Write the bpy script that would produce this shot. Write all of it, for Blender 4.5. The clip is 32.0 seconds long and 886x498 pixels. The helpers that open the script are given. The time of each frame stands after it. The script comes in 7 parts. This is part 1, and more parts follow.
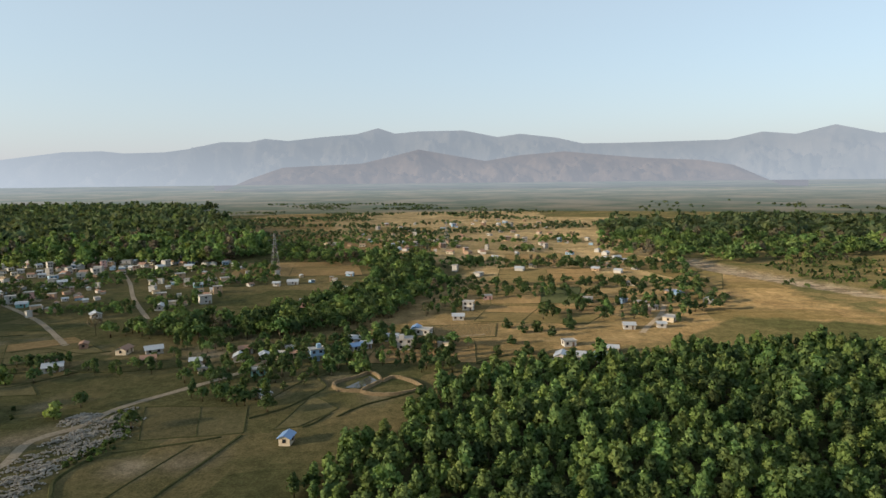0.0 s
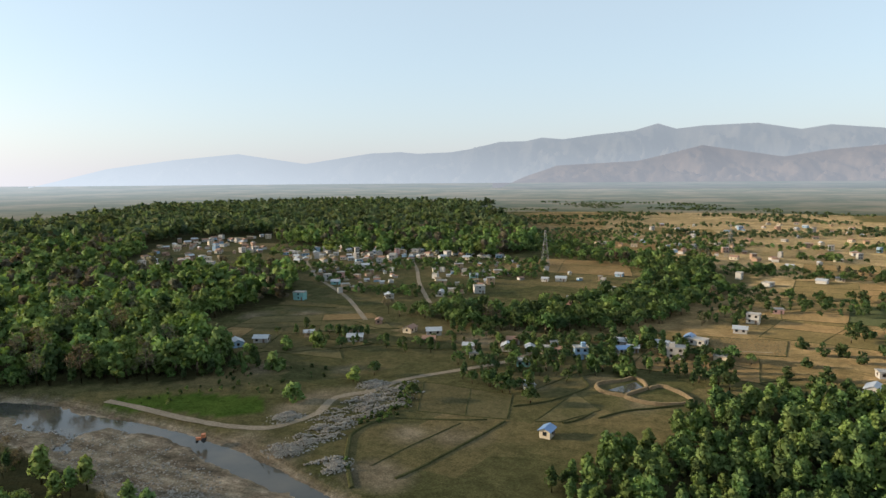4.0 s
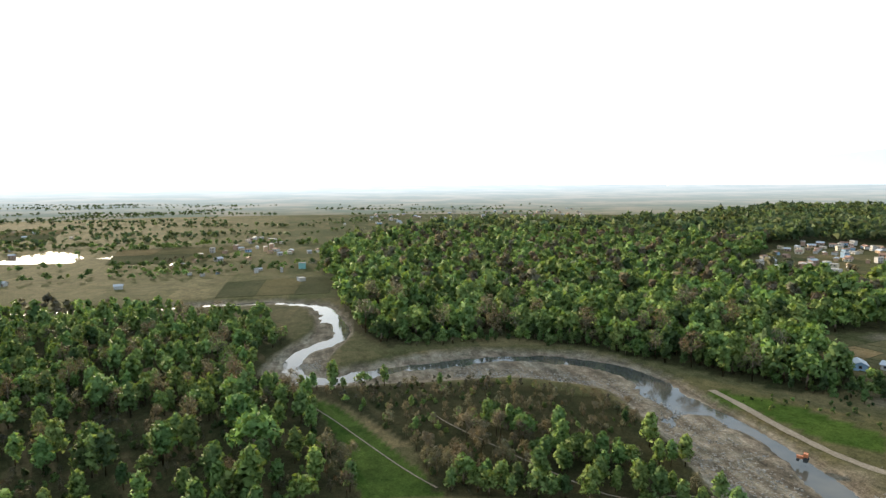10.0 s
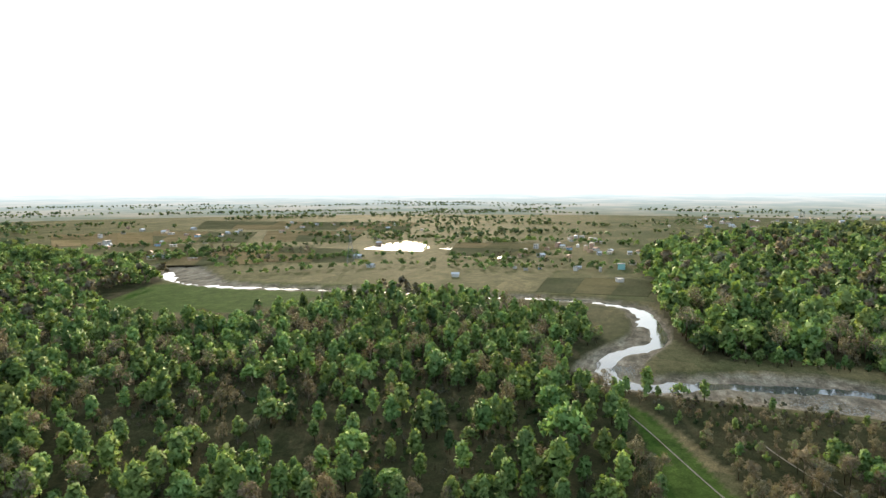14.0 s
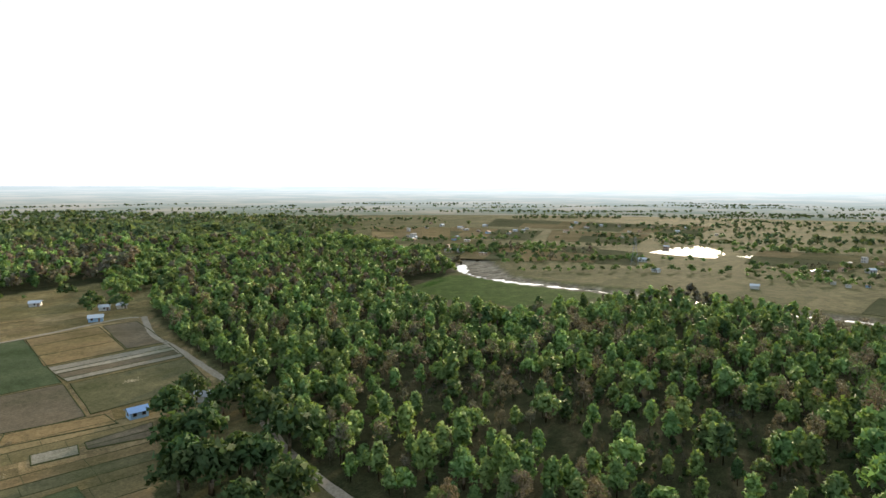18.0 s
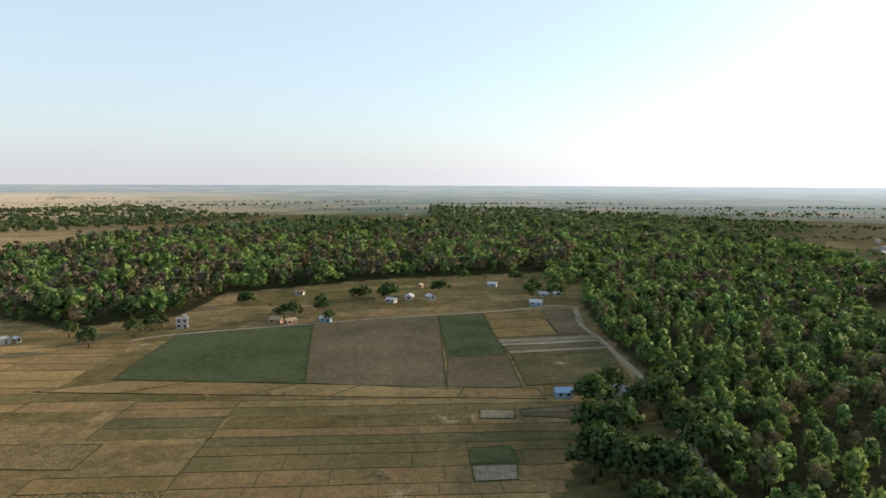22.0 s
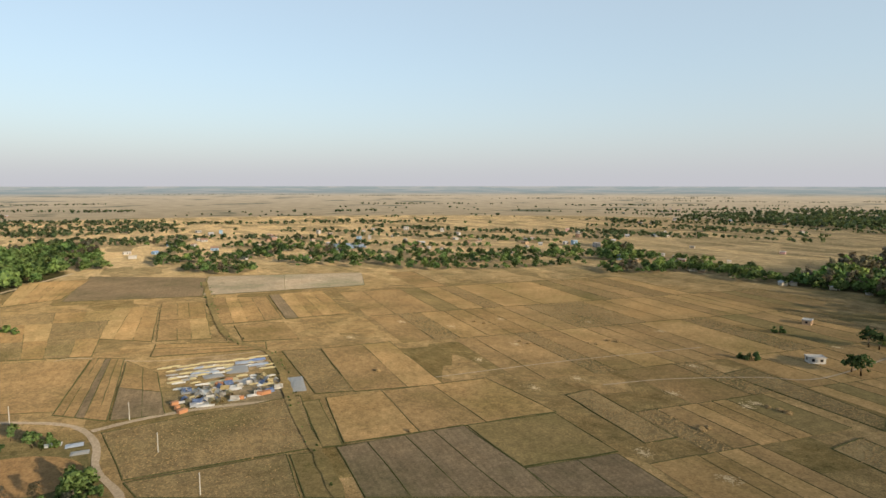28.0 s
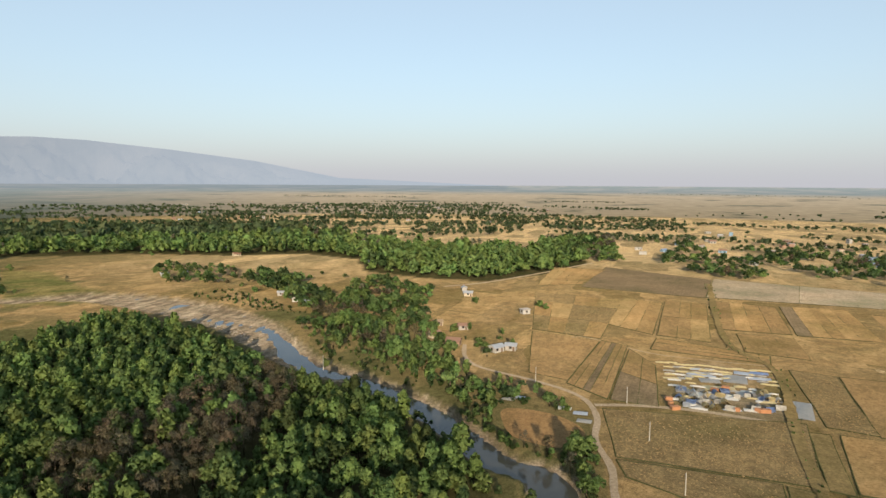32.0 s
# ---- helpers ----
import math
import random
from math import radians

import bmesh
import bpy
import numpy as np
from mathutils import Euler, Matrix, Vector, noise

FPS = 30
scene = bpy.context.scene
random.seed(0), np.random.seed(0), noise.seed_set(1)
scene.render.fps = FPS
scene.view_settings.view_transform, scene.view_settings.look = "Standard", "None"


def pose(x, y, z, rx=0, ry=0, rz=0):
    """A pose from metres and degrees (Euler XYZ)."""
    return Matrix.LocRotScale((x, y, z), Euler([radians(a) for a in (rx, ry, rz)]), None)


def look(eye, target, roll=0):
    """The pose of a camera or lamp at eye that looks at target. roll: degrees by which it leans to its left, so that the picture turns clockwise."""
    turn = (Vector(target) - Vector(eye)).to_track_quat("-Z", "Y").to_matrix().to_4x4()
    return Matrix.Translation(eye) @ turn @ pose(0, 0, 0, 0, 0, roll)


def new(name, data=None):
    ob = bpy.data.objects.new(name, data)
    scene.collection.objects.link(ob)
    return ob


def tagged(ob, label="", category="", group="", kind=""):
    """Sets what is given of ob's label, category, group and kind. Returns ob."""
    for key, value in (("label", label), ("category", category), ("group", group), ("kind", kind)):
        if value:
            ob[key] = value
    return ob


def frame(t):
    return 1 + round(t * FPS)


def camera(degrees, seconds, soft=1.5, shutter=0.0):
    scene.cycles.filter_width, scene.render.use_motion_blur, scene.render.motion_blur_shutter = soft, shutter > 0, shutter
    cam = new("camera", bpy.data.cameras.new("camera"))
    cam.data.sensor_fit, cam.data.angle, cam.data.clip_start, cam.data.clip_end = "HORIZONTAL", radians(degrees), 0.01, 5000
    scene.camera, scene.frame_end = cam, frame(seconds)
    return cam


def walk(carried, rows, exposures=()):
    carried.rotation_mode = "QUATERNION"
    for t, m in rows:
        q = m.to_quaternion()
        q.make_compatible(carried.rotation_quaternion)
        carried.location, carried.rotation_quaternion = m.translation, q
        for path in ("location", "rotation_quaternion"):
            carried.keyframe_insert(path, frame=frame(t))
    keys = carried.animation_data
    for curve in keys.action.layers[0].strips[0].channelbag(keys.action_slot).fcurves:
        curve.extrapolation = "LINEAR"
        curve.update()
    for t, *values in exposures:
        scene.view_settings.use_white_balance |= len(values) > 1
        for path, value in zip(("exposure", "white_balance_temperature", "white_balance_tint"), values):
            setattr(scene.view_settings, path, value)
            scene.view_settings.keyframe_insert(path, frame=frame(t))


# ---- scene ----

# ------------------------------------------------------------------ camera
# A drone hovers 80 m above the ground and turns once round.
H = 80.0
cam = camera(70.94, 32.0)
PATH = [
    (0.0, pose(0, 0, H, 83.71, 0.60, 0.00)),
    (0.5, pose(0, 0, H, 83.71, 0.50, 2.83)),
    (1.0, pose(0, 0, H, 83.71, 0.55, 5.59)),
    (1.5, pose(0, 0, H, 83.71, 0.50, 8.30)),
    (2.0, pose(0, 0, H, 83.72, 0.50, 11.40)),
    (2.5, pose(0, 0, H, 83.73, 0.50, 14.62)),
    (3.0, pose(0, 0, H, 83.74, 0.45, 18.17)),
    (3.5, pose(0, 0, H, 83.73, 0.42, 21.39)),
    (5.5, pose(0, 0, H, 83.78, 0.39, 35.98)),
    (6.0, pose(0, 0, H, 83.78, 0.33, 40.42)),
    (6.5, pose(0, 0, H, 83.81, 0.34, 44.74)),
    (7.0, pose(0, 0, H, 83.83, 0.25, 49.46)),
    (7.5, pose(0, 0, H, 83.84, 0.28, 53.94)),
    (8.0, pose(0, 0, H, 83.85, 0.29, 58.89)),
    (8.5, pose(0, 0, H, 83.85, 0.20, 63.52)),
    (9.0, pose(0, 0, H, 83.88, 0.21, 68.63)),
    (9.5, pose(0, 0, H, 83.89, 0.19, 73.12)),
    (10.0, pose(0, 0, H, 83.91, 0.17, 77.88)),
    (10.5, pose(0, 0, H, 83.92, 0.14, 82.36)),
    (11.0, pose(0, 0, H, 83.93, 0.17, 86.78)),
    (11.5, pose(0, 0, H, 83.94, 0.18, 90.44)),
    (12.0, pose(0, 0, H, 83.96, 0.15, 94.08)),
    (12.5, pose(0, 0, H, 83.96, 0.13, 97.28)),
    (13.0, pose(0, 0, H, 83.95, 0.13, 100.67)),
    (13.5, pose(0, 0, H, 83.96, 0.16, 103.72)),
    (14.0, pose(0, 0, H, 83.96, 0.12, 106.89)),
    (14.5, pose(0, 0, H, 83.98, 0.13, 109.68)),
    (16.5, pose(0, 0, H, 83.99, -0.10, 121.71)),
    (17.0, pose(0, 0, H, 84.00, -0.08, 125.24)),
    (17.5, pose(0, 0, H, 84.00, -0.07, 128.71)),
    (18.0, pose(0, 0, H, 84.01, -0.06, 132.68)),
    (18.5, pose(0, 0, H, 84.00, -0.04, 136.66)),
    (19.0, pose(0, 0, H, 84.03, -0.07, 141.12)),
    (19.5, pose(0, 0, H, 84.02, -0.07, 145.39)),
    (20.0, pose(0, 0, H, 84.01, -0.08, 150.14)),
    (20.5, pose(0, 0, H, 84.02, -0.14, 154.84)),
    (21.0, pose(0, 0, H, 83.98, -0.19, 160.06)),
    (21.5, pose(0, 0, H, 83.99, -0.27, 165.12)),
    (22.0, pose(0, 0, H, 83.98, -0.23, 170.95)),
    (22.5, pose(0, 0, H, 83.94, -0.38, 176.63)),
    (23.0, pose(0, 0, H, 83.92, -0.33, 182.85)),
    (23.5, pose(0, 0, H, 83.90, -0.37, 188.27)),
    (24.0, pose(0, 0, H, 83.86, -0.47, 193.77)),
    (24.5, pose(0, 0, H, 83.82, -0.44, 198.39)),
    (26.5, pose(0, 0, H, 84.06, 0.10, 226.45)),
    (27.0, pose(0, 0, H, 84.00, 0.16, 232.28)),
    (27.5, pose(0, 0, H, 84.03, 0.07, 237.80)),
    (28.0, pose(0, 0, H, 84.04, -0.01, 243.93)),
    (28.5, pose(0, 0, H, 84.07, -0.03, 249.61)),
    (29.0, pose(0, 0, H, 84.05, -0.07, 255.76)),
    (29.5, pose(0, 0, H, 84.05, -0.13, 261.31)),
    (30.0, pose(0, 0, H, 84.04, -0.24, 267.45)),
    (30.5, pose(0, 0, H, 84.01, -0.31, 273.30)),
    (31.0, pose(0, 0, H, 83.98, -0.36, 278.90)),
    (31.5, pose(0, 0, H, 83.95, -0.34, 283.52)),
    (32.0, pose(0, 0, H, 83.94, -0.33, 288.58)),
]
EXPOSURES = [(0, 0.24), (3, 0.36), (6, 0.52), (8, 0.78), (10, 1.15), (12, 1.45), (15, 1.45), (17.5, 1.2), (20, 0.78), (23, 0.4), (25, 0.3), (27, 0.2), (32, 0.16)]
walk(cam, PATH, EXPOSURES)

# ------------------------------------------------------------------ sky, sun
SUN_YAW, SUN_EL = 110.0, 14.0          # degrees to the left of +y, degrees up
world = bpy.data.worlds.new("sky")
scene.world = world
world.use_nodes = True
wn = world.node_tree
sky = wn.nodes.new("ShaderNodeTexSky")
sky.sky_type = "NISHITA"
sky.sun_disc = False
sky.sun_elevation = radians(SUN_EL)
sky.sun_rotation = radians(-SUN_YAW)
sky.altitude = 100
sky.air_density = 1.0
sky.dust_density = 1.25
sky.ozone_density = 2.2
bg = wn.nodes["Background"]
bg.inputs["Strength"].default_value = 0.15
haze = wn.nodes.new("ShaderNodeMix")            # hazy air: the blue sky is veiled with pale grey
haze.data_type = "RGBA"
haze.inputs[0].default_value = 0.5
haze.inputs[7].default_value = (4.4, 5.1, 5.45, 1)
wn.links.new(sky.outputs["Color"], haze.inputs[6])
wn.links.new(haze.outputs[2], bg.inputs["Color"])

sun_data = bpy.data.lights.new("sun", "SUN")
sun_data.energy, sun_data.angle, sun_data.color = 5.0, radians(0.8), (1.0, 0.80, 0.56)
sun = new("sun", sun_data)
sy, se = radians(SUN_YAW), radians(SUN_EL)
sun_dir = Vector((-math.sin(sy) * math.cos(se), math.cos(sy) * math.cos(se), math.sin(se)))
sun.matrix_world = look(sun_dir * 3000, (0, 0, 0))

# ------------------------------------------------------------------ materials
def nodes_of(name):
    m = bpy.data.materials.new(name)
    m.use_nodes = True
    nt = m.node_tree
    return m, nt, nt.nodes["Principled BSDF"]


def ramp(nt, src, stops):
    r = nt.nodes.new("ShaderNodeValToRGB")
    els = r.color_ramp.elements
    while len(els) < len(stops):
        els.new(0.5)
    for e, (p, c) in zip(els, stops):
        e.position, e.color = p, (*c, 1)
    nt.links.new(src, r.inputs["Fac"])
    return r.outputs["Color"]


def noise_tex(nt, scale, detail=4, rough=0.6, vec=None):
    n = nt.nodes.new("ShaderNodeTexNoise")
    n.inputs["Scale"].default_value, n.inputs["Detail"].default_value, n.inputs["Roughness"].default_value = scale, detail, rough
    if vec is None:
        g = nt.nodes.new("ShaderNodeNewGeometry")
        vec = g.outputs["Position"]
    nt.links.new(vec, n.inputs["Vector"])
    return n.outputs["Fac"]


def mix(nt, fac, a, b, mode="MIX"):
    n = nt.nodes.new("ShaderNodeMix")
    n.data_type, n.blend_type = "RGBA", mode
    for sock, v in ((n.inputs[0], fac), (n.inputs[6], a), (n.inputs[7], b)):
        if isinstance(v, (int, float)):
            sock.default_value = v
        elif isinstance(v, tuple):
            sock.default_value = (*v, 1)
        else:
            nt.links.new(v, sock)
    return n.outputs[2]


def bump(nt, bsdf, height, strength, distance):
    b = nt.nodes.new("ShaderNodeBump")
    b.inputs["Strength"].default_value, b.inputs["Distance"].default_value = strength, distance
    nt.links.new(height, b.inputs["Height"])
    nt.links.new(b.outputs["Normal"], bsdf.inputs["Normal"])


def attr(nt, name):
    a = nt.nodes.new("ShaderNodeAttribute")
    a.attribute_name = name
    return a.outputs["Fac"]


def object_random(nt):
    return nt.nodes.new("ShaderNodeObjectInfo").outputs["Random"]


def earthy(name, dark, light, coarse=0.05, fine=1.2, rough=0.95, bumpy=0.15, vary=0.0, furrow=0.0):
    """Soil, stubble, sand, plaster: two colours mixed by noise at two scales."""
    m, nt, b = nodes_of(name)
    c1 = ramp(nt, noise_tex(nt, coarse, 5), [(0.35, dark), (0.65, light)])
    f = noise_tex(nt, fine, 5, 0.7)
    c2 = mix(nt, 0.55, c1, ramp(nt, f, [(0.3, tuple(v * 0.55 for v in dark)), (0.7, tuple(min(1, v * 1.25) for v in light))]))
    if vary:                                   # soft blotches that run over several plots
        big = noise_tex(nt, 0.022, 5, 0.62)
        c2 = mix(nt, 0.75, c2, mix(nt, 1.0, c2, ramp(nt, big, [(0.34, (0.66, 0.74, 0.64)), (0.5, (1.0, 1.0, 1.0)), (0.66, (1.3, 1.24, 1.2))]), "MULTIPLY"))
        grit = noise_tex(nt, 0.35, 4, 0.75)
        c2 = mix(nt, 0.6, c2, mix(nt, 1.0, c2, ramp(nt, grit, [(0.35, (0.66, 0.68, 0.66)), (0.65, (1.28, 1.26, 1.22))]), "MULTIPLY"))
    if furrow:
        wv = nt.nodes.new("ShaderNodeTexWave")
        wv.bands_direction = "Y"
        wv.inputs["Scale"].default_value, wv.inputs["Distortion"].default_value, wv.inputs["Detail"].default_value, wv.inputs["Detail Scale"].default_value = 0.16, 2.2, 3, 0.4
        mp = nt.nodes.new("ShaderNodeMapping")
        mp.inputs["Rotation"].default_value = (0, 0, radians(5.5))
        nt.links.new(nt.nodes.new("ShaderNodeNewGeometry").outputs["Position"], mp.inputs["Vector"])
        nt.links.new(mp.outputs[0], wv.inputs["Vector"])
        c2 = mix(nt, furrow, c2, mix(nt, 1.0, c2, ramp(nt, wv.outputs["Fac"], [(0.2, (0.6, 0.6, 0.58)), (0.8, (1.3, 1.3, 1.3))]), "MULTIPLY"))
    if vary:
        tint = ramp(nt, object_random(nt), [(0.0, (1 - vary,) * 3), (1.0, (1 + vary * 0.5,) * 3)])
        c2 = mix(nt, 1.0, c2, tint, "MULTIPLY")
    nt.links.new(c2, b.inputs["Base Color"])
    b.inputs["Roughness"].default_value = rough
    b.inputs["Diffuse Roughness"].default_value = 1.0
    b.inputs["Specular IOR Level"].default_value = 0.0
    if bumpy:
        bump(nt, b, f, 0.6, bumpy)
    return m


def leafy(name, dark, light, trans=0.35):
    """Leaves: each clump its own green, each tree its own tone; light shines partly through."""
    m, nt, b = nodes_of(name)
    geo = nt.nodes.new("ShaderNodeNewGeometry")
    isl = ramp(nt, geo.outputs["Random Per Island"], [(0.0, dark), (1.0, light)])
    tone = nt.nodes.new("ShaderNodeAttribute")
    tone.attribute_name = "tone"
    c = mix(nt, 1.0, isl, tone.outputs["Color"], "MULTIPLY")
    nt.links.new(c, b.inputs["Base Color"])
    b.inputs["Roughness"].default_value = 0.7
    b.inputs["Specular IOR Level"].default_value = 0.05
    t = nt.nodes.new("ShaderNodeBsdfTranslucent")
    nt.links.new(mix(nt, 1.0, c, (1.12, 1.2, 0.75), "MULTIPLY"), t.inputs["Color"])
    mx = nt.nodes.new("ShaderNodeMixShader")
    mx.inputs[0].default_value = trans
    nt.links.new(b.outputs[0], mx.inputs[1])
    nt.links.new(t.outputs[0], mx.inputs[2])
    nt.links.new(mx.outputs[0], nt.nodes["Material Output"].inputs["Surface"])
    return m


def painted(name, col, rough=0.7, metal=0.0, dirt=0.35):
    m, nt, b = nodes_of(name)
    f = noise_tex(nt, 0.9, 5, 0.7)
    c = mix(nt, ramp(nt, f, [(0.45, (0, 0, 0)), (0.75, (dirt,) * 3)]), col, tuple(v * 0.45 for v in col))
    nt.links.new(c, b.inputs["Base Color"])
    b.inputs["Roughness"].default_value, b.inputs["Metallic"].default_value = rough, metal
    return m


M_BARK = earthy("bark", (0.10, 0.075, 0.05), (0.2, 0.16, 0.11), 0.4, 4, 0.9, 0.02)
M_LEAF = leafy("leaf_green", (0.1, 0.147, 0.052), (0.182, 0.246, 0.087), 0.3)
M_LEAF_DARK = leafy("leaf_dark_green", (0.05, 0.078, 0.034), (0.09, 0.125, 0.052), 0.34)
M_DRY = leafy("leaf_dry", (0.1, 0.083, 0.06), (0.165, 0.138, 0.1), 0.25)
M_BUND = earthy("bund_grass", (0.045, 0.05, 0.022), (0.09, 0.088, 0.04), 0.1, 1.5)
# for far woods: greyer leaf copy with haze put into its colour
M_LEAF_HAZED = leafy("leaf_hazed", (0.058, 0.08, 0.045), (0.12, 0.145, 0.075), 0.36)
M_ROAD = earthy("dirt_road", (0.19, 0.155, 0.11), (0.30, 0.25, 0.185), 0.06, 1.0, 0.95, 0.05)
M_SAND = earthy("river_sand", (0.22, 0.185, 0.14), (0.40, 0.36, 0.29), 0.06, 0.6, 0.95, 0.15)

# Ground: soil, grass, leaf litter and river sand by zone.
def ground_material():
    m, nt, b = nodes_of("ground")
    coarse = noise_tex(nt, 0.012, 6, 0.6)
    fine = noise_tex(nt, 0.5, 6, 0.7)
    patch = noise_tex(nt, 0.06, 4, 0.6)
    grass = ramp(nt, coarse, [(0.35, (0.072, 0.075, 0.037)), (0.65, (0.132, 0.112, 0.062))])
    dry = ramp(nt, patch, [(0.3, (0.152, 0.107, 0.055)), (0.7, (0.243, 0.177, 0.098))])
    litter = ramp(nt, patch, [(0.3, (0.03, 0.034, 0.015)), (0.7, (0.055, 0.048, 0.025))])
    smap = nt.nodes.new("ShaderNodeMapping")           # gravel and silt laid down in streaks
    smap.inputs["Scale"].default_value, smap.inputs["Rotation"].default_value = (0.03, 0.17, 1), (0, 0, radians(-12))
    nt.links.new(nt.nodes.new("ShaderNodeNewGeometry").outputs["Position"], smap.inputs["Vector"])
    streak = nt.nodes.new("ShaderNodeMath")
    streak.operation = "MULTIPLY_ADD"
    streak.inputs[1].default_value = 0.62
    nt.links.new(noise_tex(nt, 1.0, 6, 0.7, smap.outputs[0]), streak.inputs[0])
    half = nt.nodes.new("ShaderNodeMath")
    half.operation = "MULTIPLY"
    half.inputs[1].default_value = 0.38
    nt.links.new(noise_tex(nt, 0.12, 6, 0.7), half.inputs[0])
    nt.links.new(half.outputs[0], streak.inputs[2])
    sand = ramp(nt, streak.outputs[0], [(0.34, (0.06, 0.05, 0.04)), (0.47, (0.16, 0.128, 0.097)), (0.62, (0.33, 0.28, 0.22))])
    lush = ramp(nt, patch, [(0.3, (0.036, 0.066, 0.013)), (0.7, (0.07, 0.105, 0.022))])
    vo = nt.nodes.new("ShaderNodeTexVoronoi")
    vo.distance, vo.inputs["Scale"].default_value, vo.inputs["Randomness"].default_value = "CHEBYCHEV", 1.0, 0.8
    mp = nt.nodes.new("ShaderNodeMapping")
    mp.inputs["Scale"].default_value, mp.inputs["Rotation"].default_value = (1 / 55, 1 / 24, 1), (0, 0, radians(5.5))
    nt.links.new(nt.nodes.new("ShaderNodeNewGeometry").outputs["Position"], mp.inputs["Vector"])
    nt.links.new(mp.outputs[0], vo.inputs["Vector"])
    sep = nt.nodes.new("ShaderNodeSeparateColor")
    nt.links.new(vo.outputs["Color"], sep.inputs[0])
    dry = mix(nt, 1.0, dry, ramp(nt, sep.outputs[0], [(0.1, (0.72, 0.76, 0.66)), (0.5, (1.0, 1.0, 1.0)), (0.9, (1.22, 1.2, 1.15))]), "MULTIPLY")
    grass = mix(nt, 1.0, grass, ramp(nt, sep.outputs[1], [(0.1, (0.75, 0.8, 0.7)), (0.9, (1.3, 1.15, 1.1))]), "MULTIPLY")
    gold = ramp(nt, patch, [(0.3, (0.225, 0.17, 0.1)), (0.7, (0.345, 0.27, 0.168))])
    gold = mix(nt, 1.0, gold, ramp(nt, sep.outputs[2], [(0.1, (0.66, 0.68, 0.66)), (0.45, (1.0, 1.0, 1.0)), (0.9, (1.3, 1.26, 1.2))]), "MULTIPLY")
    c = mix(nt, attr(nt, "dry"), grass, mix(nt, attr(nt, "gold"), dry, gold))
    c = mix(nt, attr(nt, "lush"), c, lush)
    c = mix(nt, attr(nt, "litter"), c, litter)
    c = mix(nt, attr(nt, "bare"), c, ramp(nt, patch, [(0.3, (0.11, 0.09, 0.06)), (0.7, (0.24, 0.195, 0.14))]))
    c = mix(nt, attr(nt, "sand"), c, sand)
    spots = noise_tex(nt, 0.16, 5, 0.7)
    c = mix(nt, 0.6, c, mix(nt, 1.0, c, ramp(nt, spots, [(0.35, (0.5, 0.56, 0.5)), (0.65, (1.35, 1.3, 1.25))]), "MULTIPLY"))
    c = mix(nt, 0.6, c, mix(nt, 1.0, c, ramp(nt, fine, [(0.3, (0.45, 0.45, 0.45)), (0.7, (1.35, 1.35, 1.35))]), "MULTIPLY"))
    tufts = noise_tex(nt, 1.7, 4, 0.75)
    c = mix(nt, 0.6, c, mix(nt, 1.0, c, ramp(nt, tufts, [(0.36, (0.38, 0.42, 0.36)), (0.62, (1.45, 1.42, 1.36))]), "MULTIPLY"))
    nt.links.new(c, b.inputs["Base Color"])
    b.inputs["Roughness"].default_value = 0.95
    b.inputs["Diffuse Roughness"].default_value = 1.0
    b.inputs["Specular IOR Level"].default_value = 0.006
    bump(nt, b, fine, 0.5, 0.3)
    return m


M_GROUND = ground_material()

def water_material():
    m, nt, b = nodes_of("river_water")
    nt.links.new(ramp(nt, noise_tex(nt, 0.05), [(0.3, (0.035, 0.04, 0.038)), (0.7, (0.08, 0.075, 0.06))]), b.inputs["Base Color"])
    b.inputs["Roughness"].default_value = 0.06
    b.inputs["IOR"].default_value = 1.33
    bump(nt, b, noise_tex(nt, 0.8, 4, 0.6), 0.12, 0.1)
    return m


M_WATER = water_material()

# ------------------------------------------------------------------ helpers for meshes
def mesh_np(name, verts, faces, mats, mat_index=None, smooth=False):
    """A mesh from arrays: verts (n, 3) and faces (m, 3 or 4)."""
    me = bpy.data.meshes.new(name)
    verts, faces = np.asarray(verts, np.float32), np.asarray(faces, np.int32)
    k = faces.shape[1]
    me.vertices.add(len(verts))
    me.vertices.foreach_set("co", verts.ravel())
    me.loops.add(faces.size)
    me.loops.foreach_set("vertex_index", faces.ravel())
    me.polygons.add(len(faces))
    me.polygons.foreach_set("loop_start", np.arange(len(faces), dtype=np.int32) * k)
    if mat_index is not None:
        me.polygons.foreach_set("material_index", np.asarray(mat_index, np.int32))
    me.polygons.foreach_set("use_smooth", np.full(len(faces), smooth))
    for m in mats:
        me.materials.append(m)
    me.update(calc_edges=True)
    return me


def float_attr(me, name, values):
    a = me.attributes.new(name, "FLOAT", "POINT")
    a.data.foreach_set("value", np.asarray(values, np.float32))


def part(name, bm, material, parent, label=""):
    me = bpy.data.meshes.new(name)
    bm.to_mesh(me)
    bm.free()
    me.materials.append(material)
    ob = new(name, me)
    ob.parent = parent
    if label:
        ob["label"] = label
    return ob


def inside(px, py, poly):
    """Which points lie in the polygon."""
    res = np.zeros(px.shape, bool)
    n = len(poly)
    for i in range(n):
        (x0, y0), (x1, y1) = poly[i], poly[i - 1]
        if y0 == y1:
            continue
        res ^= ((y0 > py) != (y1 > py)) & (px < (x1 - x0) * (py - y0) / (y1 - y0) + x0)
    return res


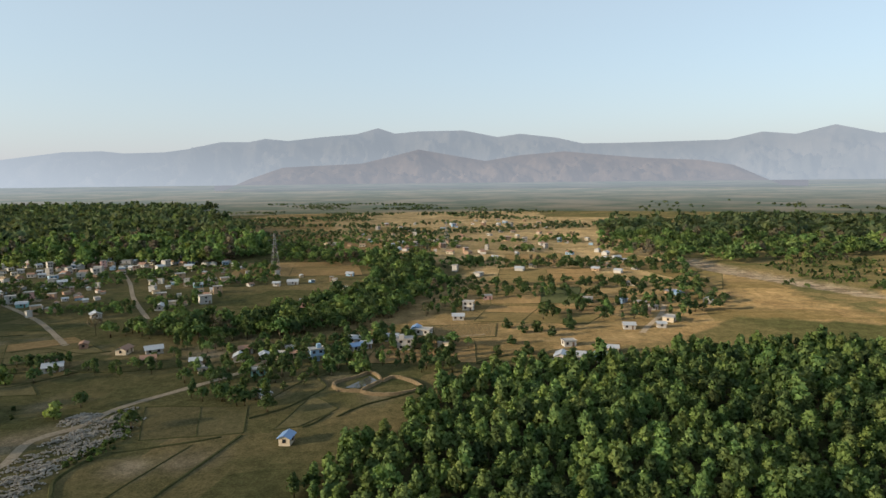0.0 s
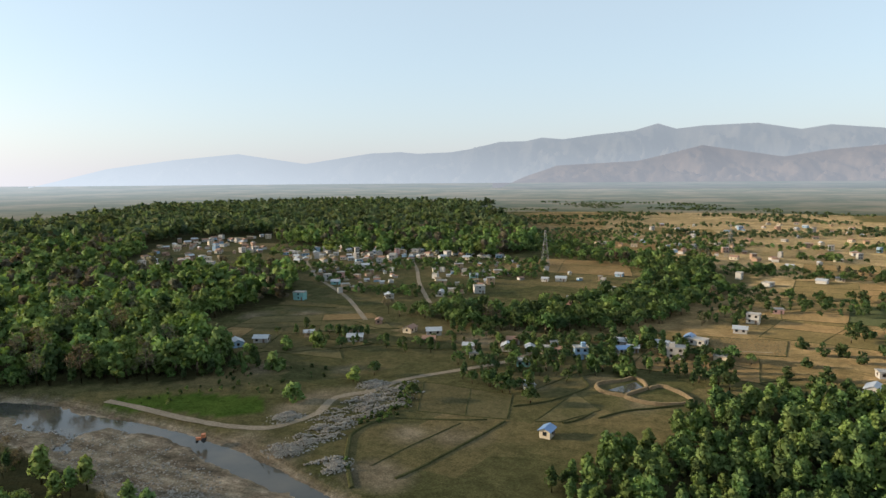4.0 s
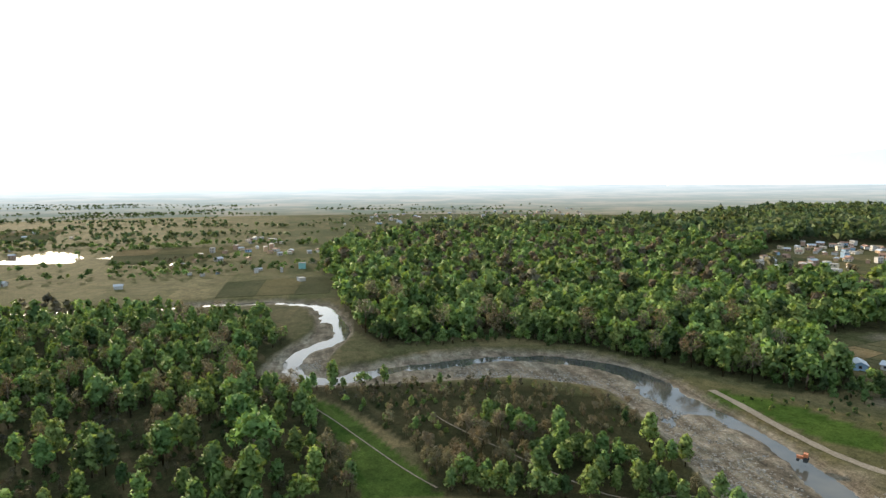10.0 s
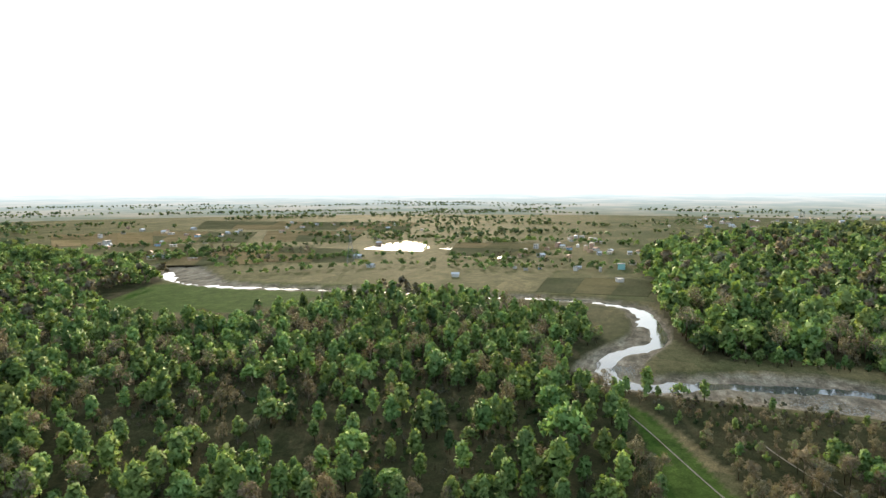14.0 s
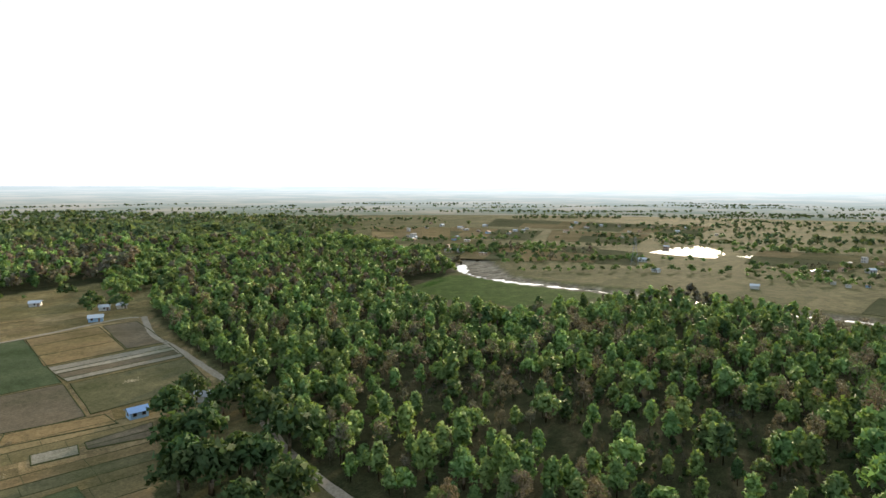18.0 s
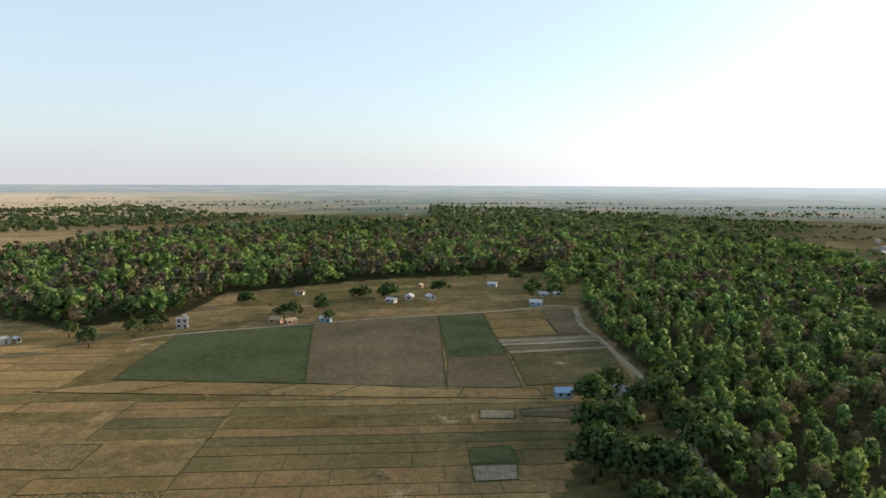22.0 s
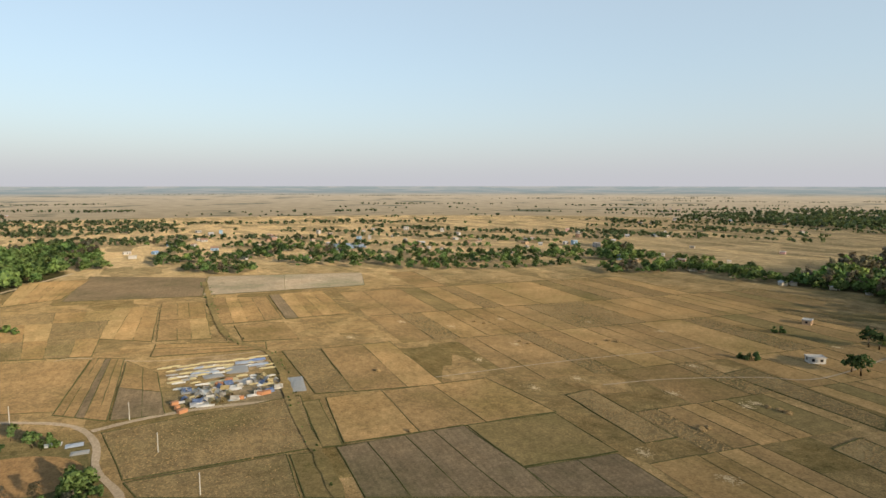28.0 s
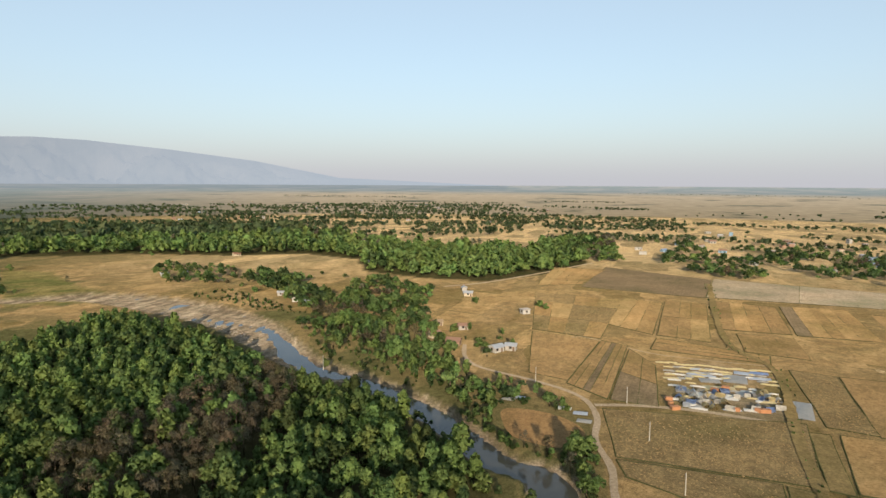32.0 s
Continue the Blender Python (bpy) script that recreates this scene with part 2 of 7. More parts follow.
def line_dist(px, py, pts):
    """Distance to a polyline of (x, y, half width), as a fraction of the half width there."""
    best = np.full(px.shape, 1e9)
    for (x0, y0, w0), (x1, y1, w1) in zip(pts, pts[1:]):
        dx, dy = x1 - x0, y1 - y0
        u = np.clip(((px - x0) * dx + (py - y0) * dy) / max(dx * dx + dy * dy, 1e-6), 0, 1)
        d = np.hypot(px - x0 - u * dx, py - y0 - u * dy) / (w0 + u * (w1 - w0))
        best = np.minimum(best, d)
    return best


def smooth_line(pts, step=6.0):
    """A polyline of (x, y, w) rounded through its points."""
    p = [Vector(q) for q in pts]
    out = []
    for i in range(len(p) - 1):
        a, b, c, d = p[max(i - 1, 0)], p[i], p[i + 1], p[min(i + 2, len(p) - 1)]
        n = max(2, int((c - b).length / step))
        for k in range(n):
            u = k / n
            out.append(tuple(0.5 * (2 * b + (c - a) * u + (2 * a - 5 * b + 4 * c - d) * u * u + (3 * b - a - 3 * c + d) * u ** 3)))
    out.append(tuple(p[-1]))
    return out


def ribbon(name, pts, z, material, wobble=0.0, seed=1):
    """A strip along (x, y, half width)."""
    rng = np.random.default_rng(seed)
    a = np.array(smooth_line(pts, 4.0))
    t = np.gradient(a[:, :2], axis=0)
    t /= np.linalg.norm(t, axis=1, keepdims=True) + 1e-9
    nrm = np.stack([-t[:, 1], t[:, 0]], 1)
    w = a[:, 2:3] * (1 + wobble * rng.uniform(-1, 1, (len(a), 1)))
    cols = [np.c_[a[:, :2] + nrm * w * s, np.full(len(a), z)] for s in (-1, -0.35, 0.35, 1)]
    v = np.stack(cols, 1).reshape(-1, 3)
    f = [(4 * i + k, 4 * i + k + 1, 4 * i + k + 5, 4 * i + k + 4) for i in range(len(a) - 1) for k in range(3)]
    return new(name, mesh_np(name, v, np.array(f)[:, ::-1], [material]))


# ------------------------------------------------------------------ plan
BED = smooth_line([(*p, w) for p, w in zip(
    [(243, 598), (248, 536), (286, 435), (292, 415), (328, 369), (322, 293), (298, 226), (265, 180), (238, 145), (224, 110), (201, 72), (174, 43), (153, 20), (40, 25), (-40, 95), (-103, 113), (-130, 121), (-160, 126), (-188, 128), (-222, 128), (-249, 113), (-262, 86), (-264, 60), (-259, 31), (-258, 5), (-269, -8), (-295, -4), (-334, 10), (-372, 11), (-416, 3), (-431, -21), (-431, -23), (-435, -67), (-428, -116), (-432, -191), (-422, -245), (-423, -317), (-451, -369), (-505, -431)],
    [16, 16, 12, 10, 16, 20, 17, 13, 9, 7.5, 7.5, 7.5, 8, 10, 14, 19, 20, 19, 17, 17, 23, 22, 22, 16, 13, 14, 13, 11, 10, 9, 9, 10, 10, 10, 10, 12, 14, 22, 24])])
WATER = [(*p, w) for p, w in zip(
    [(300, 262), (298, 235), (292, 205), (270, 178), (248, 158), (233, 136), (226, 111), (201, 72), (172, 42), (153, 20), (40, 25), (-40, 95), (-89, 128), (-106, 129), (-133, 135), (-165, 142), (-189, 140), (-205, 131), (-232, 136), (-259, 119), (-272, 86), (-269, 56), (-264, 29), (-255, 7), (-265, -6), (-280, -10), (-303, -5), (-332, 15), (-371, 14), (-415, 5), (-435, -21), (-438, -23), (-439, -68), (-433, -117), (-437, -193), (-429, -249), (-416, -312), (-421, -358), (-455, -397), (-473, -408)],
    [1, 1.2, 1.5, 4.0, 5.0, 4, 4, 6, 7, 7, 8, 8, 6, 5, 5, 4, 6, 9, 7, 5, 4, 4, 4, 6, 3.5, 4, 4, 5, 4.5, 5, 4, 4, 4, 4, 4, 4, 4, 5, 5, 5])]

# Beyond the river the plain is greener.
MEADOW = [[(278, 387), (399, 553), (404, 499), (354, 410), (337, 322), (303, 356)], [(-316, -334), (-334, -232), (-423, -174), (-454, -186), (-434, -377), (-383, -403)]]
FORESTS = []  # outline, spacing, height, more or fewer dry trees, share of dark trees
FORESTS.append(([(-39, 150), (-31, 172), (-17, 187), (-6, 223), (22, 252), (51, 259), (75, 267), (76, 253), (106, 276), (161, 283), (199, 278), (264, 292), (269, 264), (260, 228), (234, 179), (219, 153), (207, 128), (206, 121), (190, 80), (171, 52), (148, 35)], 5.0, 8.8, -0.35, 0.15))
FORESTS.append(([(-311, 73), (-294, 112), (-254, 145), (-196, 178), (-192, 214), (-231, 227), (-274, 246), (-271, 281), (-264, 318), (-301, 385), (-380, 450), (-384, 400), (-444, 400), (-448, 349), (-542, 423), (-673, 586), (-539, 651), (-329, 586), (-433, 553), (-308, 611), (-215, 592), (-200, 706), (-336, 1043), (-663, 1658), (-666, 1854), (-1438, 2098), (-1636, 1378), (-1131, 725), (-1029, 497), (-1123, 280), (-759, 26), (-602, 9), (-445, 19), (-339, 21), (-296, 35)], 9.0, 15, 0.06, 0.12))
FORESTS.append(([(-240, 23), (-235, 71), (-206, 107), (-172, 109), (-146, 104), (-124, 97), (-150, 30), (-180, 29), (-216, 13), (-251, -14)], 5.6, 8, 0.3, 0.1))
FORESTS.append(([(-94, -119), (-104, -169), (-126, -235), (-139, -318), (-158, -395), (-219, -508), (-313, -723), (-394, -574), (-417, -484), (-458, -419), (-426, -372), (-309, -333), (-281, -281), (-301, -218), (-380, -190), (-431, -142), (-395, -76), (-364, -29), (-298, -2), (-275, -22), (-250, -8), (-211, 3), (-178, 9), (-151, 11)], 7.6, 10.5, 0.12, 0.12))
FORESTS.append(([(337, -456), (263, -476), (202, -398), (146, -355), (129, -376), (100, -387), (85, -464), (-30, -516), (-127, -533), (-200, -540), (-415, -1010), (-254, -1083), (42, -1207), (223, -1018), (326, -840), (358, -617), (324, -464)], 8.5, 13, 0.27, 0.2))
FORESTS.append(([(509, 247), (488, 182), (491, 125), (561, 79), (642, 58), (679, 71), (710, 167), (721, 349), (924, 592), (809, 793), (722, 996), (689, 1002), (474, 686), (467, 648), (480, 616), (543, 534), (565, 426), (611, 373), (580, 287)], 9.0, 13, 0.03, 0.06))
FORESTS.append(([(-191, 321), (-125, 306), (-66, 313), (-27, 358), (3, 474), (-13, 576), (-57, 543), (-60, 455), (-88, 388), (-128, 350)], 8.0, 10, 0.05, 0.6))
FORESTS.append(([(-210, 649), (-86, 570), (-11, 509), (-8, 649), (-103, 684), (-219, 770)], 9.0, 10, 0.05, 0.5))
FORESTS.append(([(171, 679), (212, 557), (306, 591), (448, 626), (763, 1070), (653, 1270), (269, 1075)], 11.0, 12, 0.2, 0.3))
FORESTS.append(([(292, 158), (257, 118), (238, 80), (264, 78), (302, 101), (352, 132), (427, 151), (467, 213), (414, 215), (328, 177)], 7.6, 7.6, 0.1, 0.35))
FORESTS.append(([(226, 76), (245, 53), (227, 32), (210, 23), (220, 52)], 6.0, 4, 0.1, 0.3))
FORESTS.append(([(179, 39), (190, 26), (214, 20), (152, 10), (156, 22)], 6.0, 6, 0.1, 0.3))
FORESTS.append(([(428, 412), (387, 355), (396, 309), (433, 317), (483, 375), (471, 431)], 10.0, 7, 0.1, 0.3))
FORESTS.append(([(421, 311), (345, 212), (308, 173), (342, 185), (419, 253), (452, 292), (446, 322)], 8.0, 9, 0.1, 0.5))
FORESTS.append(([(630, -9), (563, -66), (603, -156), (531, -211), (492, -309), (477, -433), (513, -505), (628, -477), (619, -351), (739, -248), (788, -147), (718, -84), (926, -36)], 9.5, 8, 0.05, 0.55))
FORESTS.append(([(1052, -1087), (675, -1149), (376, -1216), (319, -1644), (675, -2176), (1126, -1742)], 12.0, 9, 0.05, 0.6))
FORESTS.append(([(-151, -447), (-194, -472), (-240, -528), (-350, -579), (-457, -575), (-385, -445), (-387, -407), (-409, -360), (-469, -438), (-506, -559), (-586, -739), (-563, -934), (-425, -1255)], 9.0, 12, 0.1, 0.3))
FORESTS.append(([(-172, -1254), (-399, -1122), (-557, -898), (-710, -877), (-859, -1024), (-782, -1418), (-298, -2145)], 14.0, 10, 0.05, 0.5))
FORESTS.append(([(-291, 115), (-281, 146), (-251, 177), (-209, 208), (-190, 213), (-173, 195), (-196, 180), (-226, 168), (-258, 134), (-269, 107)], 6.0, 7, 0.05, 0.45))
FORESTS.append(([(-364, 23), (-309, 33), (-288, 53), (-292, 101), (-275, 132), (-314, 149), (-328, 114), (-330, 61), (-382, 37)], 6.0, 7, 0.05, 0.45))
FORESTS.append(([(286, 186), (255, 133), (224, 84), (200, 55), (180, 32), (151, 15), (152, 6), (188, 13), (216, 22), (229, 54), (254, 85), (296, 135), (341, 191)], 7.6, 6.5, 0.05, 0.25))
FORESTS.append(([(427, -365), (403, -418), (328, -453), (253, -469), (297, -530), (358, -487), (414, -529), (487, -506), (581, -537), (663, -569)], 7.5, 8.5, 0.05, 0.45))
FORESTS.append(([(898, -1152), (499, -1057), (285, -1245), (157, -1451), (276, -1598), (602, -1401), (945, -1511)], 11.0, 8.5, 0.05, 0.6))
FORESTS.append(([(611, 104), (617, 82), (645, 64), (648, 28), (887, 56), (918, 119), (827, 140)], 8.0, 10, 0.05, 0.2))
FORESTS.append(([(-131, 293), (-97, 315), (-47, 355), (-29, 377), (-38, 480), (-86, 379), (-121, 342), (-145, 331)], 8.0, 9, 0.05, 0.5))
SCATTER = []  # outline, spacing, height, dry, dark: loose trees between houses and fields
SCATTER.append(([(-482, 562), (-248, 363), (-169, 375), (-131, 487), (-193, 711), (-381, 680)], 8.0, 6.0, 0.05, 0.7))
SCATTER.append(([(-14, 362), (132, 337), (180, 383), (219, 567), (101, 738), (-23, 583)], 10, 7.0, 0.05, 0.9))
SCATTER.append(([(-92, 213), (-52, 226), (-1, 249), (15, 295), (-30, 320), (-86, 299), (-110, 255)], 7.5, 6.0, 0.0, 0.8))
SCATTER.append(([(-177, 234), (-106, 259), (-11, 288), (-13, 321), (-127, 297), (-228, 264)], 10, 6.0, 0.05, 0.9))
SCATTER.append(([(-283, 781), (164, 742), (318, 1446), (-318, 2417), (-610, 1691)], 10, 6.5, 0.1, 0.6))
SCATTER.append(([(204, 385), (253, 350), (424, 591), (338, 621)], 20, 7, 0.1, 0.4))
SCATTER.append(([(-501, -206), (-510, 23), (-778, 41), (-909, -158), (-571, -234)], 14, 7, 0.1, 0.6))
SCATTER.append(([(-484, -509), (-566, -267), (-922, -75), (-1262, 521), (-2069, 851), (-2399, -880), (-1721, -1789)], 13, 7.5, 0.1, 0.6))
SCATTER.append(([(1027, 172), (844, -33), (597, -541), (1070, -967), (1400, -557), (1552, 258)], 11, 7.5, 0.1, 0.6))
SCATTER.append(([(640, 1100), (760, 420), (960, 200), (1596, 226), (2531, 596), (1630, 2026)], 15, 9, 0.05, 0.55))
SCATTER.append(([(1817, 301), (882, -1627), (1242, -2284), (2566, 421)], 30, 8, 0.05, 0.6))
SCATTER.append(([(834, -1054), (285, -1303), (-473, -2024), (-143, -2596), (1609, -2042)], 22, 8, 0.05, 0.6))
SCATTER.append(([(-484, -599), (-430, -375), (-501, -218), (-606, -264), (-904, -776), (-1542, -304), (-2550, -507), (-358, -2575), (-317, -2283), (-862, -1066)], 11, 6.5, 0.1, 0.5))
SCATTER.append(([(513, 505), (524, 454), (583, 505), (571, 562)], 18, 7, 0.1, 0.4))
SCATTER.append(([(191, 759), (478, 668), (1505, 2120), (615, 2461)], 26, 11, 0.1, 0.4))
SCATTER.append(([(-490, 506), (-306, 560), (-259, 714), (-448, 855), (-663, 688)], 22, 8, 0.05, 0.4))
SCATTER.append(([(-192, 192), (-114, 256), (-129, 288), (-221, 221)], 26, 6, 0.05, 0.5))
SCATTER.append(([(94, -362), (-156, -417), (-182, -514), (84, -459)], 24, 5, 0.05, 0.7))
SCATTER.append(([(722, -620), (587, -706), (410, -1058), (873, -1851), (1686, -1457)], 10, 6.5, 0.05, 0.6))
SCATTER.append(([(270, 101), (269, 53), (309, 61), (352, 132)], 14, 4.5, 0.1, 0.4))
SCATTER.append(([(278, 387), (399, 553), (404, 499), (354, 410), (337, 322), (303, 356)], 11, 6.5, 0.05, 0.4))
SCATTER.append(([(417, 304), (452, 211), (542, 265), (487, 354)], 34, 6, 0.1, 0.4))
HEDGES = []  # lines and clumps of trees across the far plain: from x, y to x, y, and how many
HEDGES += [(990, -1049, 617, -1198, 60), (690, -1235, 220, -1426, 70), (1474, -1273, 1104, -1439, 50), (1536, -2006, 665, -2481, 60), (1656, -2855, 1063, -3249, 30), (1030, -888, 915, -931, 26), (2330, -2171, 1632, -2611, 50), (690, -2111, 112, -2402, 50)]
HEDGES += [(1138, 190, 1100, 113, 22), (2145, 354, 1980, 15, 34), (5329, 242, 4637, -1208, 70), (2966, -1749, 2385, -2959, 70), (1151, -1130, 1024, -1394, 40), (861, -1122, 741, -1369, 60), (1854, -1405, 1628, -1872, 40), (4193, -1092, 3795, -1925, 40)]
HEDGES += [(1378, -1586, 1186, -1982, 40), (2361, -796, 2108, -1321, 30), (1159, 183, 1161, 100, 20), (2002, 171, 2012, 9, 24), (1759, -509, 1765, -643, 18), (1414, 399, 1420, 224, 40), (1879, 809, 1895, 533, 40), (1265, 711, 1271, 459, 50)]
HEDGES += [(1044, 677, 1046, 498, 40), (2366, 1121, 2414, 551, 50), (1857, 1201, 1880, 793, 50), (2720, 476, 2760, 87, 40), (3136, 2024, 3239, 1252, 60), (-73, 745, 20, 751, 46), (-96, 969, -39, 972, 20), (8, 593, 36, 596, 18)]
HEDGES += [(-165, 826, -117, 829, 20), (-374, 1321, -223, 1321, 34), (-413, 1142, -258, 1145, 40), (-400, 905, -258, 911, 50), (-59, 1452, 196, 1448, 44), (-197, 1742, 23, 1732, 40), (39, 785, 169, 793, 26), (-607, 2152, -85, 2107, 50)]
HEDGES += [(59, 700, 102, 703, 18), (167, 1035, 263, 1038, 26), (-245, 1087, -113, 1091, 34)]
HEDGES += [(-1164, -866, -1346, -676, 40), (-1007, -618, -1226, -387, 40), (-1561, -560, -1871, -237, 60), (-1286, -1195, -1531, -941, 50), (-1505, -1937, -1969, -1466, 60), (-2054, -1032, -2481, -595, 60), (-903, -248, -1018, -126, 36), (-871, -1044, -990, -919, 30)]
HEDGES += [(-843, -468, -961, -343, 30), (-1136, -358, -1319, -165, 40), (-1423, -616, -1334, -275, 50), (-1229, -254, -1160, 12, 50), (-1773, -636, -1616, -67, 60), (-2559, -1102, -2315, -288, 70), (-1895, 20, -1737, 569, 60), (-858, -355, -808, -149, 40)]
HEDGES += [(-873, -146, -835, 8, 34), (-1048, -339, -973, -41, 44), (868, -1862, 480, -1836, 44), (-368, -2365, -1092, -2337, 60), (-508, -1888, -1250, -1842, 60), (916, -2684, -219, -2657, 70), (-924, -1478, -1308, -1447, 40), (1296, 1266, 1402, 897, 60)]
HEDGES += [(1605, 1113, 1749, 650, 60), (1137, 981, 1249, 565, 60), (1372, 620, 1450, 341, 40), (946, 926, 991, 744, 40), (1178, 391, 1234, 174, 30)]
BROWN = [(224, 150), (205, 153), (175, 155), (156, 159), (125, 153), (102, 141), (113, 101), (137, 109), (154, 108), (194, 121)]   # a patch of leafless trees
DRY = []
DRY.append([(467, 648), (533, 387), (459, 194), (335, 157), (331, 242), (400, 350), (380, 404), (365, 508)])
DRY.append([(239, 330), (168, 354), (155, 536), (272, 534), (242, 402), (253, 350)])
DRY.append([(-16, 269), (-69, 303), (27, 550), (-196, 867), (-283, 781), (-440, 1457), (-105, 2598), (257, 1903), (208, 1169), (191, 408), (201, 385), (119, 303), (39, 276)])
DRY.append([(443, 491), (364, 256), (325, 176), (349, 131), (247, 73), (216, 18), (152, 6), (40, -25), (51.5, -78.0), (8.5, -76.0), (-24.0, -74.5), (-55, -149), (-66, -165), (-86, -213), (-118, -230), (-139, -304), (-149, -385), (34, -466), (57, -396), (102, -354), (155, -393), (336, -461), (383, -480), (477, -433), (547, -162), (579, -49), (618, 106), (629, -59), (643, 55), (487, 115), (560, 277), (531, 587)])
DRY.append([(105, -428), (76, -525), (-5, -539), (-147, -528), (-204, -536), (-153, -376), (-3, -360), (101, -351)])
UNDER = []  # undergrowth: outline, spacing, height
UNDER.append(([(-94, -119), (-104, -169), (-120, -206), (-248, -207), (-330, -88), (-184, -47)], 6.5, 2.0))
UNDER.append(([(-128, -140), (-233, -249), (-274, -131), (-257, -20), (-233, 3), (-156, 11)], 4.6, 2.2))
UNDER.append(([(-240, 23), (-235, 71), (-206, 107), (-172, 109), (-146, 104), (-124, 97), (-150, 30), (-180, 29), (-216, 13), (-251, -14)], 5.0, 2.2))
UNDER.append(([(-300, 71), (-245, 140), (-190, 173), (-186, 209), (-148, 217), (-151, 169), (-199, 137), (-273, 104)], 6.0, 1.6))
UNDER.append(([(-109, 166), (-100, 176), (-100, 188), (-109, 210), (-116, 215), (-106, 187), (-110, 170), (-101, 147), (-92, 135), (-94, 141)], 2.6, 1.8))
UNDER.append(([(261, 98), (225, 40), (179, 14), (152, 11), (159, 28), (178, 42), (209, 66)], 4.6, 2.4))
UNDER.append(([(200, 80), (232, 67), (231, 37), (180, 16), (152, 14), (154, 63)], 5.0, 2.4))
UNDER.append(([(354, 309), (311, 192), (255, 133), (224, 84), (238, 89), (293, 152), (338, 208), (386, 301)], 5.0, 1.6))
UNDER.append(([(540, -42), (536, -50), (347, -39), (306, -56), (279, -57), (206, -48), (176, -48), (147, -45), (149, -41), (179, -43), (211, -44), (272, -50), (295, -48), (328, -36), (397, -36)], 4.6, 0.9))
UNDER.append(([(278, 171), (251, 131), (221, 83), (189, 45), (150, 23), (148, 35), (182, 69), (212, 116), (241, 157)], 4.8, 2.6))
UNDER.append(([(286, 562), (288, 399), (424, 591), (362, 643)], 7.0, 2.4))
SCRUB = [(-222, -3), (-237, 14), (-240, 69), (-222, 112), (-190, 114), (-150, 102), (-133, 96), (-143, 88), (-160, 90), (-176, 72), (-199, 60), (-192, 48), (-164, 36), (-192, 16)]   # dry scrub on the river island
THIN = [(-187, -200), (-212, -149), (-228, -62), (-208, -5), (-154, 2), (-128, -140)]
CLEAR = [
    [(191, 14), (207, 20), (217, 33), (216, 46), (205, 51), (190, 45), (180, 32), (180, 19)],
    [(-452, 355), (-672, 554), (-719, 673), (-618, 747), (-458, 543), (-413, 415)],
    [(-235, -4), (-225, 7), (-149, 34), (-151, 11), (-178, 7), (-206, 3)],
    [(-343, -370), (-307, -307), (-327, -236), (-418, -201), (-441, -196), (-411, -287), (-411, -356)],
]
ROADS = []  # x, y, half width
ROADS.append([(*p, 1.6) for p in [(-206, 150), (-190, 150), (-172, 149), (-158, 149), (-146, 150), (-134, 154), (-130, 161), (-127, 171), (-130, 187), (-121, 199), (-119, 210), (-114, 220), (-95, 244), (-85, 259), (-79, 277)]])
ROADS.append([(*p, 1.7) for p in [(-149, -383), (-134, -334), (-130, -298), (-122, -238), (-119, -207), (-109, -184), (-101, -159), (-97, -140), (-94, -119)]])
ROADS.append([(*p, 1.6) for p in [(107, -330), (89, -340), (38, -352), (-22, -364), (-80, -372), (-134, -386), (-146, -382)]])
ROADS.append([(*p, 1.1) for p in [(291, 86), (269, 79), (256, 68), (247, 46), (238, 29), (228, 20), (212, 15), (193, 14), (175, 8), (158, 6), (153, 2)]])
ROADS.append([(*p, 1.3) for p in [(225, 17), (230, 0), (231, -23), (227, -44)]])
ROADS.append([(*p, 1.5) for p in [(-463, 582), (-401, 525), (-320, 434), (-267, 385), (-234, 354), (-189, 303)]])
ROADS.append([(*p, 1.5) for p in [(-282, 543), (-253, 495), (-218, 430), (-176, 362)]])
ROADS.append([(*p, 1.5) for p in [(140, 389), (127, 359), (111, 332), (103, 317)]])
ROADS.append([(*p, 0.25) for p in [(-224, -2), (-205, 7), (-191, 13), (-166, 24), (-153, 31)]])
ROADS.append([(*p, 0.25) for p in [(-205, 40), (-186, 48), (-140, 73), (-136, 88), (-133, 99)]])
ROADS.append([(*p, 0.45) for p in [(189, -164), (183, -193), (169, -227), (156, -250), (162, -312)]])
ROADS.append([(*p, 0.4) for p in [(231, -58), (227, -115), (223, -171), (213, -246)]])
ROADS.append([(*p, 0.4) for p in [(288, 52), (324, 37), (322, 23), (304, -5), (300, -52)]])
ROADS.append([(*p, 0.5) for p in [(-79, 277), (-66, 291), (-46, 306), (-12, 309), (21, 317)]])
ROADS.append([(*p, 1.8) for p in [(452, 151), (485, 124), (559, 89), (643, 55)]])
LUSH = [
    [(-200, 131), (-185, 151), (-153, 155), (-146, 166), (-156, 176), (-184, 169), (-205, 154)],
    [(-343, -370), (-307, -307), (-327, -236), (-418, -201), (-441, -196), (-411, -287), (-411, -356)],
    [(-236, -5), (-222, 7), (-149, 34), (-151, 11), (-178, 7), (-206, 3)],
]

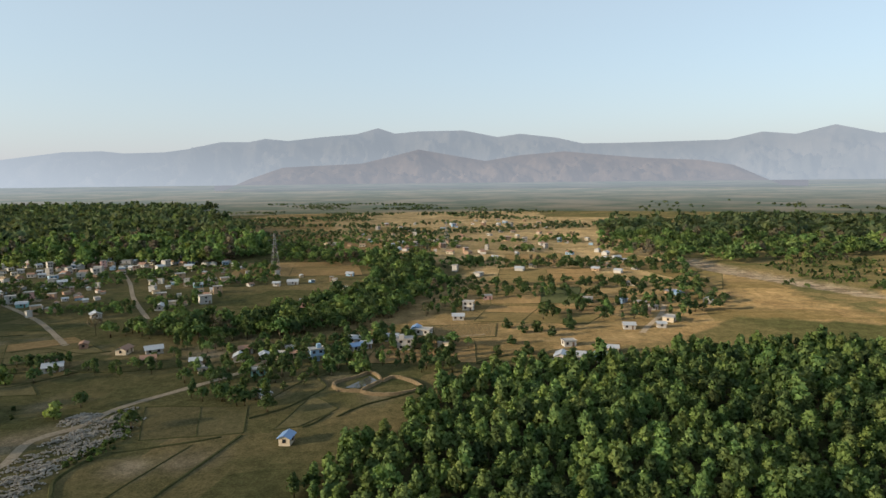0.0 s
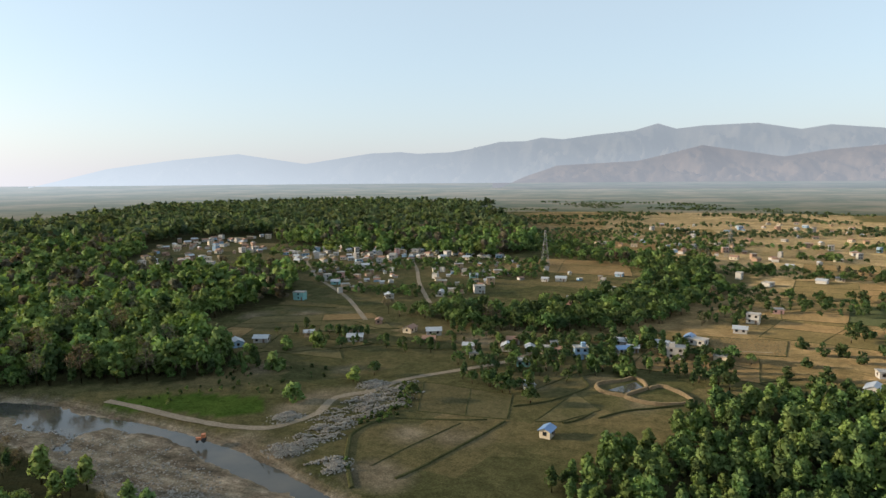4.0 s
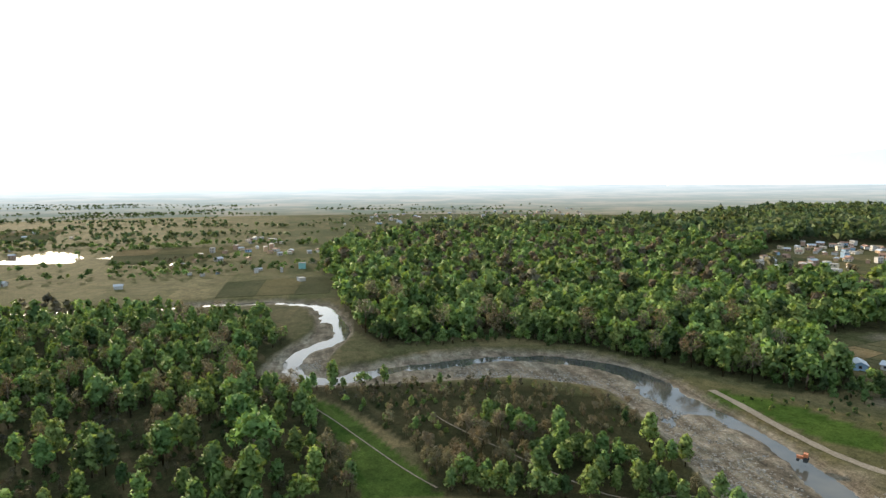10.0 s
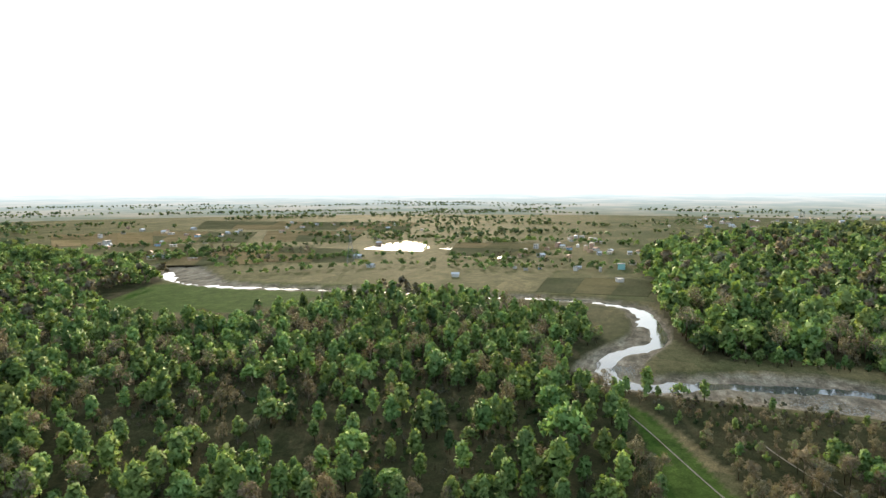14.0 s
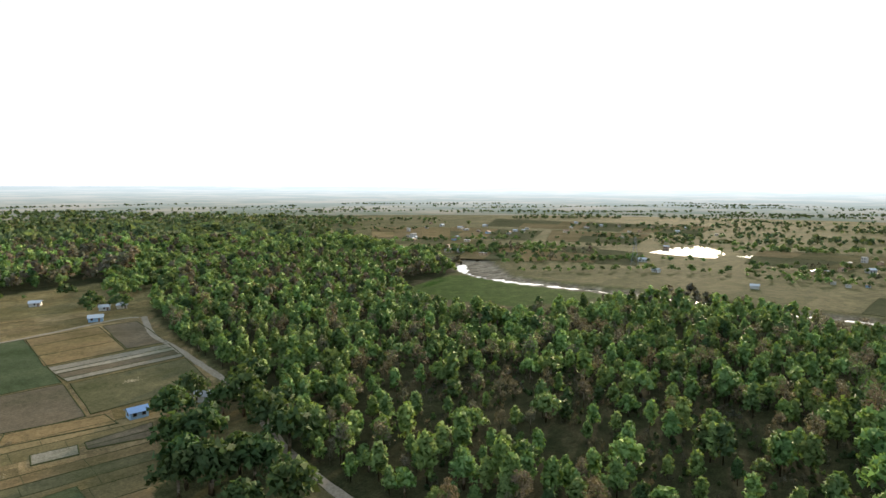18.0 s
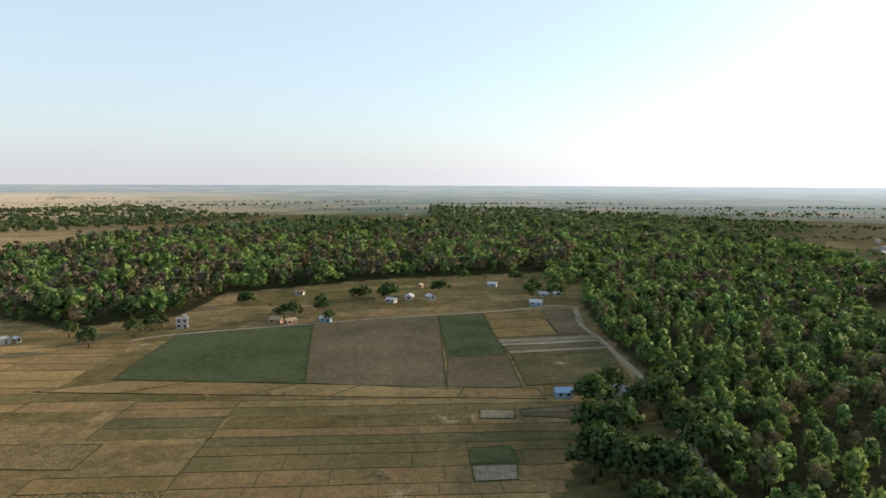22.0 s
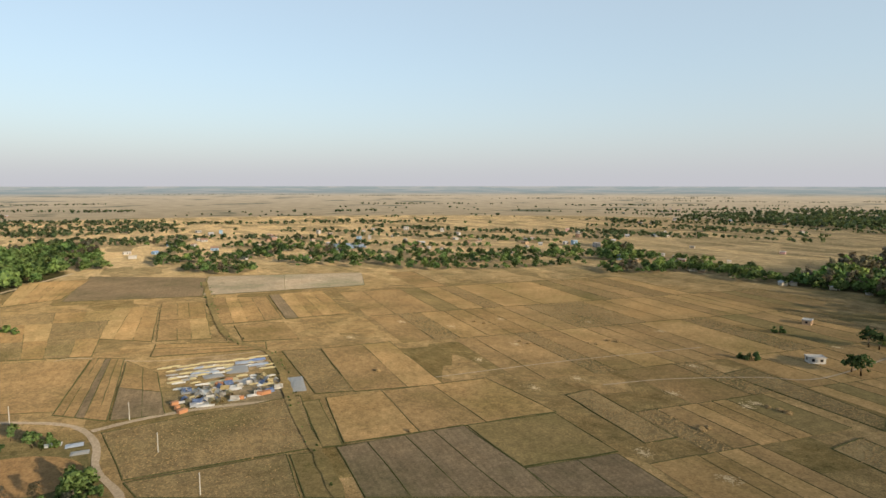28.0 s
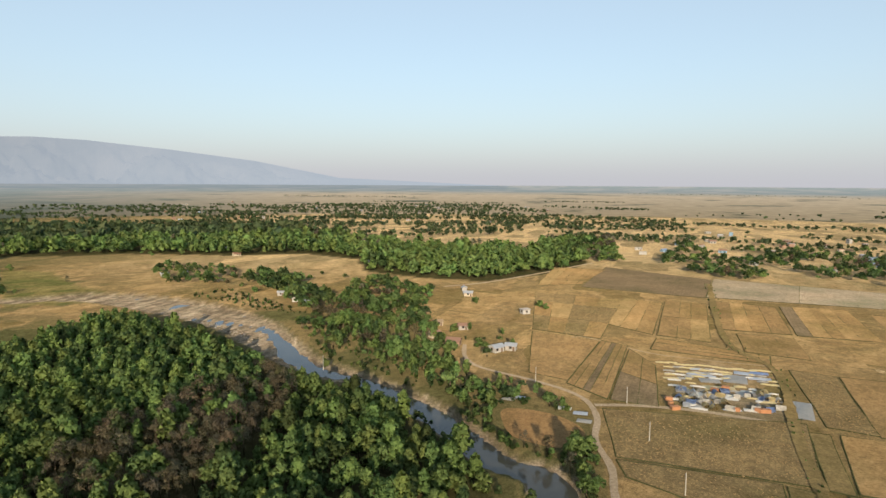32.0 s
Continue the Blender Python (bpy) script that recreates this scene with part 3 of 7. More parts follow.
BARE = [(*p, r) for p, r in zip(  # bare pale soil
    [(262, -30), (244, -30), (280, -30), (-180, 208), (-178, 203), (-228, 304), (-210, 306), (-194, 310), (-176, 294), (-159, 283), (-131, 237), (-264, 285), (-253, 302), (-68, 231), (-99, 228), (-112, 197), (-135, 185), (-124, 195), (-136, 172), (-96, 200), (-88, 193), (-90, 167), (-74, 174), (-87, 140), (-81, 139), (-120, 140), (-135, 140), (-138, 218), (-31, 220), (-46, 245), (-103, 296)],
    [24, 22, 18, 7, 7, 12, 12, 12, 9, 9, 7, 12, 11, 6, 6, 10, 9, 12, 8, 7, 6, 7, 9, 8, 7, 9, 9, 12, 9, 8, 20])]

# ------------------------------------------------------------------ ground
R_NEAR = 1600.0
NA, RINGS = 840, np.concatenate([[0.01, 40.0], 60.0 * (R_NEAR / 60.0) ** np.linspace(0, 1, 205)])
R_FAR = 4900.0
ang = np.linspace(0, 2 * np.pi, NA, endpoint=False)


def ground_arrays(rings):
    rr, aa = np.meshgrid(rings, ang, indexing="ij")
    x, y = -rr * np.sin(aa), rr * np.cos(aa)
    n = len(rings)
    i, j = np.meshgrid(np.arange(n - 1), np.arange(NA), indexing="ij")
    k = (j + 1) % NA
    f = np.stack([i * NA + j, (i + 1) * NA + j, (i + 1) * NA + k, i * NA + k], -1).reshape(-1, 4)
    return x.ravel(), y.ravel(), f[:, ::-1]


def ground_z(x, y):
    """Height of the ground: flat, with the river's bed cut into it."""
    d = line_dist(x, y, BED)
    s = np.clip((1.15 - d) / 0.3, 0, 1)
    return -2.6 * s * s * (3 - 2 * s), d


gx, gy, gf = ground_arrays(RINGS)
gz, gd = ground_z(gx, gy)
near_bed = np.where(gd < 1.3)[0]
rough_bed = np.zeros(len(gx))
for k in near_bed:
    p = Vector((gx[k], gy[k], 0))
    rough_bed[k] = 0.38 * noise.noise(p * 0.07) + 0.3 * noise.noise(p * 0.19) + 0.2 * noise.noise(p * 0.45)
deep = np.clip(1.25 - line_dist(gx, gy, smooth_line(WATER)), 0, 1)
gz = np.where(gd < 1.3, gz * (0.72 + 0.12 * deep) + np.clip((1.1 - gd) / 0.3, 0, 1) * (rough_bed - 0.55 * deep), gz)
b_noise = np.array([noise.noise((x * 0.05, y * 0.05, 3.3)) for x, y in zip(gx, gy)])
g_me = mesh_np("ground", np.stack([gx, gy, gz], 1), gf, [M_GROUND], smooth=True)
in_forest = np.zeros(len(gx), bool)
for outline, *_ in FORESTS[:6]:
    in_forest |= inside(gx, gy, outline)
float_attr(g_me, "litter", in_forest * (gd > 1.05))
g_az, g_r = np.degrees(np.arctan2(-gx, gy)) % 360, np.hypot(gx, gy)
grown = (g_az > 265) & (g_az < 320) & (g_r < 190)          # overgrown banks
float_attr(g_me, "sand", np.clip((1.06 - gd) / 0.1, 0, 1) * np.where(grown & (gz > -2.0), 0.25, 1.0))
in_dry = np.zeros(len(gx), bool)
for outline in DRY:
    in_dry |= inside(gx, gy, outline)
g_az, g_r = np.degrees(np.arctan2(-gx, gy)) % 360, np.hypot(gx, gy)
in_dry |= (g_az > 186) & (g_az < 322 + 9 * b_noise) & (g_r > 400)
in_dry |= ((g_az > 340) | (g_az < 8)) & (g_r > 620) & (g_r < 1350)
dryness = in_dry * np.clip(0.95 + 0.5 * b_noise, 0.6, 1)
dryness[(g_az > 92) & (g_az < 186) & (g_r > 440) & ~in_dry] = 0.5
edge = np.interp(g_az, [182, 204, 306, 326], [0, 1, 1, 0]) * (g_r > 700)     # far off, dry fields fade into woods
dryness = np.where(g_r > 700, np.where((g_az > 180) & (g_az < 328), edge, dryness), dryness)
float_attr(g_me, "dry", dryness)
golden = np.interp(g_az, [192, 212, 305, 322], [0, 1, 1, 0]) * np.interp(g_r, [480, 680], [0, 1])      # ripe stubble on the open plain
golden = np.maximum(golden, 0.75 * ((g_az > 338) | (g_az < 10)) * np.interp(g_r, [380, 620], [0, 1]))
float_attr(g_me, "gold", golden)
in_lush = np.zeros(len(gx), bool)
for outline in LUSH:
    in_lush |= inside(gx, gy, outline)
lushness = in_lush * 1.0
lushness[(g_az > 60) & (g_az < 186) & (g_r > 440) & ~in_lush] = 0.2
for outline in MEADOW:
    lushness[inside(gx, gy, outline) & ~in_lush] = 0.45
float_attr(g_me, "lush", lushness)
bare = np.zeros(len(gx))
for x, y, r in BARE:
    bare = np.maximum(bare, np.clip(1.4 - np.hypot(gx - x, gy - y) / r, 0, 1))
float_attr(g_me, "bare", np.clip(bare * (0.55 + 1.6 * b_noise), 0, 1))
ground = tagged(new("ground", g_me), "flat valley floor of dry grass, soil and river sand", "ground", kind="structure")

water = ribbon("water", BED[::3], -2.12, M_WATER)
tagged(water, "shallow winding river with a bright still surface", "river", kind="structure")

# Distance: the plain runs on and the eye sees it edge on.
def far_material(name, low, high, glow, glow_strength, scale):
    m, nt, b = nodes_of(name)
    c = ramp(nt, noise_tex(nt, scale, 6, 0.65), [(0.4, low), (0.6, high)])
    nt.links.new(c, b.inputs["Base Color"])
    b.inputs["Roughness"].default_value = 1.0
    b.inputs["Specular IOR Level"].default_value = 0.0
    # emission stands in for the haze over the slopes
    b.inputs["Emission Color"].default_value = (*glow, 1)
    nt.links.new(attr(nt, "painted_haze"), b.inputs["Emission Strength"])
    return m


def far_place(x, y):
    """Where a place of the flat plain comes to lie on the sheet that rises to the skyline: x, y, z and its scale."""
    rf = np.maximum(np.hypot(x, y), 1e-6)
    r = np.where(rf > R_NEAR, R_NEAR + (R_FAR - R_NEAR) * (1 - np.exp(-(rf - R_NEAR) / (R_FAR - R_NEAR))), rf)
    z = np.where(rf > R_NEAR, H - r * H / rf, 0.0)
    return x * r / rf, y * r / rf, z, r / rf


def distance_material():
    m, nt, b = nodes_of("distant_plain")
    mp = nt.nodes.new("ShaderNodeMapping")
    mp.vector_type = "TEXTURE"
    geo = nt.nodes.new("ShaderNodeNewGeometry")
    n1 = noise_tex(nt, 0.0035, 7, 0.65)
    n2 = noise_tex(nt, 0.02, 4, 0.6)
    wood = ramp(nt, n2, [(0.3, (0.045, 0.06, 0.03)), (0.7, (0.085, 0.095, 0.05))])
    tan = ramp(nt, n2, [(0.3, (0.27, 0.205, 0.12)), (0.7, (0.42, 0.325, 0.2))])
    dry = mix(nt, ramp(nt, n1, [(0.56, (0, 0, 0)), (0.64, (1, 1, 1))]), tan, wood)
    wet = mix(nt, ramp(nt, n1, [(0.4, (0, 0, 0)), (0.55, (1, 1, 1))]), (0.16, 0.135, 0.085), wood)
    nt.links.new(mix(nt, attr(nt, "dry"), wet, dry), b.inputs["Base Color"])
    b.inputs["Roughness"].default_value = 1.0
    b.inputs["Specular IOR Level"].default_value = 0.0
    nt.links.new(mix(nt, attr(nt, "dry"), (0.37, 0.42, 0.47), (0.42, 0.37, 0.32)), b.inputs["Emission Color"])     # haze put into the emission, warmer over dry fields
    nt.links.new(attr(nt, "painted_haze"), b.inputs["Emission Strength"])
    return m


far_flat = 1 / np.linspace(1 / (R_NEAR - 3), 1 / 30000, 60)
fx, fy, ff = ground_arrays(far_flat)
px_, py_, pz_, _s = far_place(fx, fy)
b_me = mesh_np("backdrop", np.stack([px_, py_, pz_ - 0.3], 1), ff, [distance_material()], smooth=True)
f_az, f_r = np.degrees(np.arctan2(-fx, fy)) % 360, np.hypot(fx, fy)
float_attr(b_me, "dry", np.interp(f_az, [182, 204, 300, 326], [0, 1, 1, 0]) * np.interp(f_r, [4200, 6200], [1, 0]))
# painted haze: the emission grows with distance and towards the sun
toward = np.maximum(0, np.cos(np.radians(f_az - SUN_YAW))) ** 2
float_attr(b_me, "painted_haze", (0.06 + 0.58 * (1 - np.exp(-(f_r - R_NEAR) / 2800))) * (1 + 0.9 * toward))
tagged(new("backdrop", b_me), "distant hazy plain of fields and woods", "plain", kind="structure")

# Mountains: crest elevation in degrees by yaw.
def range_mesh(name, crest, r0, r1, material, seed, rough):
    rng = np.random.default_rng(seed)
    ca, ce = np.array(crest).T
    az = np.arange(ca[0], ca[-1], 0.12)
    el = np.interp(az, ca, ce)
    rows = 26
    v = np.zeros((rows, len(az), 3))
    for i in range(rows):
        s = i / (rows - 1)
        r = r0 + (r1 - r0) * s
        base_z = H - r * H / 30000.0 - 6
        top = H + r1 * np.tan(np.radians(el))
        for j, a in enumerate(az):
            wob = noise.fractal((a * 0.3 + s * 1.3, s * 1.6 - a * 0.05, seed * 3.1), 0.75, 2.1, 6)
            rid = abs(noise.fractal((a * 0.12 - s * 0.9, s * 1.1, seed * 7.7), 0.6, 2.2, 4))
            z = base_z + (top[j] - base_z) * max(0, s ** 1.15 + rough * (wob * 0.7 - rid * 1.25) * s * (1 - s) * 2.6)
            ar = radians(a)
            v[i, j] = (-r * math.sin(ar), r * math.cos(ar), z)
    i, j = np.meshgrid(np.arange(rows - 1), np.arange(len(az) - 1), indexing="ij")
    n = len(az)
    f = np.stack([i * n + j, i * n + j + 1, (i + 1) * n + j + 1, (i + 1) * n + j], -1).reshape(-1, 4)
    me = mesh_np(name, v.reshape(-1, 3), f, [material], smooth=True)
    # haze is put into the emission: low slopes glow more
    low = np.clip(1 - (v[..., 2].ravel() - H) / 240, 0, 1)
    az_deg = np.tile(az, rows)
    veil = np.interp(az_deg, [-77, -60, -45, -32, -20, 12, 22, 32, 42, 52, 60], [1.5, 1.45, 1.36, 1.12, 1.0, 1.0, 1.12, 1.34, 1.58, 1.78, 1.9])   # painted haze: more glow towards the sun and over the plain
    float_attr(me, "painted_haze", 0.93 * veil + 0.25 * low * np.interp(az_deg, [-40, -25], [0.15, 1]))
    return tagged(new(name, me), "hazy blue mountain range on the skyline", "mountains", kind="structure")


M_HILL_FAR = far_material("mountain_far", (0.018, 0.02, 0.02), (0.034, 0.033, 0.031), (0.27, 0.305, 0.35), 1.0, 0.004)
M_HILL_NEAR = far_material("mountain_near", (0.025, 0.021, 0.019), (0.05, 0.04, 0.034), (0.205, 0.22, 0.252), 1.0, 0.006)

# A glowing grey-lilac shell paints haze along the whole skyline and thins out upwards.
def haze_glow_shell():
    m, nt, b = nodes_of("haze_glow_shell")
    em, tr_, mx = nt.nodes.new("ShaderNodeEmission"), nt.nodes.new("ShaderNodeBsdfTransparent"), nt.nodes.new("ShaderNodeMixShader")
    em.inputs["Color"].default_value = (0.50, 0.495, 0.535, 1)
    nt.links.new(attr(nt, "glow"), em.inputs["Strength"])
    nt.links.new(attr(nt, "painted_haze"), mx.inputs[0])
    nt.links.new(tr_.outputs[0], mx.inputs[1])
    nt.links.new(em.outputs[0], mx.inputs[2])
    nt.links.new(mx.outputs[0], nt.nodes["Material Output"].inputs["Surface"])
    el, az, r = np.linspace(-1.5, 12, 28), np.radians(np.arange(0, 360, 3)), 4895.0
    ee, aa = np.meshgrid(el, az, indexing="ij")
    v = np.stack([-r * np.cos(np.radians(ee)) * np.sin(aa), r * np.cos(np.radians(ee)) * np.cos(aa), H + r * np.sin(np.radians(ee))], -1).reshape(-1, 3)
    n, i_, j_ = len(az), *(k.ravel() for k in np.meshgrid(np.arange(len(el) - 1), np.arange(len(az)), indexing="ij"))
    me = mesh_np("haze_glow_shell", v, np.stack([i_ * n + j_, i_ * n + (j_ + 1) % n, (i_ + 1) * n + (j_ + 1) % n, (i_ + 1) * n + j_], -1), [m], smooth=True)
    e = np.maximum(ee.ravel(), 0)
    float_attr(me, "painted_haze", 0.9 * np.exp(-(e / 4.2) ** 1.3) * np.clip((12 - e) / 4, 0, 1))
    # the shell's glow is set stronger on the sun's side
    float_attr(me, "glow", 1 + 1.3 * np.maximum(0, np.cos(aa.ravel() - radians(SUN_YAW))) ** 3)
    tagged(new("backdrop", me), "glowing pale lilac shell painted as haze along the skyline", "haze", kind="structure")


haze_glow_shell()
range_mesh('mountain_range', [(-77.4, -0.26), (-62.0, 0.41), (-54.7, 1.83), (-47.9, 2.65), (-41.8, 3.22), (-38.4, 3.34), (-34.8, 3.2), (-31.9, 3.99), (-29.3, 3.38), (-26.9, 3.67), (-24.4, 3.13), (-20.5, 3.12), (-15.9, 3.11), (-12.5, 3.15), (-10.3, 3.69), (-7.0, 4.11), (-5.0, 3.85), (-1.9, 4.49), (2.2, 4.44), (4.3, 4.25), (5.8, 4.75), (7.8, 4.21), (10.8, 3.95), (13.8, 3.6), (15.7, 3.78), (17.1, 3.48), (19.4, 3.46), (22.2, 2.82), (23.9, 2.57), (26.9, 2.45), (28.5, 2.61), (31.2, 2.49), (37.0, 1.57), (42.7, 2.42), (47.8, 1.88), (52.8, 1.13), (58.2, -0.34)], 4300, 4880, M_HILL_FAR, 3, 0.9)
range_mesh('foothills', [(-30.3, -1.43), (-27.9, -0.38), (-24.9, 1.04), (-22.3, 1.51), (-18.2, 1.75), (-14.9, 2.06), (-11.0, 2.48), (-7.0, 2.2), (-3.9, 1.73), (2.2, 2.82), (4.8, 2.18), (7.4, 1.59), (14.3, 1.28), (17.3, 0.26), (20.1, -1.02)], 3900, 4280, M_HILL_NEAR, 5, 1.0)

for k, r in enumerate(ROADS):
    tagged(ribbon("road", r, 0.12 + 0.006 * k, M_ROAD, 0.12, k), "narrow dusty dirt road with worn pale tracks", "road", kind="structure")


# ------------------------------------------------------------------ trees
def leaf_cloud(rng, lobes, n, size, narrow=1.0):
    """n leaf sprays over the lobes (x, y, z, radius, height): their corners, three each, and the way each spray faces."""
    lob = np.array(lobes)
    w = lob[:, 3] ** 2
    pick = rng.choice(len(lob), n, p=w / w.sum())
    d = rng.normal(size=(n, 3))
    d[:, 2] = d[:, 2] * 0.85 + 0.22
    d /= np.linalg.norm(d, axis=1, keepdims=True)
    rad = rng.uniform(0.7, 1.08, (n, 1))
    c = lob[pick, :3] + d * rad * np.stack([lob[pick, 3], lob[pick, 3], lob[pick, 4]], 1)
    nrm = d + rng.normal(size=(n, 3)) * 0.75
    nrm /= np.linalg.norm(nrm, axis=1, keepdims=True)
    t = np.cross(nrm, rng.normal(size=(n, 3)))
    t /= np.linalg.norm(t, axis=1, keepdims=True)
    b = np.cross(nrm, t)
    s = size * rng.uniform(0.6, 1.4, (n, 1))
    q = [c + s * (t * a1 * rng.uniform(0.6, 1.1, (n, 1)) + b * b1 * narrow * rng.uniform(0.6, 1.1, (n, 1))) for a1, b1 in ((-1, -0.8), (1, -0.8), (0, 1.2))]
    face = d + rng.normal(size=(n, 3)) * 0.2 + (0, 0, 0.4)
    face /= np.linalg.norm(face, axis=1, keepdims=True)
    return np.stack(q, 1).reshape(-1, 3), np.repeat(face, 3, axis=0)


def tube(p0, p1, r0, r1, k):
    a, b = np.array(p0, float), np.array(p1, float)
    ax = (b - a) / np.linalg.norm(b - a)
    s = np.cross(ax, (0.3, 0.9, 0.1))
    s /= np.linalg.norm(s)
    t = np.cross(ax, s)
    th = np.arange(k) * 2 * np.pi / k
    ring = np.cos(th)[:, None] * s + np.sin(th)[:, None] * t
    v = np.concatenate([a + ring * r0, b + ring * r1])
    f = []
    for i in range(k):
        j = (i + 1) % k
        f += [(i, j, k + j), (i, k + j, k + i)]
    return v, np.array(f)


def tree_parts(seed, kind, n, size):
    """Trunk (verts, faces) and crown (verts, normals) of a tree about 12 m high; kind: sal, broad, bush, bare."""
    rng = np.random.default_rng(seed)
    v, f = [], []

    def add(*a):
        tv, tf = tube(*a)
        f.append(tf + sum(len(q) for q in v))
        v.append(tv)
    fine = n > 600
    k = 6 if fine else 4
    lobes = []
    narrow = 1.0
    if kind == "sal":
        lean = rng.uniform(-0.5, 0.5, 2)
        add((0, 0, -0.4), (*lean, 8.0), 0.24, 0.08, k)
        m = 13 if n > 200 else 7
        for i in range(m):
            z = 3.2 + 7.4 * (i + 0.5) / m + rng.uniform(-0.4, 0.4)
            a = i * 2.4 + rng.uniform(-0.5, 0.5)
            ro = (1.0 - abs(z - 6.2) / 6.5) * rng.uniform(1.2, 2.5)
            r = rng.uniform(0.95, 1.5)
            lobes.append((lean[0] + ro * math.cos(a), lean[1] + ro * math.sin(a), z, r, r * rng.uniform(0.75, 1.0)))
            if fine:
                add((*(lean * 0.4), z * 0.7), (lobes[-1][0], lobes[-1][1], z), 0.08, 0.03, 4)
        lobes += [(*lean, 10.7, 1.1, 1.1), (*lean, 8.6, 1.9, 1.8), (*lean, 6.0, 2.0, 2.0)]
    elif kind == "broad":
        add((0, 0, -0.4), (0.2, 0.1, 4.6), 0.42, 0.3, k)
        m = 20 if n > 200 else 9
        for i in range(m):
            a, ro = i * 2.4 + rng.uniform(-0.3, 0.3), 4.3 * math.sqrt((i + 0.5) / m) * rng.uniform(0.85, 1.1)
            z = 9.2 - 0.24 * ro * ro + rng.uniform(-0.9, 0.5)
            r = rng.uniform(1.2, 1.9)
            lobes.append((ro * math.cos(a), ro * math.sin(a), z, r, r * 0.75))
            if fine and i % 2:
                add((0.2, 0.1, 3.6), (lobes[-1][0], lobes[-1][1], z), 0.18, 0.05, 4)
        lobes.append((0, 0, 6.4, 2.8, 1.8))
    elif kind == "bush":
        add((0, 0, -0.3), (0, 0, 3.0), 0.2, 0.1, k)
        for i in range(8):
            a, ro = i * 2.4, rng.uniform(0.5, 2.6)
            lobes.append((ro * math.cos(a), ro * math.sin(a), rng.uniform(1.4, 7.0) * (1.2 - ro / 5), rng.uniform(1.2, 1.9), rng.uniform(1.2, 2.0)))
    else:
        narrow = 0.12 if n > 200 else 0.55
        add((0, 0, -0.4), (0.2, 0, 9.5), 0.2, 0.05, k)
        for i in range(14 if n > 200 else 6):
            a, z = i * 2.4, 2.8 + 6.5 * rng.random()
            e = (2.4 * math.cos(a) * (12 - z) / 7, 2.4 * math.sin(a) * (12 - z) / 7, z + rng.uniform(1.2, 2.6))
            add((0.1, 0, z), e, 0.06, 0.02, 3)
            lobes.append((*e, 1.1, 1.0))
        lobes.append((0, 0, 9.3, 1.4, 1.2))
        size = size * 1.25
    return (np.concatenate(v), np.concatenate(f)), leaf_cloud(rng, lobes, n, size, narrow)


KINDS = ["sal", "broad", "bush", "bare"]
LOD = [(1300, 0.44), (430, 0.66), (220, 0.84), (96, 1.22), (20, 2.7)]
PROTO = {(kd, lv): [tree_parts(100 * lv + 10 * ki + s, kd, *LOD[lv]) for s in range(4)] for ki, kd in enumerate(KINDS) for lv in range(5)}


def scatter(outline, spacing, rng):
    p = np.array(outline, float)
    lo, hi = p.min(0), p.max(0)
    gx_, gy_ = np.meshgrid(np.arange(lo[0], hi[0], spacing), np.arange(lo[1], hi[1], spacing * 0.87))
    gx_ = gx_ + (np.arange(gx_.shape[0]) % 2)[:, None] * spacing / 2
    q = np.stack([gx_.ravel(), gy_.ravel()], 1) + rng.uniform(-0.42, 0.42, (gx_.size, 2)) * spacing
    return q[inside(q[:, 0], q[:, 1], outline)]


def singles(points, size, kind, tone, dark):
    return [(x, y, size * (0.85 + 0.3 * ((i * 7) % 5) / 4), kind, tone, dark, 0.0) for i, (x, y) in enumerate(points)]


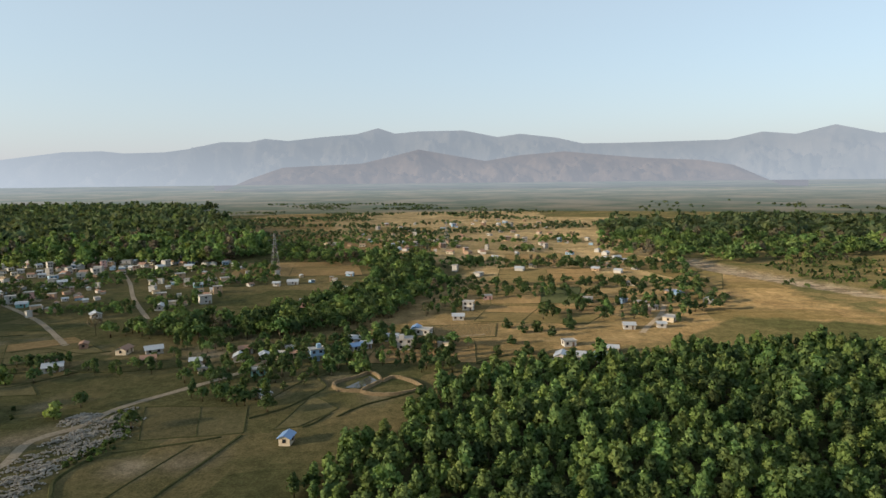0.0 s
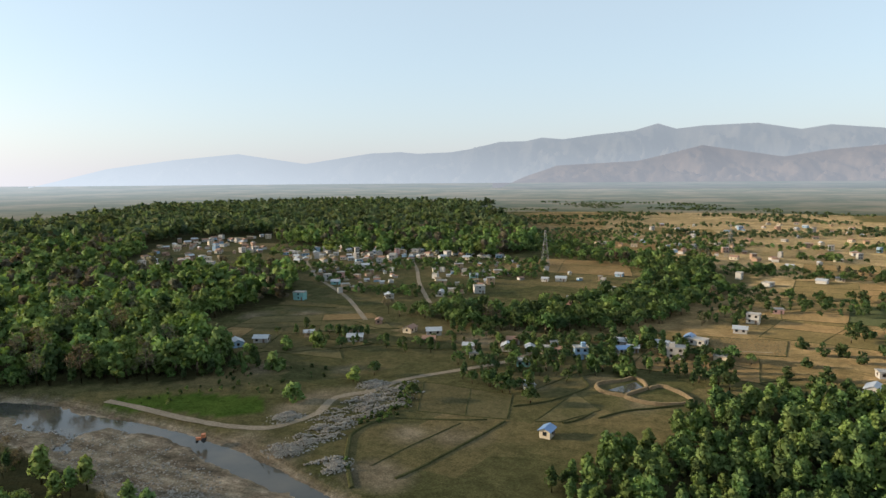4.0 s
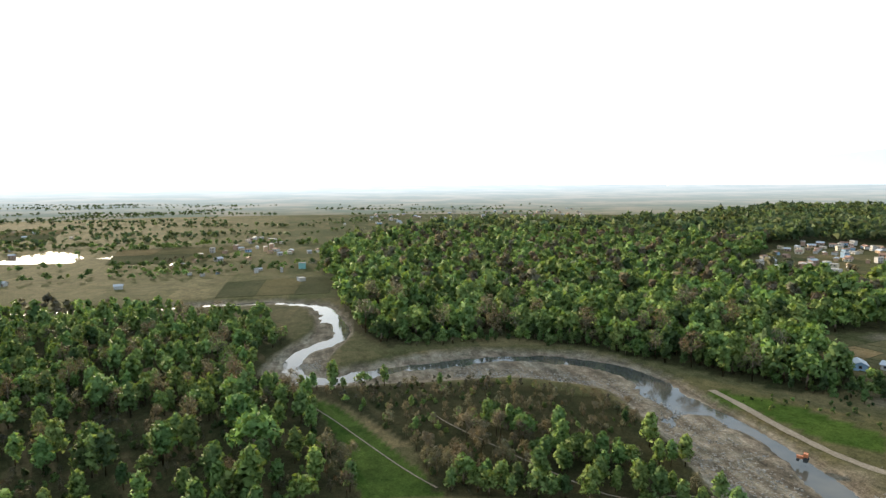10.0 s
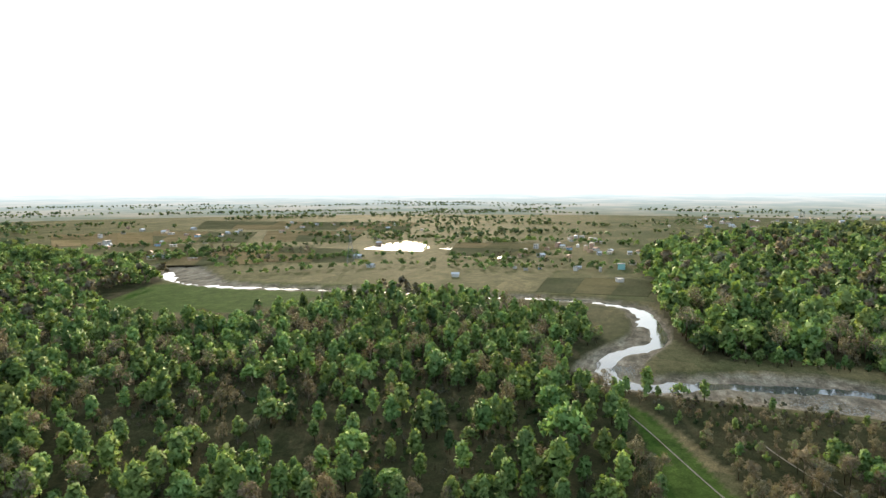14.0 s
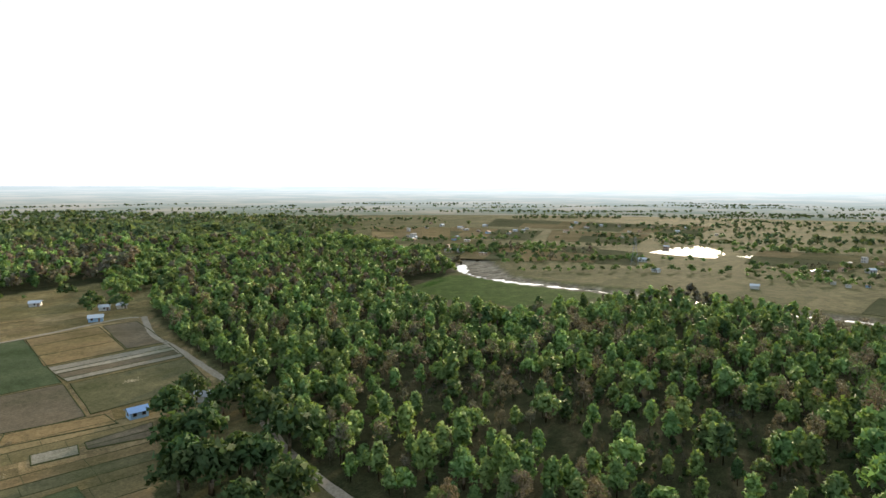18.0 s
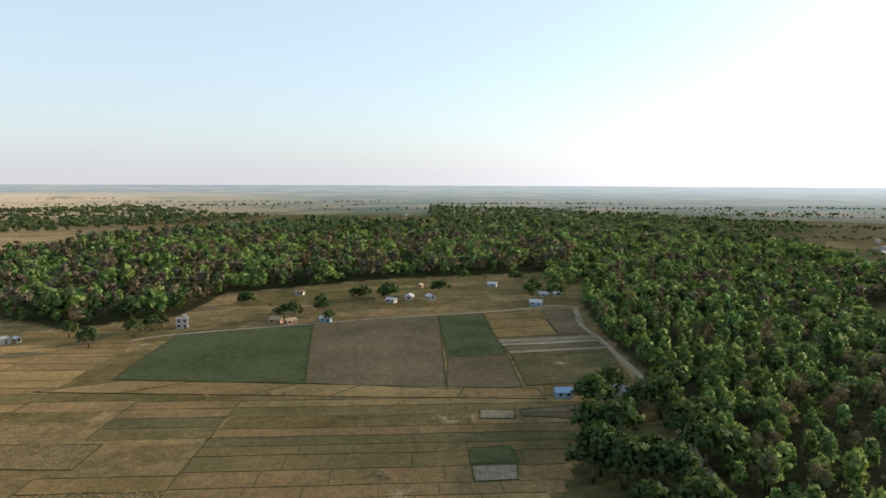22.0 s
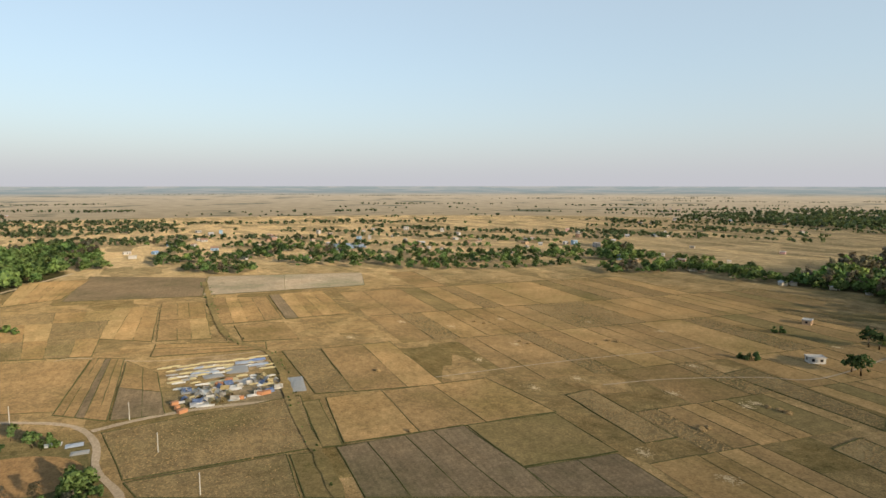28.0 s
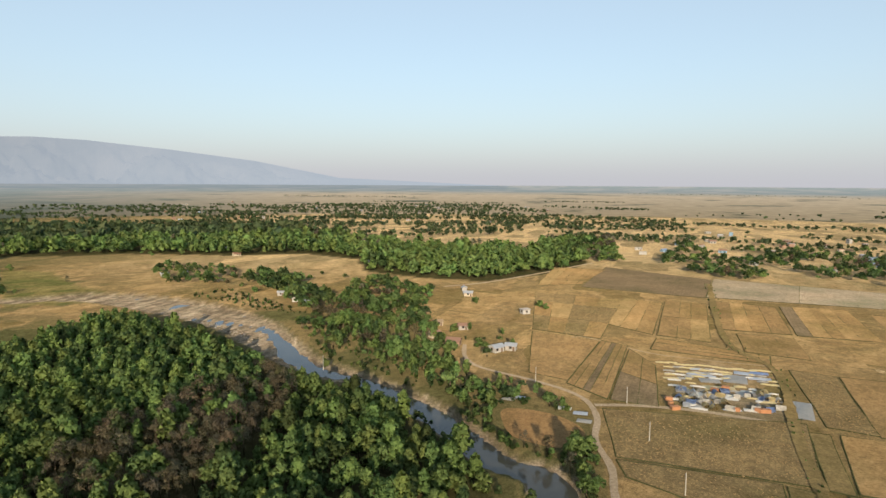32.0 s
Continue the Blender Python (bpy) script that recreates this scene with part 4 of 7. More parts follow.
# Trees that stand out: the dark mango trees by the sheds, the great tree, trees along the banks and in the yards.
ORCHARD = (singles([(-89, -203), (-76, -177), (-82, -172), (-100, -194), (-112, -202), (-107, -184), (-65, -151), (-72, -148), (-83, -153), (-103, -170), (-115, -182), (-83, -145), (-99, -153), (-99, -215), (-85, -200), (-78, -176), (-72, -147), (-106, -191), (-85, -141), (-81, -124), (-70, -129), (-122, -214), (-69, -155)], 1.3, "broad", 0.85, True)
           + singles([(-91, -185)], 0.95, "broad", 1.3, False)
           + singles([(-180, -17)], 1.75, "broad", 1.15, False)
           + singles([(-159, -43), (-161, 0), (-192, -73), (-159, -19), (-179, -60), (-192, -84), (-194, -41)], 0.95, "sal", 1.25, False)
           + singles([(-134, 205), (-142, 177), (-173, 205), (-189, 232), (-179, 243), (-50, 260), (-36, 255), (-34, 310)], 1.05, "bush", 1.05, False)
           + singles([(-131, 216), (-82, 221), (-75, 216), (-62, 209), (-89, 238), (-72, 216), (-69, 262), (-67, 249), (-43, 266), (-169, 264), (-182, 266), (3, 253), (-1, 257), (-103, 196)], 0.7, "broad", 0.9, True)
           + singles([(-152, 95), (-150, 102), (-164, 99), (-129, 98), (-119, 95), (-151, 98)], 0.8, "sal", 1.2, False)
           + singles([(100, -357), (103, -350), (108, -336), (66, -415), (62, -415), (9, -357), (141, -341), (123, -318), (172, -320), (177, -320), (156, -271), (151, -269), (-33, -434), (-28, -423), (-12, -424), (-6, -434), (-66, -444), (-139, -443), (-132, -432), (-97, -496)], 0.9, "broad", 0.8, True)
           + singles([(67, -423), (63, -417), (21, -480), (-9, -426), (-14, -428), (-25, -430), (-29, -440), (-32, -422), (-65, -446), (-71, -444), (-130, -417), (-138, -426), (-144, -412), (-153, -421), (-137, -491), (-142, -489), (15, -397), (13, -377), (36, -373), (30, -371)], 0.95, "broad", 0.85, True)
           + singles([(191, -246), (188, -247), (185, -249), (217, -305), (215, -309), (1038, -136), (962, -171), (887, 56), (938, 78), (922, 45)], 0.5, "bush", 0.9, True)
           + singles([(401, 112), (392, 108), (400, 67), (391, 62), (289, 78), (234, 132), (315, 99), (368, 183), (367, 238), (345, 212), (399, 297), (381, 272)], 0.6, "bush", 1.0, False)
           + singles([(33, 298), (41, 320), (49, 322), (55, 312), (38, 280), (44, 272), (34, 331), (68, 336), (24, 277), (68, 325), (67, 363), (32, 266)], 0.75, "bush", 0.95, True))
trng = np.random.default_rng(7)
TREES = []  # x, y, size, kind, tone, dark
for block, loose in ((FORESTS, False), (SCATTER, True)):
    for number, (outline, spacing, height, dry, dark) in enumerate(block):
        belt = not loose and number >= 6
        ragged = number in (14, 15, 21, 22)
        q = scatter(outline, spacing, trng)
        r = np.hypot(q[:, 0], q[:, 1])
        if loose:
            keep = trng.random(len(q)) < np.clip(np.where(r > 600, (600 / r) ** 0.9, 1.0), 0.2, 1)
            q, r = q[keep], r[keep]
        else:   # far woods: fewer, larger crowns
            keep = trng.random(len(q)) < np.clip(np.where(r > 430, (430 / r) ** (0.8 if belt else 1.0), 1.0), 0.12, 1)
            q, r = q[keep], r[keep]
        for (x, y), rr in zip(q, r):
            if not loose and trng.random() < 0.6 and inside(np.array([x]), np.array([y]), THIN)[0]:
                continue
            s = height / 12 * (trng.uniform(0.5, 1.0) + 0.55 * trng.random() ** 2) * (1.0 if loose else 1 + 0.22 * min(1, max(0, rr - 430) / 650))
            u0 = trng.random()
            cl = noise.noise((x / 38, y / 38, 2.0)) + 0.25 * noise.noise((x / 9, y / 9, 5.0))
            if loose and (rr > 2300 or (rr > 900 and x < -500 and trng.random() < 0.4)):
                continue
            if ragged and not loose and noise.noise((x / 45, y / 45, 6.0)) < -0.12:
                continue
            if loose and (noise.noise((x / 60, y / 60, 8.0)) if rr < 420 else noise.noise((math.atan2(x, y) * rr / 150, math.log(rr) * 9, 8.0)) - (-0.08 if number in (8, 9) and y > -60 else 0.1 + 0.2 * min(1, max(0, rr - 850) / 600))) + trng.uniform(-0.07, 0.07) < (-0.18 if number < 5 and rr < 620 else -0.12 if number == 4 else 0.0):
                continue
            if (loose and rr > 450) or (belt and rr > 330):
                u0 = max(u0, 0.83)
            scrub = number == 2 and not loose and inside(np.array([x]), np.array([y]), SCRUB)[0]
            if scrub and trng.random() < 0.45:
                continue
            kind = "bare" if (scrub and trng.random() < 0.86) or (not loose and number in (1, 3, 4) and trng.random() < (0.13, 0.14, 0.26)[(1, 3, 4).index(number)]) or cl > 0.52 - dry * 1.15 or (trng.random() < 0.68 and inside(np.array([x]), np.array([y]), BROWN)[0]) else ("broad" if u0 > (0.5 if height >= 13 else 0.93 if height == 8.8 else 0.82) or (loose and u0 > 0.55) else ("bush" if u0 > 0.72 and height < 13 else "sal"))
            s *= 0.62 if scrub else 1.0
            TREES.append((x, y, s, kind, trng.uniform(0.78, 1.16) * (1 + 0.3 * noise.noise((x / 70, y / 70, 9.0))) * (1.0 if loose else 1.15 if number == 5 else 1.15 if number == 4 else 0.96 if number == 0 else 1.0), trng.random() < dark))
for outline, spacing, hgt in UNDER:
    for x, y in scatter(outline, spacing, trng):
        if noise.noise((x / 22, y / 22, 4.0)) > -0.15:
            west = x < -90 and y < 120
            TREES.append((x, y, hgt / 8 * trng.uniform(0.5, 1.3), "bare" if west and trng.random() < 0.6 else "bush", trng.uniform(0.55, 0.9), trng.random() < 0.5))
for x0, y0, x1, y1, n in HEDGES:
    for k in range(n if math.hypot(x0, y0) < 1400 else int(n * 1.5)):
        u, r = trng.random(), math.hypot(x0, y0)
        deep = trng.normal() * r * (0.013 if r < 1400 else 0.006)
        x, y = (x0 + (x1 - x0) * u) * (1 + deep / r), (y0 + (y1 - y0) * u) * (1 + deep / r)
        TREES.append((x, y, trng.uniform(0.55, 1.05) * (0.8 if r < 2500 else 0.65), "broad" if trng.random() < 0.7 else "bush", trng.uniform(0.7, 1.15), trng.random() < 0.45))
tx = np.array([(t[0], t[1]) for t in TREES])
t_az = np.degrees(np.arctan2(-tx[:, 0], tx[:, 1])) % 360
keep = line_dist(tx[:, 0], tx[:, 1], BED) > np.where((t_az > 265) & (t_az < 318) & (np.hypot(tx[:, 0], tx[:, 1]) < 215), 0.8, 1.25)
for outline in CLEAR:
    keep &= ~inside(tx[:, 0], tx[:, 1], outline)
for road in ROADS:
    keep &= line_dist(tx[:, 0], tx[:, 1], road) > 1.8
TREES = [t for t, k_ in zip(TREES, keep) if k_ and math.hypot(t[0], t[1]) > 60]
moved = []
for x, y, s, kind, tone, dk in TREES:
    if math.hypot(x, y) > R_NEAR:
        x, y, z, k = (float(v) for v in far_place(x, y))
        moved.append((x, y, s * k, kind, tone, dk, z))
    else:
        moved.append((x, y, s, kind, tone, dk, 0.0))
TREES = moved + ORCHARD
TREES.sort(key=lambda t: math.hypot(t[0], t[1]))


def mat_of(kind, dark):
    return M_DRY if kind == "bare" else (M_LEAF_DARK if dark else M_LEAF)


def tone_of(me, rgb):
    a = me.attributes.new("tone", "FLOAT_COLOR", "POINT")
    a.data.foreach_set("color", np.tile(np.array((*rgb, 1), np.float32), len(me.vertices)))


TREE_WORDS = {"sal": "tall slender sal tree with a fresh green crown", "broad": "broad spreading shade tree with a leafy crown",
              "bush": "low bushy tree with dense leaves", "bare": "dry half-bare tree with brown twigs"}
N_SINGLE = 260
MESHES = {}
for kd in KINDS:
    for s in range(4):
        (tv, tf), (cv, cn) = PROTO[kd, 0][s]
        trunk = mesh_np("trunk", tv, tf, [M_BARK], smooth=True)
        for dk in (False, True):
            for tn in range(3):
                crown = mesh_np("crown", cv, np.arange(len(cv)).reshape(-1, 3), [mat_of(kd, dk)], smooth=True)
                crown.normals_split_custom_set_from_vertices(cn)
                tone_of(crown, ((0.75, 0.85, 0.8), (1, 1, 1), (1.2, 1.12, 0.9))[tn])
                MESHES[kd, s, dk, tn] = (trunk, crown)
for i, (x, y, s, kd, tone, dk, z) in enumerate(TREES[:N_SINGLE]):
    trunk, crown = MESHES[kd, i % 4, bool(dk) and kd != "bare", i % 3]
    t_ob = tagged(new("tree"), TREE_WORDS[kd], "tree", "forest trees")
    t_ob.matrix_world = pose(x, y, 0, 0, 0, (i * 77) % 360) @ Matrix.Diagonal((s, s, s * (0.9 + 0.2 * ((i * 37) % 10) / 10), 1))
    for nm, me in (("trunk", trunk), ("crown", crown)):
        o = new(nm, me)
        o.parent = t_ob


def tree_mass(name, items, level, label):
    """Many trees in one mesh."""
    vs, fs, mi, tn, ns, off = [], [], [], [], [], 0
    for i, (x, y, s, kd, tone, dk, z) in enumerate(items):
        (tv, tf), (cv, cn) = PROTO[kd, min(4, level + 1) if s < 0.42 else level][i % 4]
        a = (i * 2.399) % 6.283
        rot = np.array([[math.cos(a), -math.sin(a), 0], [math.sin(a), math.cos(a), 0], [0, 0, 1]]) * s
        nv = len(cv)
        if level < 3:
            vs.append(tv @ rot.T + (x, y, z)); fs.append(tf + off); mi.append(np.zeros(len(tf), int)); tn.append(np.ones((len(tv), 3))); ns.append((tv - tv.mean(0)) @ rot.T); off += len(tv)
        vs.append(cv @ rot.T + (x, y, z)); fs.append(np.arange(nv).reshape(-1, 3) + off); ns.append(cn @ rot.T); off += nv
        mi.append(np.full(nv // 3, 3 if kd == "bare" else (2 if dk else 1)))
        hue = ((i * 0.618) % 1) - 0.5
        tn.append(np.tile(np.array((tone * (1.0 + 0.2 * hue), tone * (1.0 + 0.05 * (i % 3)), tone * (0.97 - 0.14 * hue))), (nv, 1)))
    me = mesh_np(name, np.concatenate(vs), np.concatenate(fs), [M_BARK, M_LEAF, M_LEAF_DARK, M_DRY] if name != "forest_far" else [M_BARK, M_LEAF_HAZED, M_LEAF_HAZED, M_LEAF_HAZED], np.concatenate(mi), smooth=True)
    nn = np.concatenate(ns)
    me.normals_split_custom_set_from_vertices(nn / (np.linalg.norm(nn, axis=1, keepdims=True) + 1e-9))
    a = me.attributes.new("tone", "FLOAT_COLOR", "POINT")
    a.data.foreach_set("color", np.c_[np.concatenate(tn), np.ones(off)].astype(np.float32).ravel())
    return tagged(new(name, me), label, "forest", kind="stuff")


rest = TREES[N_SINGLE:]
dist = np.array([math.hypot(t[0], t[1]) for t in rest])
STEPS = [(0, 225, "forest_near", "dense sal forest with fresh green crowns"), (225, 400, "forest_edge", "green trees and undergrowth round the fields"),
         (400, 900, "forest_middle", "green woods and tree belts across the valley"), (900, 9999, "forest_far", "far woods and tree lines, haze greyed into their leaf colour")]
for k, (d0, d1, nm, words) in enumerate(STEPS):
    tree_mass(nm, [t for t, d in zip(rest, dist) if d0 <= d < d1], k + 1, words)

# ------------------------------------------------------------------ fields
STYLES = {
    "tan": earthy("stubble_tan", (0.177, 0.120, 0.056), (0.271, 0.190, 0.094), 0.05, 1.1, vary=0.15),
    "gold": earthy("stubble_gold", (0.187, 0.132, 0.064), (0.285, 0.21, 0.105), 0.05, 1.3, vary=0.1),
    "brown": earthy("stubble_brown", (0.155, 0.107, 0.053), (0.232, 0.164, 0.084), 0.06, 1.2, vary=0.1),
    "grey": earthy("ploughed_soil", (0.112, 0.088, 0.056), (0.17, 0.134, 0.088), 0.08, 1.6, bumpy=0.3, vary=0.12, furrow=0.12),
    "pale": earthy("pale_soil", (0.188, 0.158, 0.112), (0.264, 0.228, 0.172), 0.08, 1.4, vary=0.09),
    "olive": earthy("grazed_grass", (0.082, 0.074, 0.037), (0.138, 0.118, 0.061), 0.05, 1.2, vary=0.12),
    "dim": earthy("worn_stubble", (0.118, 0.093, 0.045), (0.182, 0.142, 0.07), 0.05, 1.2, vary=0.1),
    "ochre": earthy("bare_clay", (0.165, 0.104, 0.05), (0.235, 0.155, 0.078), 0.06, 1.2, vary=0.06),
    "green": earthy("young_crop", (0.056, 0.067, 0.034), (0.088, 0.1, 0.05), 0.04, 1.5, vary=0.07),
    "heap": earthy("reaped_straw", (0.117, 0.087, 0.046), (0.202, 0.156, 0.082), 0.09, 1.4, bumpy=0.3, vary=0.09),
}
M_STRAW = earthy("straw", (0.19, 0.13, 0.062), (0.31, 0.22, 0.11), 0.4, 3.0)
UX, UY = math.cos(radians(-5.5)), math.sin(radians(-5.5))   # the way the strips run
frng = np.random.default_rng(21)
HEAPS = []


def bund(p, q, parent, w=0.30, h=0.26):
    """A low grassy ridge between two plots."""
    d = np.subtract(q, p)
    n = np.array((-d[1], d[0])) / (np.hypot(*d) + 1e-9) * w
    k = max(1, int(np.hypot(*d) / 9))
    rows = []
    for i in range(k + 1):
        c = np.array(p) + d * i / k + frng.normal(size=2) * 0.12
        ww, hh = frng.uniform(0.6, 1.3), h * frng.uniform(0.6, 1.3)
        rows += [(*(c + n * ww), -0.05), (*(c + n * 0.4), hh), (*(c - n * 0.4), hh), (*(c - n * ww), -0.05)]
    f = [(4 * i + j, 4 * i + j + 1, 4 * i + j + 5, 4 * i + j + 4) for i in range(k) for j in range(3)] + [(0, 1, 2, 3), (4 * k + 3, 4 * k + 2, 4 * k + 1, 4 * k)]
    new("bund", mesh_np("bund", rows, np.array(f)[:, ::-1], [M_BUND])).parent = parent


PLOT_Z = [0.07]


def plot(corners, style, parent):
    """One plot: a sheet of tilled soil just over the ground, inside its bunds."""
    c = np.array(corners, float)
    mid = c.mean(0)
    me = mesh_np("plot", [(*(mid + (q - mid) * 0.995), PLOT_Z[0]) for q in c] + [(*(mid + (q - mid) * 1.005), -0.03) for q in c],
                 [(0, 1, 2, 3), (4, 5, 1, 0), (5, 6, 2, 1), (6, 7, 3, 2), (7, 4, 0, 3)], [STYLES[style]])
    ob = new("plot", me)
    ob.parent = parent
    if style == "heap":
        n = int(abs((c[1] - c[0])[0] * (c[3] - c[0])[1] - (c[1] - c[0])[1] * (c[3] - c[0])[0]) / 1.1)
        for _ in range(min(n, 1500)):
            a, b = frng.random(2)
            HEAPS.append((c[0] * (1 - a) * (1 - b) + c[1] * a * (1 - b) + c[2] * a * b + c[3] * (1 - a) * b, frng.uniform(0.22, 0.48)))


def ccw(c):
    a = sum(p[0] * q[1] - q[0] * p[1] for p, q in zip(c, c[1:] + c[:1]))
    return list(c) if a > 0 else list(c)[::-1]


def block(corners, nu, nv, styles, parent, dark=True):
    """A four-sided field cut into nu x nv plots."""
    a, b, c, d = [np.array(p, float) for p in corners]
    us = np.linspace(0, 1, nu + 1)
    vs = np.linspace(0, 1, nv + 1)
    us[1:-1] += frng.uniform(-0.18, 0.18, nu - 1) / nu
    vs[1:-1] += frng.uniform(-0.18, 0.18, nv - 1) / nv

    def at(u, v):
        return a * (1 - u) * (1 - v) + b * u * (1 - v) + c * u * v + d * (1 - u) * v
    for i in range(nu):
        for j in range(nv):
            q = [tuple(at(u, v)) for u, v in ((us[i], vs[j]), (us[i + 1], vs[j]), (us[i + 1], vs[j + 1]), (us[i], vs[j + 1]))]
            plot(ccw(q), styles[int(frng.integers(len(styles)))], parent)
    for u in us:
        bund(at(u, 0), at(u, 1), parent)
    for v in vs:
        bund(at(0, v), at(1, v), parent)


def field(label):
    return tagged(new("field"), label, "field", "fields", kind="structure")


f_farm = field("harvested and green farm plots beside a dirt road")
SPECIAL = []
SPECIAL.append(([(94, -264), (16, -248), (18, -357), (87, -345)], 1, 1, ["green"]))
SPECIAL.append(([(16, -248), (-39, -233), (-56, -367), (18, -357)], 1, 1, ["grey"]))
SPECIAL.append(([(-47, -279), (-75, -278), (-84, -371), (-56, -367)], 1, 1, ["green"]))
SPECIAL.append(([(-39, -233), (-69, -231), (-75, -276), (-47, -277)], 1, 1, ["grey"]))
SPECIAL.append(([(-77, -309), (-112, -311), (-121, -374), (-85, -370)], 1, 3, ["tan", "brown"]))
SPECIAL.append(([(-113, -313), (-132, -312), (-141, -373), (-123, -374)], 1, 1, ["grey"]))
SPECIAL.append(([(-77, -278), (-126, -280), (-131, -308), (-77, -306)], 1, 4, ["pale", "grey", "pale"]))
SPECIAL.append(([(-71, -232), (-116, -234), (-125, -276), (-77, -274)], 1, 1, ["olive"]))
SPECIAL.append(([(118, -252), (-74, -216), (-74, -228), (88, -262)], 5, 1, ["tan", "gold"]))
SPECIAL.append(([(-35, -167), (-49, -166), (-50, -178), (-37, -178)], 1, 1, ["green"]))
SPECIAL.append(([(-34, -157), (-46, -156), (-48, -165), (-35, -166)], 1, 1, ["pale"]))
SPECIAL.append(([(-45, -201), (-57, -199), (-59, -207), (-47, -209)], 1, 1, ["pale"]))
SPECIAL.append(([(-60, -201), (-78, -196), (-82, -209), (-61, -207)], 1, 2, ["green", "grey"]))
SPECIAL.append(([(111, -186), (76, -180), (74, -197), (112, -202)], 1, 1, ["heap"]))
SPECIAL.append(([(139, -138), (138, -150), (187, -156), (186, -143)], 1, 1, ["heap"]))
SPECIAL.append(([(178, -220), (179, -237), (118, -227), (112, -215)], 1, 1, ["heap"]))
SPECIAL.append(([(178, -51), (177, -94), (123, -95), (145, -49)], 4, 1, ["grey"]))
SPECIAL.append(([(176, -95), (172, -128), (138, -126), (142, -95)], 1, 1, ["dim"]))
SPECIAL.append(([(141, -95), (137, -125), (109, -123), (124, -93)], 2, 1, ["dim", "grey"]))
SPECIAL.append(([(222, 14), (230, -52), (181, -46), (183, 7)], 1, 1, ["heap"]))
SPECIAL.append(([(181, 7), (180, -36), (152, -34), (171, 4)], 1, 1, ["heap"]))
SPECIAL.append(([(179, -37), (177, -45), (147, -44), (152, -35)], 1, 1, ["dim"]))
SPECIAL.append(([(223, -60), (217, -126), (173, -129), (180, -54)], 3, 1, ["tan", "brown"]))
SPECIAL.append(([(222, -51), (222, -57), (179, -53), (180, -47)], 1, 1, ["dim"]))
SPECIAL.append(([(297, -59), (293, -76), (226, -72), (229, -58)], 1, 1, ["heap"]))
SPECIAL.append(([(293, -77), (290, -112), (218, -107), (225, -72)], 2, 1, ["tan", "brown"]))
SPECIAL.append(([(247, 30), (233, 13), (315, 9), (322, 22)], 5, 1, ["grey", "brown"]))
SPECIAL.append(([(233, 12), (231, -5), (285, -4), (310, 8)], 2, 2, ["grey", "brown"]))
SPECIAL.append(([(313, -2), (304, -53), (318, -55), (337, -5)], 1, 3, ["brown", "tan"]))
SPECIAL.append(([(365, 25), (344, -3), (439, -9), (451, 16)], 3, 1, ["gold", "tan"]))
SPECIAL.append(([(344, -5), (337, -31), (447, -37), (449, -11)], 3, 2, ["gold", "tan", "brown"]))
SPECIAL.append(([(489, 50), (470, -38), (563, -50), (614, 40)], 1, 1, ["grey"]))
SPECIAL.append(([(474, -39), (467, -159), (534, -179), (569, -52)], 2, 1, ["pale"]))
SPECIAL.append(([(484, 84), (501, 51), (596, 39), (596, 87)], 7, 1, ["gold", "tan"]))
SPECIAL.append(([(370, -38), (369, -74), (450, -79), (460, -44)], 4, 1, ["tan", "brown", "grey"]))
SPECIAL.append(([(368, -76), (367, -115), (456, -121), (454, -82)], 5, 1, ["tan", "grey"]))
SPECIAL.append(([(324, -45), (317, -72), (361, -73), (362, -46)], 3, 1, ["tan", "brown"]))
SPECIAL.append(([(335, 60), (326, 23), (442, 17), (452, 79)], 4, 3, ["gold", "tan", "heap"]))
SPECIAL.append(([(256, 47), (251, 30), (319, 23), (330, 59)], 1, 2, ["heap", "brown"]))
for corners, nu, nv, styles in SPECIAL:
    PLOT_Z[0] += 0.005
    block(corners, nu, nv, styles, f_farm)
PLOT_Z[0] = 0.06

